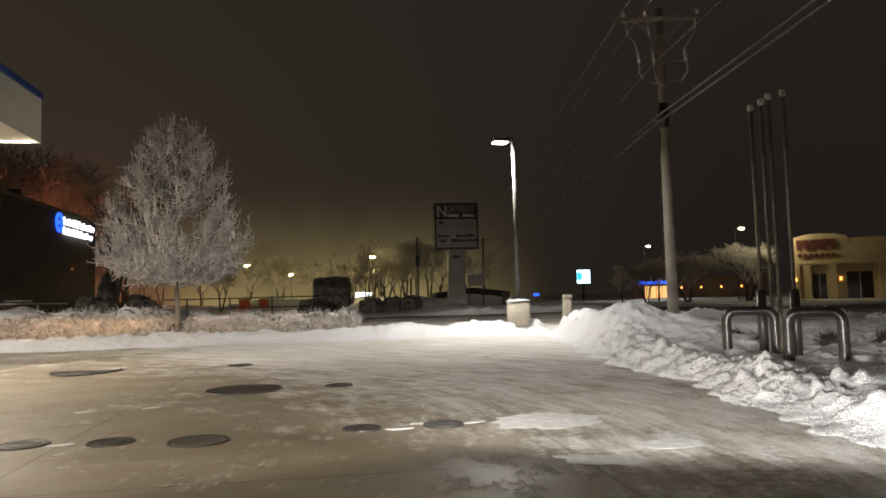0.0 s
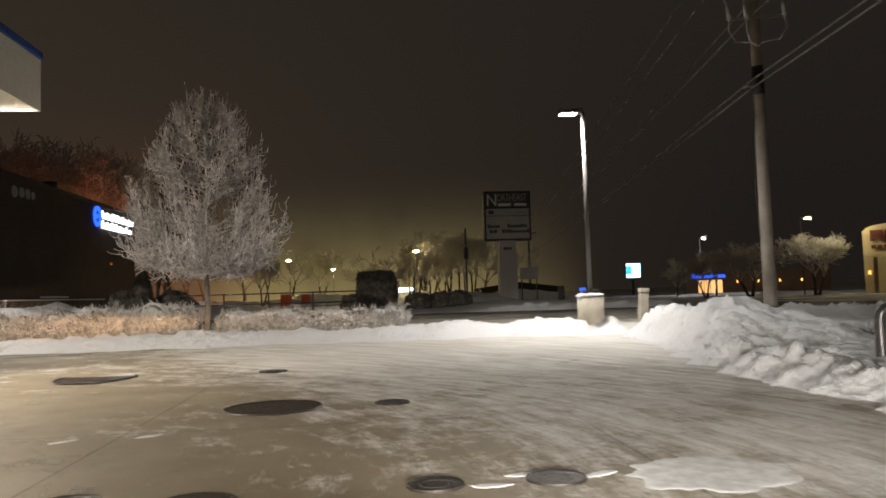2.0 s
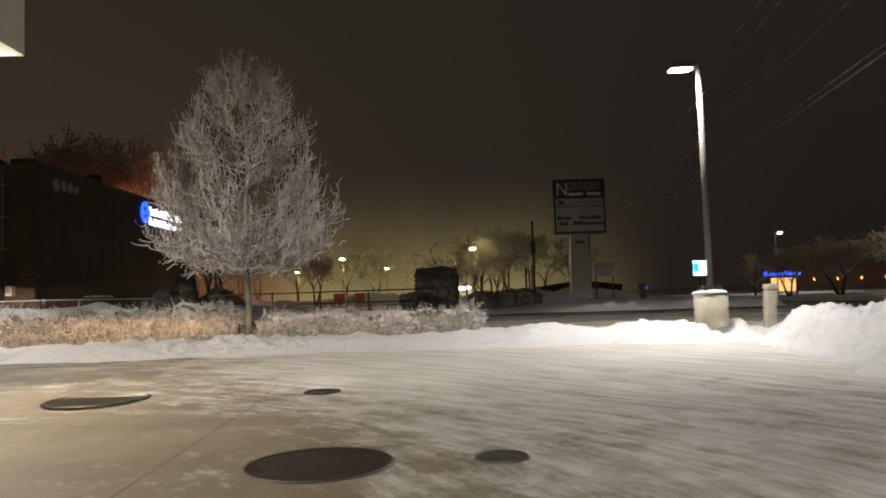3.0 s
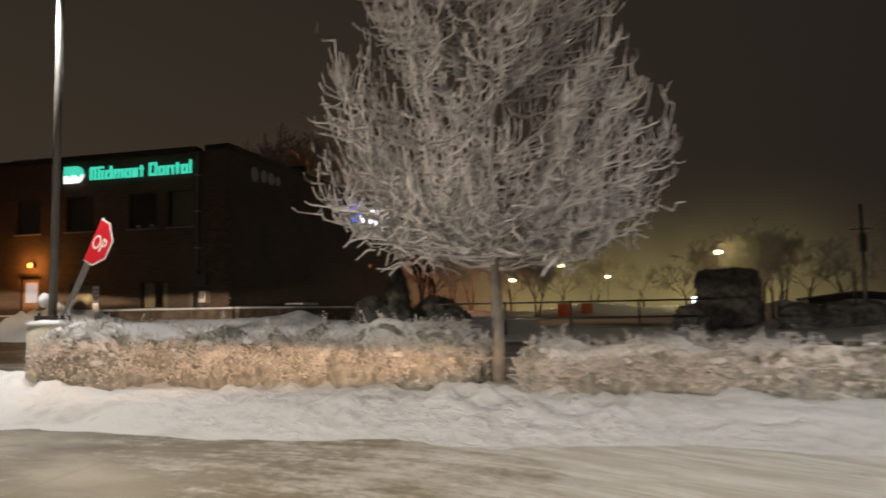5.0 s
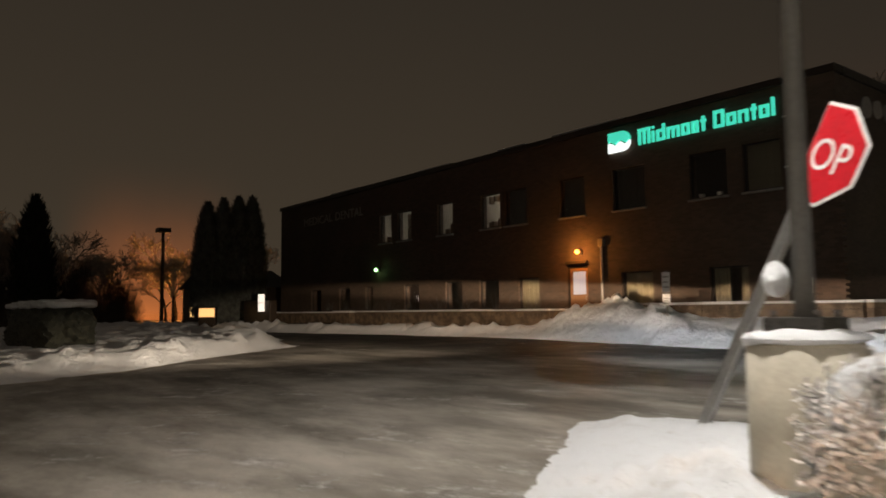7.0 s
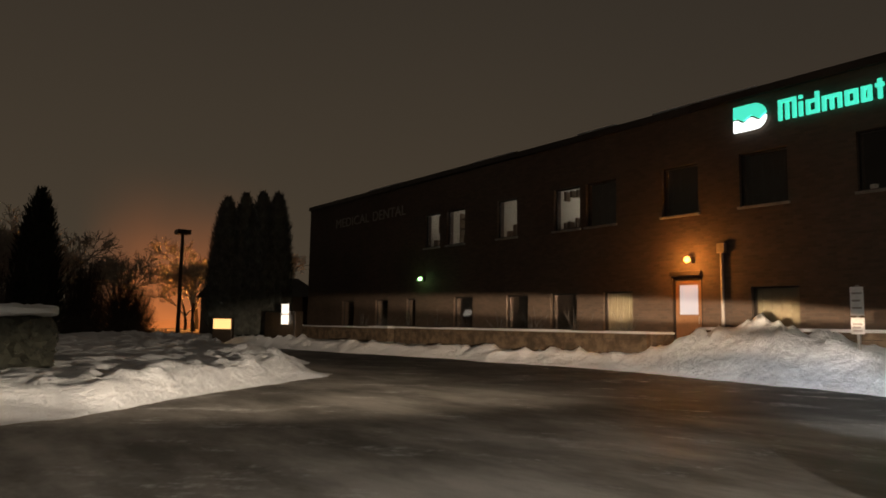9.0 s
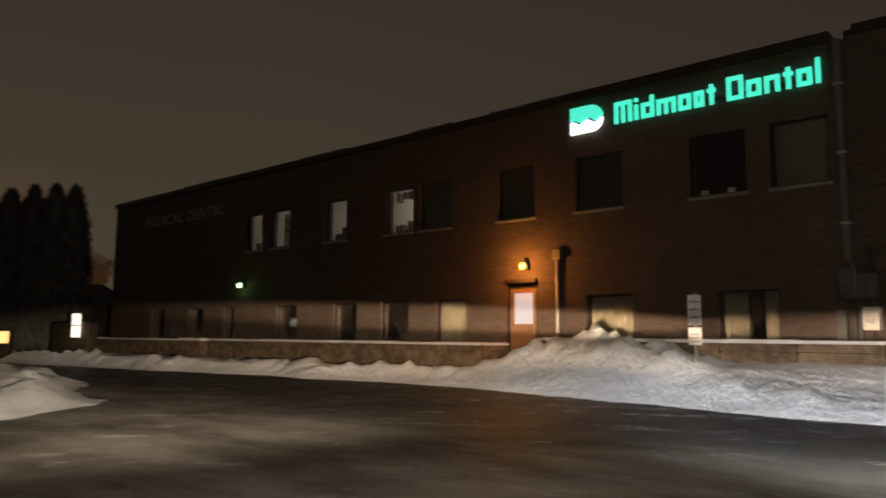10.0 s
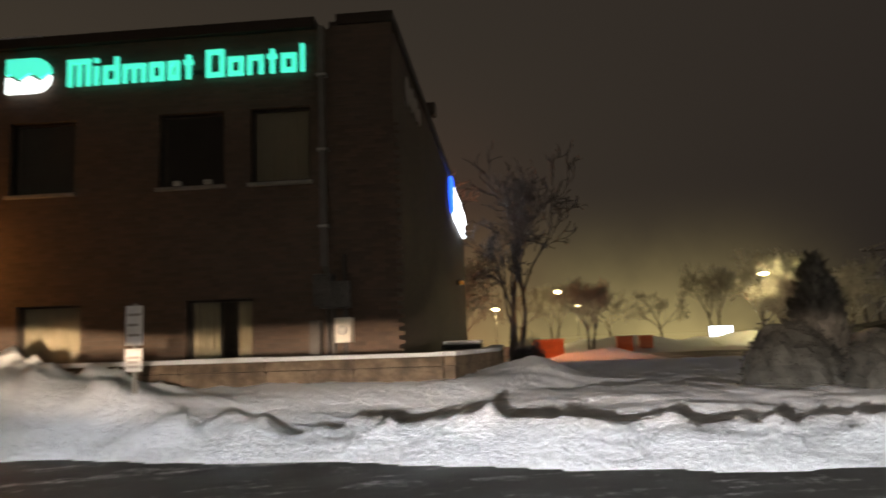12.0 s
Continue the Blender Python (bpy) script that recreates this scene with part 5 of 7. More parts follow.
# ---- retaining wall with snow on top, in stretches ----
def retaining(pts, top, label):
    t = thing("retaining_wall", (pts[0][0], pts[0][1], 0.5), label, "wall", "retaining walls")
    for (ax, ay), (bx, by) in zip(pts, pts[1:]):
        n = max(1, int(math.hypot(bx - ax, by - ay) / 1.4))
        for i in range(n):
            a, b = Vector((ax + (bx - ax) * i / n, ay + (by - ay) * i / n)), Vector((ax + (bx - ax) * (i + 1) / n, ay + (by - ay) * (i + 1) / n))
            d = (b - a).normalized()
            m = Vector((-d.y, d.x)) * 0.17
            for z0, z1, mat, name, w, gap in ((0.3, top - 0.155, STONE_WALL, "panel", 1.0, 0.008), (top - 0.145, top, STONE_WALL, "coping", 1.06, 0.006), (top + 0.004, top + 0.075 + 0.03 * fbm(a.x, a.y, 0.8), SNOW_CAP, "snow_cap", 1.12, 0.0)):
                bm = bmesh.new()
                c = [a + d * gap - m * w, b - d * gap - m * w, b - d * gap + m * w, a + d * gap + m * w]
                lo = [bm.verts.new((p.x - pts[0][0], p.y - pts[0][1], z0 - 0.5)) for p in c]
                hi = [bm.verts.new((p.x - pts[0][0], p.y - pts[0][1], z1 - 0.5)) for p in c]
                bm.faces.new(lo[::-1])
                bm.faces.new(hi)
                for k in range(4):
                    bm.faces.new((lo[k], lo[(k + 1) % 4], hi[(k + 1) % 4], hi[k]))
                bmesh.ops.bevel(bm, geom=[e for e in bm.edges if e.verts[0] in hi and e.verts[1] in hi], offset=0.02, segments=2, affect="EDGES")
                part(name, bm, mat, t)
    return t


retaining(((-50.6, 36.6), (-39.7, 36.9)), 1.42, "low brown concrete retaining wall capped with snow")
retaining(((-39.2, 36.9), (-27.0, 37.3), (-27.0, 38.1)), 1.44, "low brown concrete retaining wall capped with snow")
retaining(((-25.2, 38.1), (-25.2, 37.3), (-16.55, 37.15), (-15.9, 40.2), (-15.9, 47.5)), 1.58, "low brown concrete retaining wall bending round a corner")
# earth and snow between wall and building
bm = bmesh.new()
box(bm, -50.5, -27.2, 37.35, BY0 - 0.004, 0.3, 1.22)
tagged(part("planting_bed", bm, SNOW), "snow-covered planting bed behind a retaining wall", "planting bed", kind="structure")
bm = bmesh.new()
box(bm, -25.0, -16.9, 37.34, BY0 - 0.065, 0.3, 1.28)
tagged(part("planting_bed", bm, SNOW), "snow-covered planting bed behind a retaining wall", "planting bed", kind="structure")
bm = bmesh.new()
box(bm, BX1 + 0.035, -16.1, 40.3, 58.0, 0.3, 1.28)
tagged(part("planting_bed", bm, SNOW), "snow-covered planting bed behind a retaining wall", "planting bed", kind="structure")
for i in range(9):
    x = -43.5 + i * 1.9
    rng = random.Random(200 + i)
    tw, tr = Twigs(), Twigs()
    for k in range(16):
        tw.tube(bend(rng, Vector((rng.uniform(-0.12, 0.12), rng.uniform(-0.1, 0.1), 0)), Vector((rng.gauss(0, 0.35), rng.gauss(0, 0.3), 1)), rng.uniform(0.5, 1.1), 0.1, 4, 0.2), 0.012, 0.006, 3)
    q = thing("bare_shrub", (x, 37.75, 1.20), "bare twiggy shrub in a snowy bed", "bush", "shrubs by the wall")
    tagged(tw.done("twig_mass", TWIG_DIM, q), kind="stuff")

# dark bin and ground planter at the east side
t = thing("planter_box", (-16.6, 42.6, 1.28), "dark planter box with snow on its lid", "planter")
bm = bmesh.new()
box(bm, -0.4, 0.4, -0.7, 0.9, 0, 0.34, 0.03)
part("body", bm, PAINT_GREY, t)
bm = bmesh.new()
box(bm, -0.44, 0.44, -0.74, 0.94, 0.344, 0.44, 0.03)
part("lid", bm, SIGN_BLACK, t)
bm = bmesh.new()
box(bm, -0.42, 0.42, -0.70, 0.90, 0.444, 0.53, 0.05)
part("snow_cap", bm, SNOW_CAP, t, "thin snow on the lid")
twig_bush("round_bush", (-14.9, 50.5, 0.52), 0.8, 0.9, 0.62, 70, TWIG_DIM, "dark rounded bush beside a bare tree")


# ---- lamp posts ----
def lamp_post(x, y, base_top, head_z, label, head_side=-1):
    z0 = gz(x, y)
    t = thing("lamp_post", (x, y, z0), label, "street lamp", "yard lamp posts")
    bm = bmesh.new()
    rod(bm, (0, 0, -0.1), (0, 0, base_top - z0 - 0.02), 0.33, 0.33, 28)
    for f in bm.faces:
        if abs(f.normal.z) > 0.9:
            f.smooth = False
    bmesh.ops.bevel(bm, geom=[e for e in bm.edges if all(v.co.z > 0.3 for v in e.verts)], offset=0.03, segments=2, affect="EDGES")
    part("concrete_base", bm, BASE_CONCRETE, t, "tan round concrete base")
    b = base_top - z0 - 0.018
    bm = bmesh.new()
    box(bm, -0.17, 0.17, -0.17, 0.17, b, b + 0.13, 0.012)
    part("base_plate", bm, STEEL_DARK, t)
    for sx, sy in ((1, 1), (1, -1), (-1, 1), (-1, -1)):
        bm = bmesh.new()
        rod(bm, (sx * 0.125, sy * 0.125, b + 0.13), (sx * 0.125, sy * 0.125, b + 0.17), 0.02, n=6)
        part("bolt", bm, STEEL_DARK, t)
    bm = bmesh.new()
    rod(bm, (0, 0, b + 0.13), (0, 0, head_z - z0), 0.058, 0.05, 18)
    part("pole", bm, PAINT_GREY, t)
    h = head_z - z0
    bm = bmesh.new()
    s = head_side
    box(bm, min(0.02 * s, 0.62 * s), max(0.02 * s, 0.62 * s), -0.16, 0.16, h - 0.05, h + 0.07, 0.03)
    part("head", bm, PAINT_GREY, t)
    bm = bmesh.new()
    box(bm, min(0.18 * s, 0.59 * s), max(0.18 * s, 0.59 * s), -0.13, 0.13, h - 0.075, h - 0.052, 0.008)
    part("lens", bm, LENS_WHITE, t, "bright white lens")
    # snow on the concrete base
    bm = bmesh.new()
    bmesh.ops.create_uvsphere(bm, u_segments=20, v_segments=8, radius=0.34)
    for v in bm.verts:
        out = max(0.0, -v.co.x - 0.12) / 0.22
        drip = out * max(0.0, noise.noise(Vector((v.co.y * 5, 0.3, x))) + 0.45)
        w = 1.02 + 0.08 * noise.noise(v.co * 6) + 0.03 * out
        v.co = Vector((v.co.x * w, v.co.y * w, b + 0.012 + v.co.z * 0.17 * (1 + 0.5 * noise.noise(v.co * 5)) - (0.22 * drip if v.co.z < 0 else 0.02 * drip)))
    part("snow_cap", bm, SNOW_CAP, t, "white snow on the base")
    return t


lamp_post(LAMP_E[0], LAMP_E[1], 1.18, 5.85, "grey lamp post on a snowy round concrete base")
west = lamp_post(LAMP_W[0], LAMP_W[1], 1.32, 6.68, "grey lamp post on a tan concrete base beside a hedge")
t = thing("snow_clump", (LAMP_W[0] - 0.16, LAMP_W[1] + 0.02, 1.52), "rounded white snow clump stuck to a lamp post", "snow")
bm = bmesh.new()
bmesh.ops.create_icosphere(bm, subdivisions=3, radius=0.115)
for v in bm.verts:
    v.co = Vector((v.co.x * (0.85 if v.co.x < 0 else 0.4), v.co.y * 0.9, v.co.z * (0.9 if v.co.z < 0 else 1.05) + 0.13)) * (1 + 0.25 * noise.noise(v.co * 7))
part("snow", bm, SNOW_CAP, t)

# ---- bent stop sign ----
t = new("stop_sign")
tagged(t, "red stop sign folded at one side on a leaning post", "traffic sign")
SB = Vector((-12.79, 24.3, gz(-12.68, 24.3) + 0.1))
AX = Vector((0.455, 0.0, 0.90)).normalized()
R = Matrix((Vector((AX.z, 0, -AX.x)), Vector((0, 1, 0)), AX)).transposed().to_4x4()
t.matrix_basis = Matrix.Translation(SB) @ R @ pose(0, 0, 0, 0, 0, -12)
bm = bmesh.new()
box(bm, -0.05, 0.05, 0.0, 0.06, -0.25, 2.80, 0.008)
part("post", bm, STEEL, t)
S, CZ, FOLD = 0.40, 2.43, -0.07
k8 = S * math.tan(math.pi / 8)


def clip_oct(s, fold, right):
    k = s * math.tan(math.pi / 8)
    pts = [(k, s), (s, k), (s, -k), (k, -s), (-k, -s), (-s, -k), (-s, k), (-k, s)]
    out = []
    for (ax, az), (bx, bz) in zip(pts, pts[1:] + pts[:1]):
        if (ax >= fold) == right:
            out.append((ax, az))
        if (ax >= fold) != (bx >= fold):
            u = (fold - ax) / (bx - ax)
            out.append((fold, az + (bz - az) * u))
    return out


fold_m = pose(FOLD, 0, 0) @ pose(0, 0, 0, 0, 0, -54) @ pose(-FOLD, 0, 0)
for right in (True, False):
    m = Matrix.Translation((0, 0, CZ)) @ (Matrix.Identity(4) if right else fold_m)
    for name, s, mat, y0, y1 in (("plate", S, WHITE_SIGN, -0.012, -0.004), ("face", S * 0.93, RED_SIGN, -0.0165, -0.0125)):
        bm = bmesh.new()
        prism(bm, clip_oct(s, FOLD, right), y0, y1)
        bmesh.ops.transform(bm, matrix=m, verts=bm.verts[:])
        part(name, bm, mat, t)
    txt, x0, w = ("OP", -0.04, 0.33) if right else ("ST", -0.34, 0.21)
    words("letters", txt, 0.25, w, m @ pose(x0, -0.017, -0.125, 90, 0, 0), WHITE_SIGN, t, 0.003)

# parking sign by the bank
t = thing("parking_sign", (-20.42, 34.75, 0.6), "two small white sign plates on a thin post in snow", "sign")
bm = bmesh.new()
box(bm, -0.025, 0.025, 0.0, 0.04, 0.0, 1.85, 0.004)
part("post", bm, STEEL, t)
for z0, z1 in ((0.96, 1.26), (1.30, 1.82)):
    bm = bmesh.new()
    box(bm, -0.118, 0.118, -0.012, -0.002, z0, z1, 0.003)
    part("plate", bm, WHITE_SIGN, t)
    for i in range(3):
        bm = bmesh.new()
        zz = z1 - 0.1 - i * (z1 - z0 - 0.12) / 3
        box(bm, -0.085, 0.085 - 0.03 * (i % 2), -0.016, -0.0125, zz - 0.035, zz)
        part("writing_bar", bm, SIGN_GREY if z0 < 1 else LETTER_GREY, t)

# ---- small lit wall and house in the west ----
t = thing("entrance_sign_wall", (-42.6, 33.5, 0.5), "dark masonry sign wall with lit white panels", "sign")
bm = bmesh.new()
box(bm, -2.2, 0.9, 0.03, 0.4, 0, 1.55, 0.03)
part("wall", bm, BRONZE, t)
for z in (1.02, 1.46):
    bm = bmesh.new()
    box(bm, -0.30, 0.30, -0.04, 0.026, z, z + 0.40, 0.01)
    part("panel", bm, LIT_WHITE, t)
t = thing("ground_sign", (-46.0, 32.05, 0.55), "small amber lit box sign on a low pedestal", "sign")
bm = bmesh.new()
box(bm, -0.45, 0.45, 0.03, 0.3, 0, 1.22, 0.03)
part("pedestal", bm, BRONZE, t)
t.rotation_euler = (0, 0, radians(48))
bm = bmesh.new()
box(bm, -0.40, 0.40, -0.03, 0.026, 0.72, 1.16, 0.01)
part("panel", bm, LIT_AMBER, t, "amber lit panel")
house = thing("house", (-60.5, 39.5, 0.6), "dark distant house with one amber window", "house")
bm = bmesh.new()
box(bm, -4, 4, -2.5, 2.5, 0, 2.6)
part("wall", bm, BRONZE, house)
bm = bmesh.new()
prism(bm, ((-4.3, 2.602), (4.3, 2.602), (0, 4.0)), -2.8, 2.8)
part("roof", bm, ROOF_DARK, house)
w = new("window")
w.parent = house
w.location = (-1.75, -2.5, 0.6)
bm = bmesh.new()
box(bm, -0.5, 0.5, -0.03, -0.004, 0, 0.75)
part("pane", bm, LIT_AMBER, w)
bm = bmesh.new()
box(bm, -0.03, 0.03, -0.05, -0.032, 0, 0.75)
part("frame", bm, FRAME_DARK, w)
t = thing("parking_lot_lamp", (-70.2, 37.2, 0.6), "unlit dark lamp post against an orange glow", "street lamp")
bm = bmesh.new()
rod(bm, (0, 0, -0.1), (0, 0, 7.6), 0.16, 0.12, 12)
part("pole", bm, BRONZE, t)
bm = bmesh.new()
box(bm, -0.5, 0.5, -0.5, 0.5, 7.5, 7.85, 0.05)
part("head", bm, BRONZE, t)

# ---- canopy of the filling station ----
canopy = thing("station_canopy", (-13.8, 4.0, 0.0), "white filling station canopy with a blue edge stripe", "canopy")
CX0, CX1, CY0, CY1, CZ0, CZ1 = -22.0, -5.58, -8.0, 15.32, 4.60, 5.62


def cpart(name, bm, mat, label=""):
    bmesh.ops.translate(bm, verts=bm.verts[:], vec=-Vector(canopy.location))
    return part(name, bm, mat, canopy, label)


n = 6
for i in range(n):
    a, b = CY0 + (CY1 - CY0) * i / n, CY0 + (CY1 - CY0) * (i + 1) / n
    bm = bmesh.new()
    box(bm, CX1 - 0.06, CX1, a + 0.004, b - 0.004 + (0.004 if i == n - 1 else 0), CZ0, CZ1 - 0.14)
    cpart("fascia_panel", bm, WHITE_PAINT)
for i in range(4):
    a, b = CX0 + (CX1 - 0.062 - CX0) * i / 4, CX0 + (CX1 - 0.062 - CX0) * (i + 1) / 4
    for y in (CY0, CY1 - 0.06):
        bm = bmesh.new()
        box(bm, a + 0.004, b - 0.004, y, y + 0.06, CZ0, CZ1 - 0.14)
        cpart("fascia_panel", bm, WHITE_PAINT)
bm = bmesh.new()
box(bm, CX1 - 0.10, CX1 + 0.03, CY0, CY1 + 0.03, CZ1 - 0.138, CZ1, 0.02)
box(bm, CX0, CX1 - 0.102, CY1 - 0.10, CY1 + 0.03, CZ1 - 0.138, CZ1, 0.02)
cpart("edge_stripe", bm, BLUE_PAINT, "blue edge stripe")
for i in range(13):
    a = CX0 + 0.062 + (CX1 - CX0 - 0.126) * i / 13
    b = CX0 + 0.062 + (CX1 - CX0 - 0.126) * (i + 1) / 13
    bm = bmesh.new()
    box(bm, a + 0.004, b - 0.004, CY0 + 0.062, CY1 - 0.062, CZ0 + 0.03, CZ0 + 0.06)
    cpart("soffit_panel", bm, WHITE_PAINT)
bm = bmesh.new()
box(bm, CX0, CX1 - 0.11, CY0, CY1 - 0.11, CZ1 - 0.3, CZ1 - 0.2)
cpart("roof_deck", bm, ROOF_DARK)
for x, y in ((-11.5, 9.0), (-11.5, -2.0), (-18.0, 9.0), (-18.0, -2.0)):
    bm = bmesh.new()
    box(bm, x - 0.2, x + 0.2, y - 0.2, y + 0.2, -0.05, CZ0 + 0.03, 0.02)
    cpart("column", bm, WHITE_PAINT)
for cx, cy in ((-6.5, 14.4), (-7.2, 6.0), (-7.2, -2.0), (-14.0, 9.0), (-14.0, 0.0)):
    bm = bmesh.new()
    box(bm, cx - 0.3, cx + 0.3, cy - 0.3, cy + 0.3, CZ0 - 0.2, CZ0 + 0.029, 0.015)
    cpart("downlight", bm, WHITE_PAINT)

# ---- forecourt lids ----
def lid(x, y, r, style, label):
    t = thing("manhole_cover", (x, y, gz(x, y)), label, "manhole cover", "lids in the forecourt")
    bm = bmesh.new()
    bmesh.ops.create_cone(bm, cap_ends=False, segments=36, radius1=r * 1.14, radius2=r * 1.10, depth=0.02)
    bmesh.ops.translate(bm, verts=bm.verts[:], vec=(0, 0, 0.008))
    rim = [v for v in bm.verts if v.co.z > 0.01]
    inner = [bm.verts.new((v.co.x * r * 1.01 / (r * 1.10), v.co.y * r * 1.01 / (r * 1.10), 0.012)) for v in rim]
    order = sorted(range(len(rim)), key=lambda i: math.atan2(rim[i].co.y, rim[i].co.x))
    for a, b in zip(order, order[1:] + order[:1]):
        bm.faces.new((rim[a], rim[b], inner[b], inner[a]))
    part("rim", bm, CAST_IRON, t)
    bm = bmesh.new()
    rod(bm, (0, 0, -0.02), (0, 0, 0.010), r, n=36)
    part("cover", bm, PUDDLE if style == "wet" else CAST_IRON, t)
    bm = bmesh.new()
    if style == "grate":
        k = int(r / 0.045)
        for i in range(-k, k + 1):
            half = math.sqrt(max(0, r * r - (i * 0.045) ** 2)) * 0.94
            if half > 0.02:
                box(bm, -half, half, i * 0.045 - 0.012, i * 0.045 + 0.012, 0.010, 0.020)
        part("grating", bm, CAST_IRON, t)
    elif style == "lid":
        n = 30
        rib = [[bm.verts.new((rr * r * math.cos(2 * math.pi * i / n), rr * r * math.sin(2 * math.pi * i / n), z)) for rr, z in ((0.50, 0.010), (0.53, 0.017), (0.61, 0.017), (0.64, 0.010))] for i in range(n)]
        for p, q in zip(rib, rib[1:] + rib[:1]):
            for i in range(3):
                bm.faces.new((p[i], p[i + 1], q[i + 1], q[i]))
        part("rib", bm, CAST_IRON, t)
    else:
        bm.free()
    return t


for x, y, r, s, lab in ((-1.27, 7.46, 0.26, "grate", "round dark iron grate set in concrete"), (0.31, 7.65, 0.18, "lid", "small iron lid set in concrete"), (1.16, 7.64, 0.19, "lid", "small iron lid set in concrete"),
                        (-2.13, 7.67, 0.20, "lid", "small iron lid set in concrete"), (-2.98, 7.79, 0.22, "lid", "small iron lid set in concrete"), (0.13, 11.62, 0.19, "lid", "small iron lid set in concrete"),
                        (-1.30, 11.62, 0.52, "wet", "large wet dark iron lid in concrete"), (-4.85, 15.8, 0.60, "wet", "large wet dark iron lid in concrete"), (-1.85, 15.8, 0.22, "lid", "small iron lid set in concrete")):
    lid(x, y, r, s, lab)


def ice_patch(x, y, rx, ry, seed, turn, label):
    rng = random.Random(seed)
    bm = bmesh.new()
    n = 72
    c, s = math.cos(radians(turn)), math.sin(radians(turn))
    ring = []
    for i in range(n):
        a = 2 * math.pi * i / n
        w = 1 + 0.34 * noise.noise(Vector((math.cos(a) * 1.6 + seed, math.sin(a) * 1.6, 0))) + 0.22 * noise.noise(Vector((math.cos(a) * 5, math.sin(a) * 5 + seed, 0)))
        px, py = rx * w * math.cos(a), ry * w * math.sin(a)
        ring.append((px * c - py * s, px * s + py * c))
    lo = [bm.verts.new((px * 1.03, py * 1.03, -0.002)) for px, py in ring]
    hi = [bm.verts.new((px * 0.96, py * 0.96, 0.002)) for px, py in ring]
    bm.faces.new(hi)
    for i in range(n):
        bm.faces.new((lo[i], lo[(i + 1) % n], hi[(i + 1) % n], hi[i]))
    ob = part("ice_patch", bm, ICE)
    ob.location = (x, y, gz(x, y) + 0.003)
    return tagged(ob, label, "ice", "ice patches on the forecourt")


ice_patch(2.25, 7.55, 0.52, 0.50, 4, 0, "thin white ice patch on concrete")
ice_patch(2.12, 5.65, 0.36, 0.16, 9, -35, "thin white ice patch on concrete")
ice_patch(2.95, 6.1, 0.3, 0.22, 14, 20, "thin white ice patch on concrete")
for i, (x, y) in enumerate(((0.68, 7.55), (0.95, 7.8), (-2.6, 7.7), (1.5, 7.7), (-2.3, 10.1), (-3.1, 10.0))):
    ice_patch(x, y, 0.13, 0.05, 20 + i, 8 * i, "small white ice streak on concrete")

# ---- guards, vents, pedestal ----
def guard(x0, y0, x1, y1):
    z = gz(x0, y0)
    t = thing("pipe_guard", (x0, y0, z), "dark steel hoop guard standing in snow", "bollard", "hoop guards")
    cu = Vector((x1 - x0, y1 - y0, 0))
    L = cu.length
    d = cu.normalized()
    r, rr, h = 0.085, 0.17, 1.02
    path = [Vector((0, 0, -0.1)), Vector((0, 0, h - rr - r))]
    path += [d * (rr - rr * math.cos(a)) + Vector((0, 0, h - rr - r + rr * math.sin(a))) for a in np.linspace(0.2, math.pi / 2, 6)]
    path += [d * (L - rr + rr * math.sin(a)) + Vector((0, 0, h - rr - r + rr * math.cos(a))) for a in np.linspace(0, math.pi / 2 - 0.2, 6)]
    path += [d * L + Vector((0, 0, h - rr - r)), d * L + Vector((0, 0, -0.1))]
    side = Vector((-d.y, d.x, 0))
    verts, faces, n = [], [], 14
    for j, p in enumerate(path):
        q = (path[min(j + 1, len(path) - 1)] - path[max(0, j - 1)]).normalized()
        u = side.cross(q)
        for i in range(n):
            a = 2 * math.pi * i / n
            verts.append(tuple(p + side * (r * math.cos(a)) + u * (r * math.sin(a))))
    for j in range(len(path) - 1):
        for i in range(n):
            faces.append((j * n + i, j * n + (i + 1) % n, (j + 1) * n + (i + 1) % n, (j + 1) * n + i))
    raw("hoop", verts, faces, STEEL_DARK, t)
    return t


guard(7.10, 12.30, 7.80, 11.90)
guard(7.22, 10.69, 7.86, 10.25)
for x, y, top_z, sleeve in ((7.72, 12.15, 4.60, True), (7.76, 11.89, 4.64, False), (7.81, 11.74, 4.70, False), (7.89, 11.44, 4.68, True)):
    t = thing("tank_vent_pipe", (x, y, 0.0), "tall thin steel tank vent pipe with a white cap", "pipe", "tank vents")
    bm = bmesh.new()
    rod(bm, (0, 0, -0.05), (0, 0, top_z), 0.034, 0.031, 10)
    part("pipe", bm, VENT_STEEL, t)
    bm = bmesh.new()
    rod(bm, (0, 0, top_z - 0.02), (0, 0, top_z + 0.05), 0.04, 0.065, 12)
    rod(bm, (0, 0, top_z + 0.05), (0, 0, top_z + 0.10), 0.065, 0.05, 12)
    part("cap", bm, WHITE_SIGN, t)
    if sleeve:
        bm = bmesh.new()
        rod(bm, (0, 0, -0.05), (0, 0, 1.3), 0.085, 0.085, 14)
        part("sleeve", bm, STEEL_DARK, t)
t = thing("utility_pedestal", (7.35, 22.1, gz(7.35, 22.1)), "leaning pale utility pedestal in snow", "utility box")
t.rotation_euler = (0, radians(4), 0)
bm = bmesh.new()
box(bm, -0.12, 0.12, -0.1, 0.1, -0.05, 0.85, 0.03)
part("body", bm, BASE_CONCRETE, t)
bm = bmesh.new()
box(bm, -0.135, 0.135, -0.115, 0.115, 0.854, 0.98, 0.03)
part("cap", bm, BASE_CONCRETE, t)


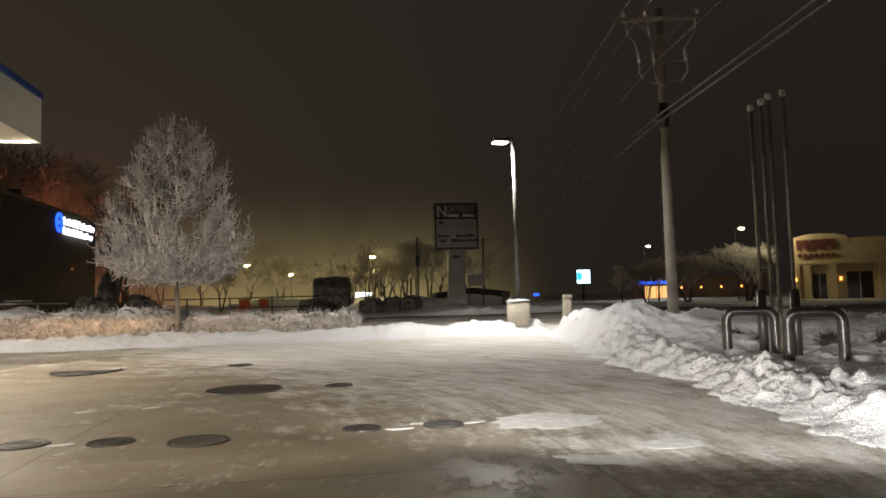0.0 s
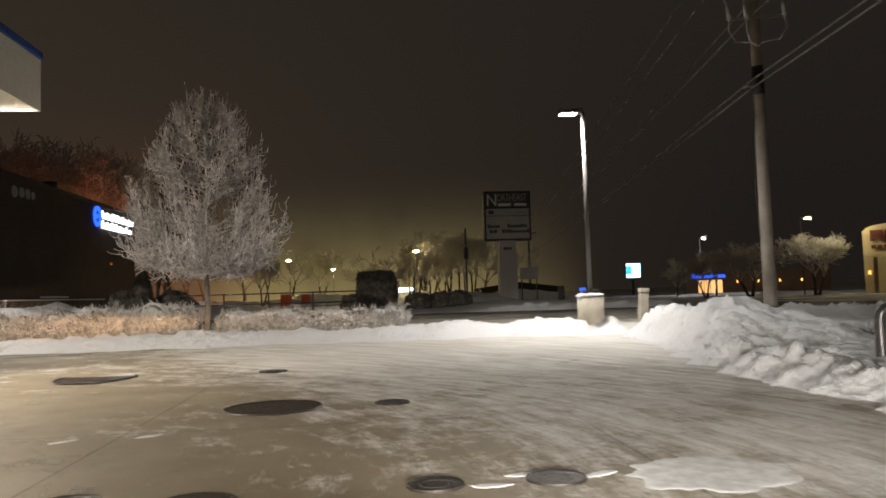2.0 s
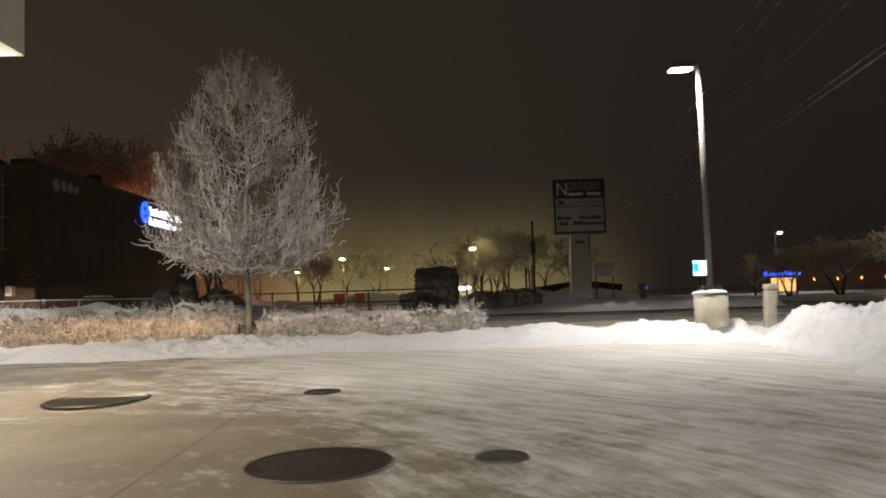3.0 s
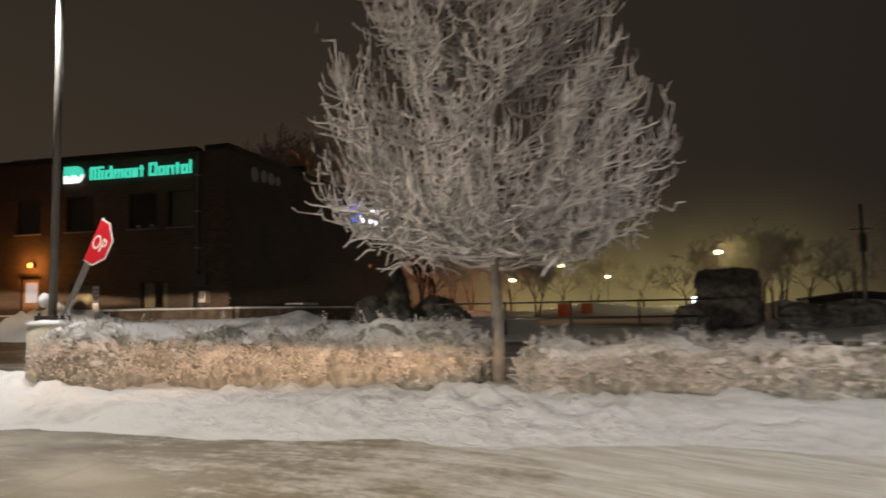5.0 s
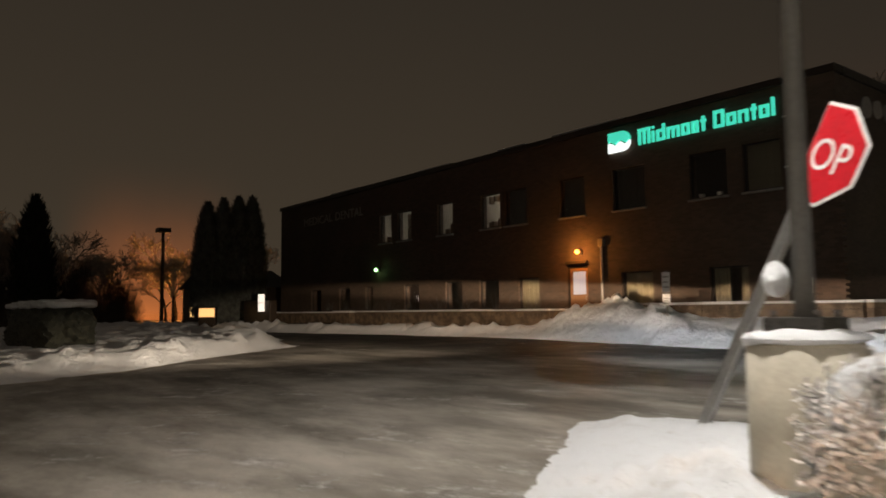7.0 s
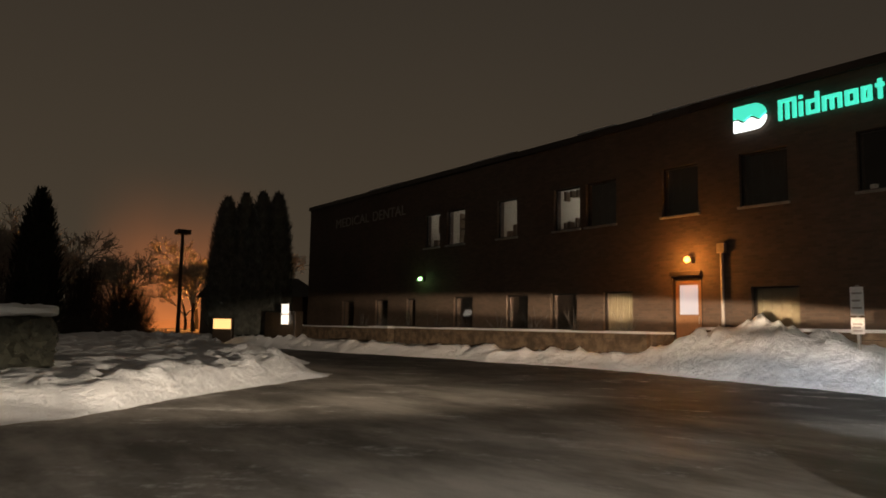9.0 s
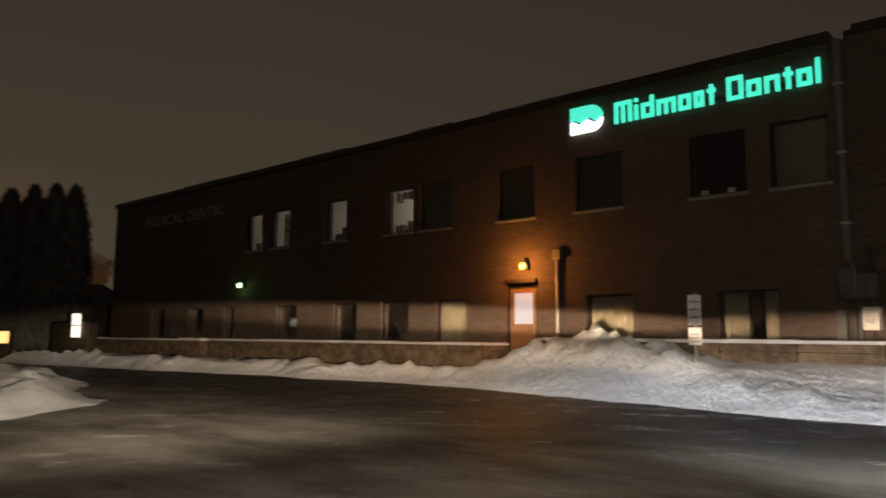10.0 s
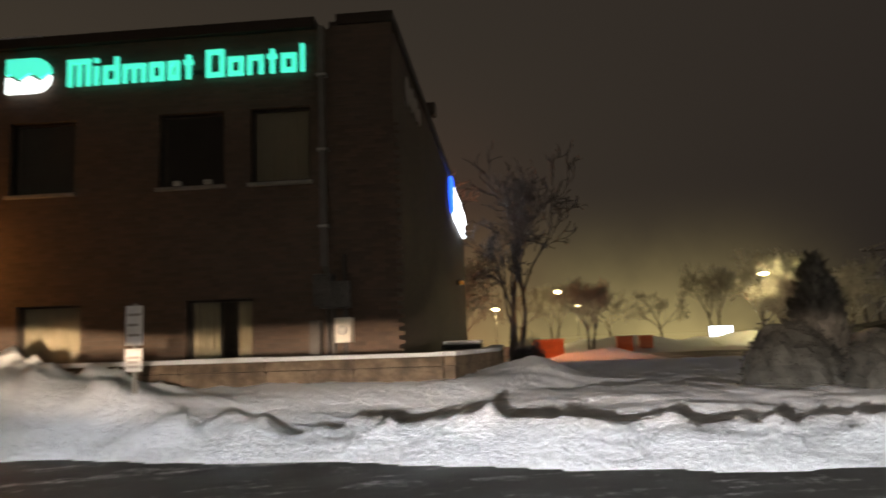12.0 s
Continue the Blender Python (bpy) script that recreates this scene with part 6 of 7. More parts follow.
# ---- utility poles and wires ----
def utility_pole(x, y, height, label, full=True, turn=0.0):
    t = thing("utility_pole", (x, y, gz(x, y)), label, "utility pole", "utility poles")
    t.rotation_euler = (0, 0, radians(turn))
    bm = bmesh.new()
    rod(bm, (0, 0, -0.2), (0, 0, height), 0.17, 0.115, 16)
    # far poles take dark bark: the darkness around them put into the colour
    part("pole", bm, POLE_WOOD if full else BARK_DARK, t)
    h = height - 0.35
    bm = bmesh.new()
    box(bm, -1.15, 1.15, -0.19, -0.10, h - 0.06, h + 0.06, 0.01)
    part("crossarm", bm, POLE_WOOD if full else BARK_DARK, t)
    for s in (-1, 1):
        bm = bmesh.new()
        rod(bm, (s * 0.75, -0.15, h - 0.06), (0.0, -0.13, h - 0.6), 0.02, n=6)
        part("brace", bm, STEEL, t)
    for x_ in (-1.08, -0.45, 1.08):
        bm = bmesh.new()
        rod(bm, (x_, -0.145, h + 0.06), (x_, -0.145, h + 0.13), 0.02, n=8)
        rod(bm, (x_, -0.145, h + 0.13), (x_, -0.145, h + 0.19), 0.065, 0.05, 12)
        rod(bm, (x_, -0.145, h + 0.19), (x_, -0.145, h + 0.25), 0.055, 0.03, 12)
        part("insulator", bm, WHITE_SIGN, t)
    if full:
        k = h - 1.30
        bm = bmesh.new()
        box(bm, -0.72, 0.72, -0.17, -0.11, k - 0.03, k + 0.03, 0.006)
        part("lower_arm", bm, STEEL, t)
        for x_ in (-0.68, -0.25, 0.68):
            bm = bmesh.new()
            rod(bm, (x_, -0.2, k - 0.02), (x_ - 0.04, -0.22, k + 0.32), 0.05, 0.035, 10)
            part("cutout", bm, WHITE_SIGN, t)
            tw = Twigs()
            tw.tube([Vector((x_ - 0.04, -0.22, k + 0.32)), Vector((x_ * 1.15, -0.2, k + 0.55)), Vector((x_ * 1.45, -0.18, k + 0.85)), Vector((x_ * 1.5, -0.15, h + 0.02))], 0.014, 0.014, 5)
            tw.tube([Vector((x_, -0.2, k)), Vector((x_ * 1.05, -0.25, k - 0.35)), Vector((x_ * 0.8, -0.2, k - 0.62)), Vector((x_ * 0.2, -0.15, k - 0.66)), Vector((0.02, -0.12, k - 0.75))], 0.014, 0.014, 5)
            tw.done("jumper", WHITE_SIGN, t)
        bm = bmesh.new()
        rod(bm, (0, 0, 5.95), (0, 0, 6.7), 0.152, 0.149, 16)
        part("band", bm, SIGN_BLACK, t, "black wrapped band")
        tw = Twigs()
        tw.tube([Vector((-0.14, -0.1, 5.9)), Vector((-0.2, -0.14, 4.6)), Vector((-0.24, -0.1, 3.4)), Vector((-0.17, -0.05, 2.2))], 0.012, 0.012, 5)
        tw.done("ground_wire", SIGN_BLACK, t)
        bm = bmesh.new()
        rod(bm, (-0.1, -0.1, 6.2), (-0.42, -0.2, 6.12), 0.03, n=8)
        part("cable_clamp", bm, STEEL, t)
    return t


P0, P1, P2 = Vector((10.0, 20.2, 0)), Vector((22.6, 105.0, 0)), Vector((5.2, -14.0, 0))
utility_pole(P0.x, P0.y, 9.6, "tall weathered wooden utility pole with crossarm and cutouts", True, -14)
utility_pole(P1.x, P1.y, 9.6, "distant wooden utility pole with crossarm", False, -12)
utility_pole(P2.x, P2.y, 9.6, "wooden utility pole with crossarm", False, -12)


def wire(a, b, sag, r, label):
    tw = Twigs()
    a, b = Vector(a), Vector(b)
    tw.tube([a.lerp(b, u) - Vector((0, 0, sag * 4 * u * (1 - u))) for u in np.linspace(0, 1, 21)], r, r, 5)
    ob = tw.done("overhead_wire", CABLE, None)
    tagged(ob, label, "cable", "overhead wires")


g0, g1, g2 = (gz(p.x, p.y) for p in (P0, P1, P2))
for off in (-1.08, -0.45, 1.08):
    q0 = P0 + Vector((off * math.cos(radians(14)), -off * math.sin(radians(14)) - 0.14, g0 + 9.63))
    q1 = P1 + Vector((off * math.cos(radians(12)), -off * math.sin(radians(12)) - 0.14, g1 + 9.48))
    q2 = P2 + Vector((off * math.cos(radians(12)), -off * math.sin(radians(12)) - 0.14, g2 + 9.48))
    wire(q0, q1, 0.3, 0.017, "thin dark overhead power wire")
    wire(q0, q2, 0.3, 0.017, "thin dark overhead power wire")
for off, z in ((0.16, 6.35), (0.16, 6.15)):
    wire(P0 + Vector((-off, 0, g0 + z)), P1 + Vector((-off, 0, g1 + z)), 0.3, 0.022, "thick dark overhead communication cable")
    wire(P0 + Vector((-off, 0, g0 + z)), P2 + Vector((-off, 0, g2 + z)), 0.15, 0.022, "thick dark overhead communication cable")
wire(P0 + Vector((-0.15, -0.1, g0 + 8.0)), P1 + Vector((-0.15, 0, g1 + 7.9)), 0.25, 0.018, "single dark overhead neutral wire")
wire(P0 + Vector((-0.15, -0.1, g0 + 8.0)), P2 + Vector((-0.15, 0, g2 + 7.9)), 0.25, 0.018, "single dark overhead neutral wire")

# ---- pylon sign ----
pyl = thing("pylon_sign", (7.2, 40.9, gz(7.2, 40.9)), "unlit grey pylon sign with a black frame", "sign")
PZ = pyl.location.z
bm = bmesh.new()
prism(bm, ((-0.52, -0.1), (0.52, -0.1), (0.42, 4.1 - PZ), (-0.42, 4.1 - PZ)), -0.2, 0.3)
part("stem", bm, SIGN_GREY, pyl, "pale tapering stem")
bm = bmesh.new()
box(bm, -0.22, 0.22, -0.212, -0.204, 3.55 - PZ, 3.7 - PZ)
part("number_bar", bm, STEEL_DARK, pyl)
bm = bmesh.new()
box(bm, -1.22, 1.30, -0.3, 0.35, 4.05 - PZ, 6.68 - PZ, 0.02)
part("cabinet", bm, SIGN_BLACK, pyl)
for z0, z1, mat in ((4.14, 5.34, SIGN_GREY), (5.37, 5.74, SIGN_GREY), (5.80, 6.60, STEEL_DARK)):
    bm = bmesh.new()
    box(bm, -1.12, 1.20, -0.312, -0.302, z0 - PZ, z1 - PZ)
    part("face_panel", bm, mat, pyl)
words("letters", "N", 0.62, 0.50, pose(-1.04, -0.315, 5.90 - PZ, 90, 0, 0), WHITE_SIGN, pyl, 0.006)
words("letters", "ORTHEAST", 0.38, 1.60, pose(-0.50, -0.315, 6.15 - PZ, 90, 0, 0), SIGN_GREY, pyl, 0.006)
bars = [(-0.46, 0.22, 5.88, 6.02, WHITE_SIGN), (0.42, 1.08, 5.88, 6.02, WHITE_SIGN), (-0.98, -0.70, 5.46, 5.64, STEEL_DARK), (-0.58, 0.28, 5.48, 5.60, STEEL), (0.38, 1.02, 5.48, 5.60, STEEL)]
rng = random.Random(77)
for z, words_ in ((4.72, ((-1.05, 5), (0.02, 8))), (4.44, ((-0.95, 3), (-0.28, 11)))):
    for x, count in words_:
        for i in range(count):
            bars.append((x + 0.135 * i, x + 0.135 * i + 0.105, z, z + (0.20 if i == 0 else rng.choice((0.14, 0.14, 0.19))), SIGN_BLACK))
for a, b, z0, z1, mat in bars:
    bm = bmesh.new()
    box(bm, a, b, -0.322, -0.3125, z0 - PZ, z1 - PZ)
    part("writing_bar", bm, mat, pyl)
t = thing("yard_sign", (8.25, 40.4, gz(8.25, 40.4)), "small pale square yard sign on two posts", "sign")
bm = bmesh.new()
box(bm, -0.48, 0.48, -0.03, 0.03, 1.35, 1.98, 0.01)
part("panel", bm, SIGN_GREY, t)
for x in (-0.4, 0.4):
    bm = bmesh.new()
    box(bm, x - 0.03, x + 0.03, 0.034, 0.09, -0.05, 1.9)
    part("post", bm, STEEL_DARK, t)
t = thing("signal_post", (5.2, 42.5, gz(5, 42)), "dark slim signal post with a head", "post")
bm = bmesh.new()
rod(bm, (0, 0, -0.05), (0, 0, 4.3), 0.05, n=10)
part("post", bm, SIGN_BLACK, t)
bm = bmesh.new()
box(bm, -0.12, 0.12, -0.1, 0.1, 2.6, 3.25, 0.02)
part("signal_head", bm, SIGN_BLACK, t)
for x in (4.7, 5.0):
    t = thing("marker_post", (x, 41.9, gz(5, 42)), "pale thin marker post", "post", "marker posts")
    bm = bmesh.new()
    rod(bm, (0, 0, -0.05), (0, 0, 1.9), 0.05, n=8)
    part("post", bm, STEEL_DARK if x < 4.9 else SIGN_GREY, t)
t = thing("bollard", (9.2, 37.6, gz(9.2, 37.6)), "short grey bollard near the sign", "bollard")
bm = bmesh.new()
rod(bm, (0, 0, -0.05), (0, 0, 0.95), 0.16, n=16)
part("post", bm, PAINT_GREY, t)

# ---- rail fence ----
fence = thing("rail_fence", (-8.4, 35.2, gz(-4, 35)), "dark rail fence along the snowy lot", "fence")
for i in range(5):
    bm = bmesh.new()
    rod(bm, (i * 1.92, 0, -0.05), (i * 1.92, 0, 1.02), 0.035, n=8)
    part("post", bm, STEEL_DARK, fence)
for z in (0.98, 0.52):
    bm = bmesh.new()
    rod(bm, (-0.1, 0, z), (7.85, 0, z), 0.028, n=8)
    part("rail", bm, STEEL_DARK, fence)


# ---- lot lamps in the distance ----
def lot_lamp(x, y, z, lens, label, size=0.30):
    g = gz(x, y)
    t = thing("lot_lamp", (x, y, g), label, "street lamp", "lot lamps")
    bm = bmesh.new()
    rod(bm, (0, 1.1, -0.05), (0, 1.1, z - g + 0.12), 0.05, 0.035, 8)
    rod(bm, (0, 1.1, z - g + 0.12), (0, 0.3, z - g + 0.16), 0.03, 0.03, 6)
    part("pole", bm, SIGN_BLACK, t)
    bm = bmesh.new()
    box(bm, -0.3, 0.3, -0.3, 0.35, z - g + 0.13, z - g + 0.2, 0.02)
    part("head", bm, SIGN_BLACK, t)
    bm = bmesh.new()
    bmesh.ops.create_uvsphere(bm, u_segments=14, v_segments=8, radius=size)
    bmesh.ops.scale(bm, vec=(1.3, 1, 0.45), verts=bm.verts[:])
    bmesh.ops.translate(bm, verts=bm.verts[:], vec=(0, 0, z - g))
    part("lens", bm, lens, t, "glowing lens").visible_shadow = False
    return t


for x, y, z in LOT:
    lot_lamp(x, y, z, LENS_YELLOW, "distant yellow lot lamp in haze")
lot_lamp(38.87, 63.77, 7.05, LENS_YELLOW, "distant plaza lamp over frosted trees", 0.24)
lot_lamp(39.42, 85.47, 6.95, LENS_WHITE, "distant small white plaza lamp", 0.18)
lot_lamp(-27.0, 63.0, 6.4, LENS_SODIUM, "sodium lamp in the alley behind the office building", 0.2)
lot_lamp(-93.0, 46.0, 6.2, LENS_SODIUM, "sodium street lamp behind trees", 0.2)

# ---- distant trees ----
w1 = [wild_tree(s, 9.5, 0.66, 1 + s % 2, 5, 4, 0.020) for s in (101, 102)]
first = [plant("frosted_tree", (-24 + 4 * i, 76, 0.6), "bare frosted tree in the haze", *w1[i], BARK_DARK, FROST_DIM, "far trees") for i in range(2)]
rng = random.Random(5)
SPOTS = [(-22, 66, 1.6), (-27, 64.5, 1.7), (-31.5, 67, 1.6), (-64, 24, 0.8), (-67, 28, 0.9), (-66, 20, 1.0), (-71, 33, 0.7), (-82, 42, 0.9), (-91, 44, 0.9), (-87, 47, 0.7),
         (-40, 128, 1.2), (-32, 134, 1.2), (8, 112, 1.0), (15, 110, 1.1), (4, 80, 0.62), (8, 84, 0.7), (-29, 70, 1.5), (-24.5, 72, 1.7), (-34, 75, 1.5), (-19.5, 76, 1.2), (-10.4, 73.8, 0.62), (-22, 132, 1.2), (-14, 136, 1.1), 
         (6.5, 92, 1.0), (10, 96, 1.1), (14, 92, 1.0), (-1, 134, 1.1), (5, 128, 1.0), (-26, 120, 1.2), (19, 100, 1.0), (-40, 82, 1.4), (-9, 138, 1.1),
         (-95, 38, 1.0), (-88, 52, 1.1), (-100, 48, 1.3), (-84, 33, 0.9), (-106, 58, 1.2), (-78, 29, 0.9), (-72, 25, 0.8), (-90, 28, 1.2), (-86, 62, 1.2), (-98, 66, 1.3),
         (30.5, 73, 0.5), (36, 76, 0.55)]
for x, y, s in SPOTS:
    src = first[rng.randrange(2)]
    ob = copy_thing(src, Matrix.LocRotScale((x, y, gz(x, y)), Euler((0, 0, rng.uniform(0, 6.28))), (s, s, s * rng.uniform(0.92, 1.1))))
for x, y, s, h in ((37.3, 60.6, 0.98, 0.64), (32.2, 62.0, 0.9, 0.55), (29.2, 64.0, 0.6, 0.45)):
    copy_thing(first[0], Matrix.LocRotScale((x, y, gz(x, y)), Euler((0, 0, x * 2.0)), (s, s, h)))
for i, (x, y, h) in enumerate(((2.9, 50.0, 5.6), (1.5, 52.0, 4.8), (4.2, 54.0, 5.2))):
    tt, tc = wild_tree(311 + i, h, 0.42, 2, 4, 2, 0.016, 0.10)
    plant("slender_tree", (x, y, gz(x, y)), "slender bare tree behind the clipped bush", tt, tc, BARK_DARK, FROST_DIM, "slender trees")
tt, tc = wild_tree(303, 9.3, 0.50, 3, 5, 3, 0.020, 0.22)
plant("bare_tree", (-15.35, 57.0, 0.62), "dark bare multi-stemmed tree beside the building", tt, tc, BARK_DARK, BARK_DARK)
for i, (x, y, r, h) in enumerate(((-62, 26.6, 1.5, 8.4),)):
    spire("dark_conifer", (x, y, gz(x, y)), r, h, 80 + i, BUSH_DARK, "dark conifer behind the traffic island", 1800, 0.3)

# ---- shopping plaza across the street ----
def shop(x, y, turn, width, height, arch, wall_mat, label):
    t = thing("shop_building", (x, y, gz(x, y)), label, "shop building")
    t.rotation_euler = (0, 0, radians(turn))
    return t


plaza = shop(42.0, 58.0, -38, 22, 5, True, STUCCO, "cream stucco shop building with an arched parapet")
bm = bmesh.new()
W, H = 17.0, 5.2
BAYS = ((-0.15, 0.95, 0.0, 2.2), (2.5, 4.45, 0.0, 2.3), (6.6, 10.0, 0.2, 2.4))
wall_south(bm, -1.8, W, 0, 0.4, -0.2, H, BAYS)
part("wall", bm, STUCCO, plaza)
bm = bmesh.new()
box(bm, -1.8, W, 0.45, 12, -0.2, H - 0.4)
part("rear_block", bm, SHOP_BROWN, plaza)
bm = bmesh.new()
outline = [(-1.7, H - 0.3), (2.8, H - 0.3)] + [(0.55 + 2.2 * math.cos(a), H + 0.02 + 0.5 * math.sin(a)) for a in np.linspace(0, math.pi, 15)]
prism(bm, outline, -0.06, -0.004)
part("parapet", bm, STUCCO, plaza)
for x in (-1.4, -0.5, 1.5, 5.2, 10.6):
    bm = bmesh.new()
    box(bm, x - 0.3, x + 0.3, -0.35, -0.004, -0.2, 2.95, 0.03)
    part("column", bm, STUCCO, plaza)
bm = bmesh.new()
box(bm, -1.75, W - 0.2, -0.30, -0.07, 2.98, 3.25, 0.03)
part("cornice", bm, STUCCO, plaza)
for a, b, z0, z1 in BAYS:
    bm = bmesh.new()
    box(bm, a, b, 0.2, 0.23, z0, z1)
    w = part("shop_window", bm, FRAME_DARK, plaza)
    bm = bmesh.new()
    box(bm, (a + b) / 2 - 0.03, (a + b) / 2 + 0.03, 0.16, 0.196, z0, z1)
    part("frame", bm, STEEL, w)
SIGN_RED = plain("dark_red_sign", (0.12, 0.03, 0.02), 0.5)
x = -1.25
for w_ in (1.05, 0.95, 1.05):
    bm = bmesh.new()
    box(bm, x, x + w_ * 0.3, -0.12, -0.062, 4.3, 5.2)
    box(bm, x + w_ * 0.62, x + w_ * 0.92, -0.12, -0.062, 4.3, 5.2)
    box(bm, x + w_ * 0.3, x + w_ * 0.62, -0.12, -0.062, 4.65, 5.2)
    part("sign_block", bm, SIGN_RED, plaza)
    x += w_ * 1.02
for i in range(7):
    bm = bmesh.new()
    box(bm, -1.2 + i * 0.44, -0.85 + i * 0.44, -0.12, -0.062, 3.68, 3.98)
    part("writing_bar", bm, SIGN_RED, plaza)
for x in (-1.4, 2.05, 5.9, 10.6):
    bm = bmesh.new()
    box(bm, x - 0.07, x + 0.07, -0.46 if x in (-1.4, 10.6) else -0.12, -0.352 if x in (-1.4, 10.6) else -0.004, 1.6, 1.85, 0.02)
    part("wall_lamp", bm, LENS_SODIUM, plaza, "small amber wall lamp")
row = shop(46.5, 107.0, -30, 30, 4, False, SHOP_BROWN, "low brown shop row with lit entrance and blue sign")
bm = bmesh.new()
wall_south(bm, 0, 24, 0, 0.4, -0.2, 3.9, ((2.2, 6.5, 0, 2.4),))
part("wall", bm, SHOP_BROWN, row)
row.scale = (0.8, 0.8, 0.8)
bm = bmesh.new()
box(bm, 0, 24, 0.45, 10, -0.2, 3.7)
part("rear_block", bm, ROOF_DARK, row)
for i in range(4):
    bm = bmesh.new()
    box(bm, 2.25 + i * 1.07, 3.2 + i * 1.07, 0.3, 0.33, 0, 2.35)
    part("lit_window", bm, LIT_AMBER, row, "warm lit shop window")
x = 1.2
for i in range(9):
    bm = bmesh.new()
    h = 0.75 if i in (0, 5) else 0.5
    box(bm, x, x + 0.5, -0.12, -0.004, 2.75, 2.75 + h)
    part("sign_block", bm, SIGN_BLUE, row)
    x += 0.66
for x in (9, 12.5, 16, 19.5):
    bm = bmesh.new()
    box(bm, x - 0.09, x + 0.09, -0.2, -0.004, 1.7, 2.1, 0.02)
    part("wall_lamp", bm, LENS_SODIUM, row, "small amber wall lamp")
t = thing("lit_billboard", (38.6, 107.0, gz(38, 107)), "bright blue-white screen sign on a post", "sign")
bm = bmesh.new()
rod(bm, (0, 0.3, -0.1), (0, 0.3, 3.0), 0.2, n=12)
part("post", bm, SIGN_BLACK, t)
bm = bmesh.new()
box(bm, -1.15, 1.15, 0.0, 0.6, 2.5, 4.75, 0.05)
part("cabinet", bm, SIGN_BLACK, t)
bm = bmesh.new()
box(bm, -1.05, 1.05, -0.03, -0.004, 2.6, 4.65)
part("screen", bm, SCREEN_BLUE, t)
bm = bmesh.new()
box(bm, -1.04, -0.25, -0.045, -0.034, 3.1, 4.3)
part("screen_picture", bm, glow("blue_screen_picture", (0.03, 0.45, 0.75), 1.6), t, "blue picture on the screen")
t = thing("lit_billboard", (4.6, 98.0, 0.6), "small bright white screen sign in the lot", "sign")
bm = bmesh.new()
box(bm, -1.1, 1.1, 0.0, 0.4, -0.1, 1.75, 0.03)
part("cabinet", bm, SIGN_BLACK, t)
bm = bmesh.new()
box(bm, -1.05, 1.05, -0.03, -0.004, 0.55, 1.7)
part("screen", bm, SIGN_WHITE, t)
for i, (x, y, w_) in enumerate(((-13.9, 57.6, 1.3), (-8.2, 74.0, 1.0), (-6.5, 76.0, 0.9))):
    t = thing("orange_container", (x, y, gz(x, y)), "small orange container in the snow", "container", "orange containers")
    bm = bmesh.new()
    box(bm, -w_ / 2, w_ / 2, -0.4, 0.4, -0.05, 1.05, 0.03)
    part("body", bm, ORANGE_BOX, t)
    bm = bmesh.new()
    box(bm, -w_ / 2 - 0.03, w_ / 2 + 0.03, -0.43, 0.43, 1.054, 1.13, 0.02)
    part("lid", bm, ORANGE_BOX, t)

# house shape added to carry two far amber lights; near-black so it hides
house = thing("house", (17.0, 87.5, 0.3), "low dark house shape added to carry two amber lights", "house")
bm = bmesh.new()
box(bm, -4.5, 4.5, -2, 3, -0.1, 1.5)
part("wall", bm, ROOF_DARK, house)
bm = bmesh.new()
prism(bm, ((-4.8, 1.504), (4.8, 1.504), (0, 2.1)), -2.3, 3.3)
part("roof", bm, ROOF_DARK, house)
for x in (-2.0, 1.9):
    w = new("window")
    w.parent = house
    w.location = (x, -2.0, 0.4)
    bm = bmesh.new()
    box(bm, -0.55, 0.55, -0.03, -0.004, 0, 0.7)
    part("pane", bm, LIT_AMBER, w)
    bm = bmesh.new()
    box(bm, -0.03, 0.03, -0.05, -0.032, 0, 0.7)
    part("frame", bm, FRAME_DARK, w)
t = thing("blue_store_sign", (41.5, 143.0, 0.2), "small far blue glowing sign on a post", "sign")
bm = bmesh.new()
rod(bm, (0, 0.2, -0.1), (0, 0.2, 1.0), 0.12, n=10)
part("post", bm, SIGN_BLACK, t)
bm = bmesh.new()
box(bm, -0.55, 0.55, -0.1, 0.3, 0.9, 1.45, 0.05)
part("panel", bm, SIGN_BLUE, t)

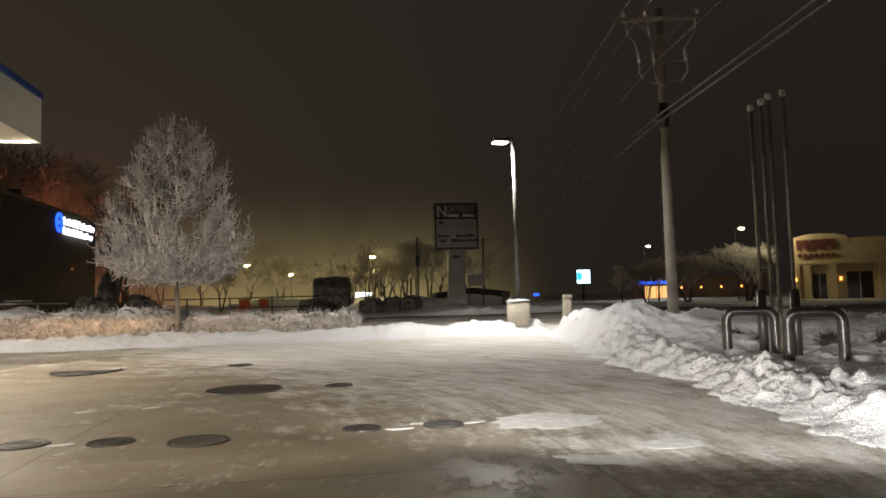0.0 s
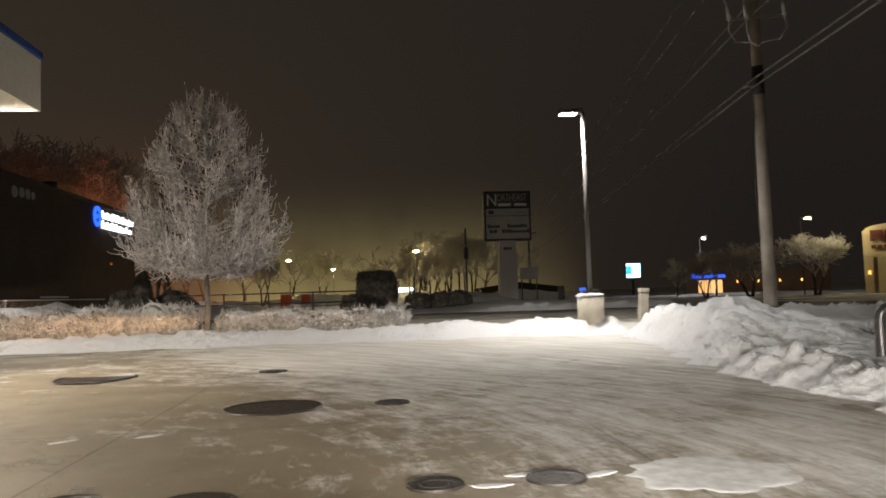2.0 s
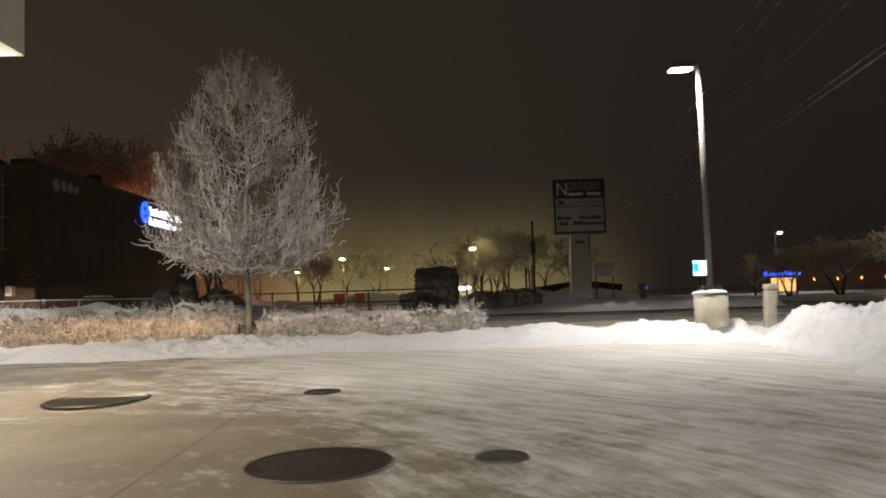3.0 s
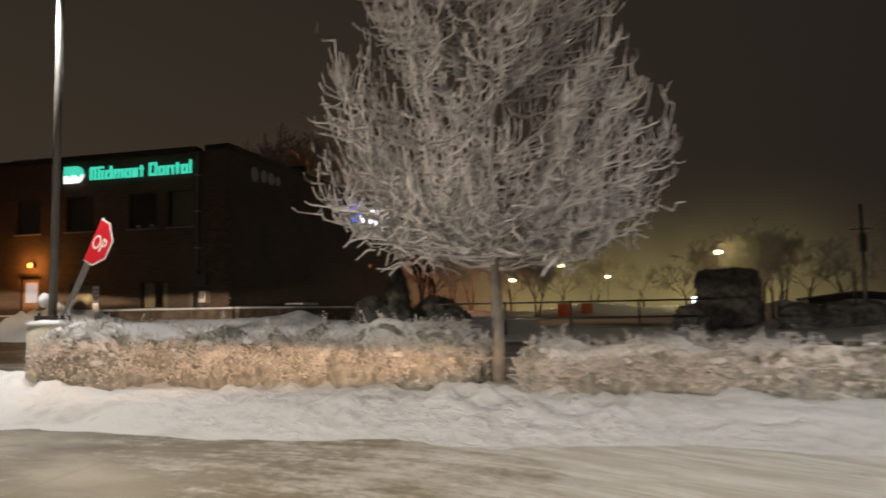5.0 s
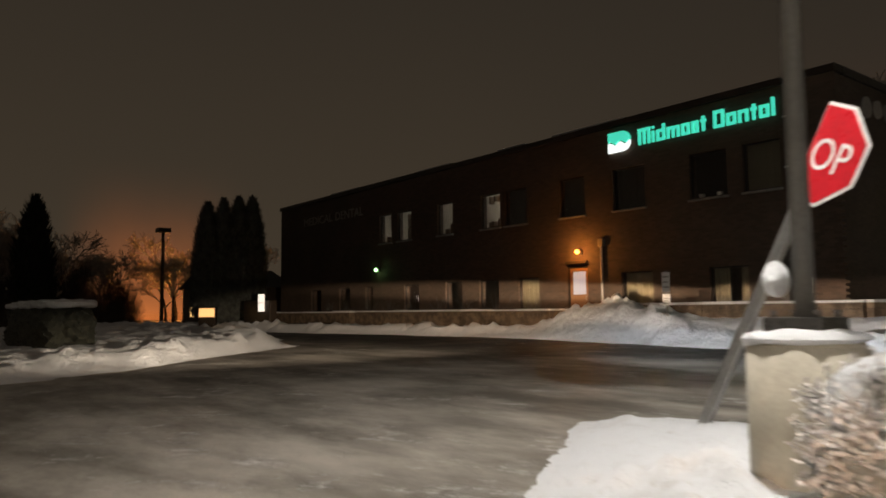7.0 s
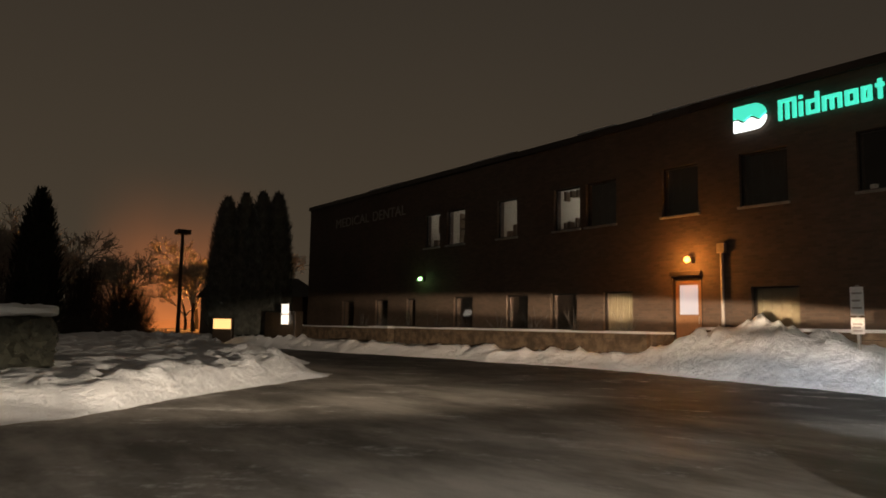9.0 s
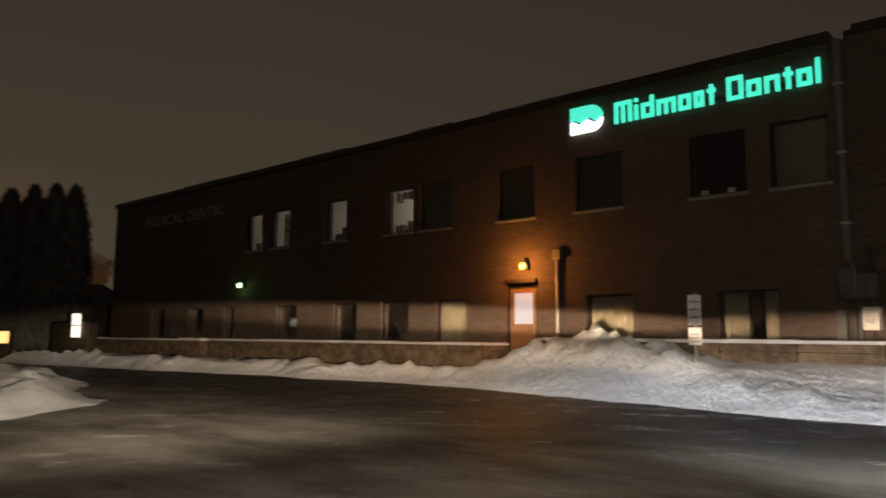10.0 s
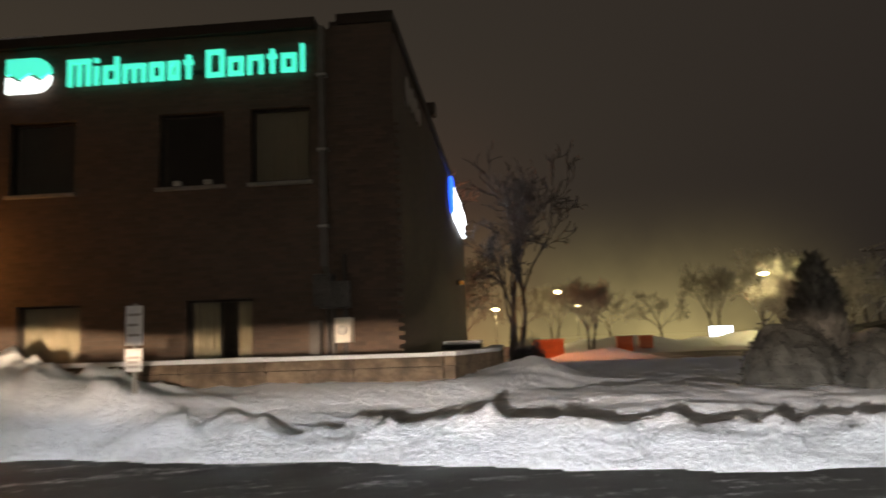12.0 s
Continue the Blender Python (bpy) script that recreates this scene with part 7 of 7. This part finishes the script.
# ---- haze in the distance: glowing sheets in place of lamp-lit fog ----
def haze(name, pts, z1, colour, label, power):
    """A standing sheet far off that glows by itself in place of lit haze, clear at its top and ends."""
    k = Net(name)
    uv = k.n.new("ShaderNodeUVMap")
    sp = k.n.new("ShaderNodeSeparateXYZ")
    k.l.new(uv.outputs[0], sp.inputs[0])
    u, v = sp.outputs[0], sp.outputs[1]
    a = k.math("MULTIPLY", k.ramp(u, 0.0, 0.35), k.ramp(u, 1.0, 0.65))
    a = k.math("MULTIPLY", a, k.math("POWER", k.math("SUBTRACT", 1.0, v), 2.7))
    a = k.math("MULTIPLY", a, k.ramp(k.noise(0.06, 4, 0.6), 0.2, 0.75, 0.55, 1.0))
    # the glow is the sheet's own emission, not light from the lot lamps
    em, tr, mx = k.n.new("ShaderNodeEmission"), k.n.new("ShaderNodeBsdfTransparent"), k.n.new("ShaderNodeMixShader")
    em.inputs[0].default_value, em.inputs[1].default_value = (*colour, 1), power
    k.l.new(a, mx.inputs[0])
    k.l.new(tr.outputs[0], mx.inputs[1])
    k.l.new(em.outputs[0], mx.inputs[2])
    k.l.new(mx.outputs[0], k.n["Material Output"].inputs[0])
    n = len(pts)
    verts = [(x, y, -0.5) for x, y in pts] + [(x, y, z1) for x, y in pts]
    me = bpy.data.meshes.new(name)
    me.from_pydata(verts, [], [(i, i + 1, n + i + 1, n + i) for i in range(n - 1)])
    layer = me.uv_layers.new()
    for lp in me.loops:
        i = lp.vertex_index
        layer.data[lp.index].uv = ((i % n) / (n - 1), i // n)
    me.materials.append(k.m)
    ob = new(name, me)
    ob.visible_shadow = False
    return tagged(ob, label, "backdrop", kind="structure")


haze("backdrop", [(-60 + 7 * i, 138 + 0.02 * (i - 8) ** 2) for i in range(16)], 27, (0.58, 0.45, 0.18), "yellow self-glowing sheet for haze over the far lot", 0.66)
haze("backdrop", [(-112 + 0.6 * i, 36 + 2.1 * i) for i in range(13)], 24, (0.80, 0.22, 0.05), "orange self-glowing sheet for haze in the far west", 0.85)
haze("backdrop", [(-62 + 5 * i, 90 + 0.6 * i) for i in range(12)], 34, (0.40, 0.13, 0.07), "reddish self-glowing sheet for haze behind the building", 0.30)

# ---- bricks of the corner pier ----
k = Net("pier_brick")
oi = k.n.new("ShaderNodeObjectInfo")
c = k.mix(oi.outputs["Random"], (0.058, 0.038, 0.026), (0.102, 0.066, 0.045))
c = k.mix(k.ramp(k.noise(30, 4), 0.45, 0.8, 0, 0.4), c, (0.055, 0.034, 0.026))
k.set(Base_Color=c, Roughness=0.85)
k.bump(k.noise(60, 3), 0.4, 0.006)
meshes = []
for seed in range(3):
    bm = bmesh.new()
    vs = box(bm, -0.108, 0.108, -0.009, 0.004, -0.0335, 0.0335)
    rng = random.Random(seed)
    for v in vs:
        if v.co.y < 0:
            v.co += Vector((rng.uniform(-0.003, 0.003), rng.uniform(-0.002, 0.002), rng.uniform(-0.002, 0.002)))
    meshes.append(mesh_of("brick", bm, k.m))
rng = random.Random(12)
for r in range(60):
    for i in range(5):
        ob = new("brick", meshes[rng.randrange(3)])
        ob.parent = pier
        x = -18.43 + i * 0.226 + (0.0 if r % 2 else 0.09)
        ob.location = (x, BY0 - 0.062, 1.38 + r * 0.075)
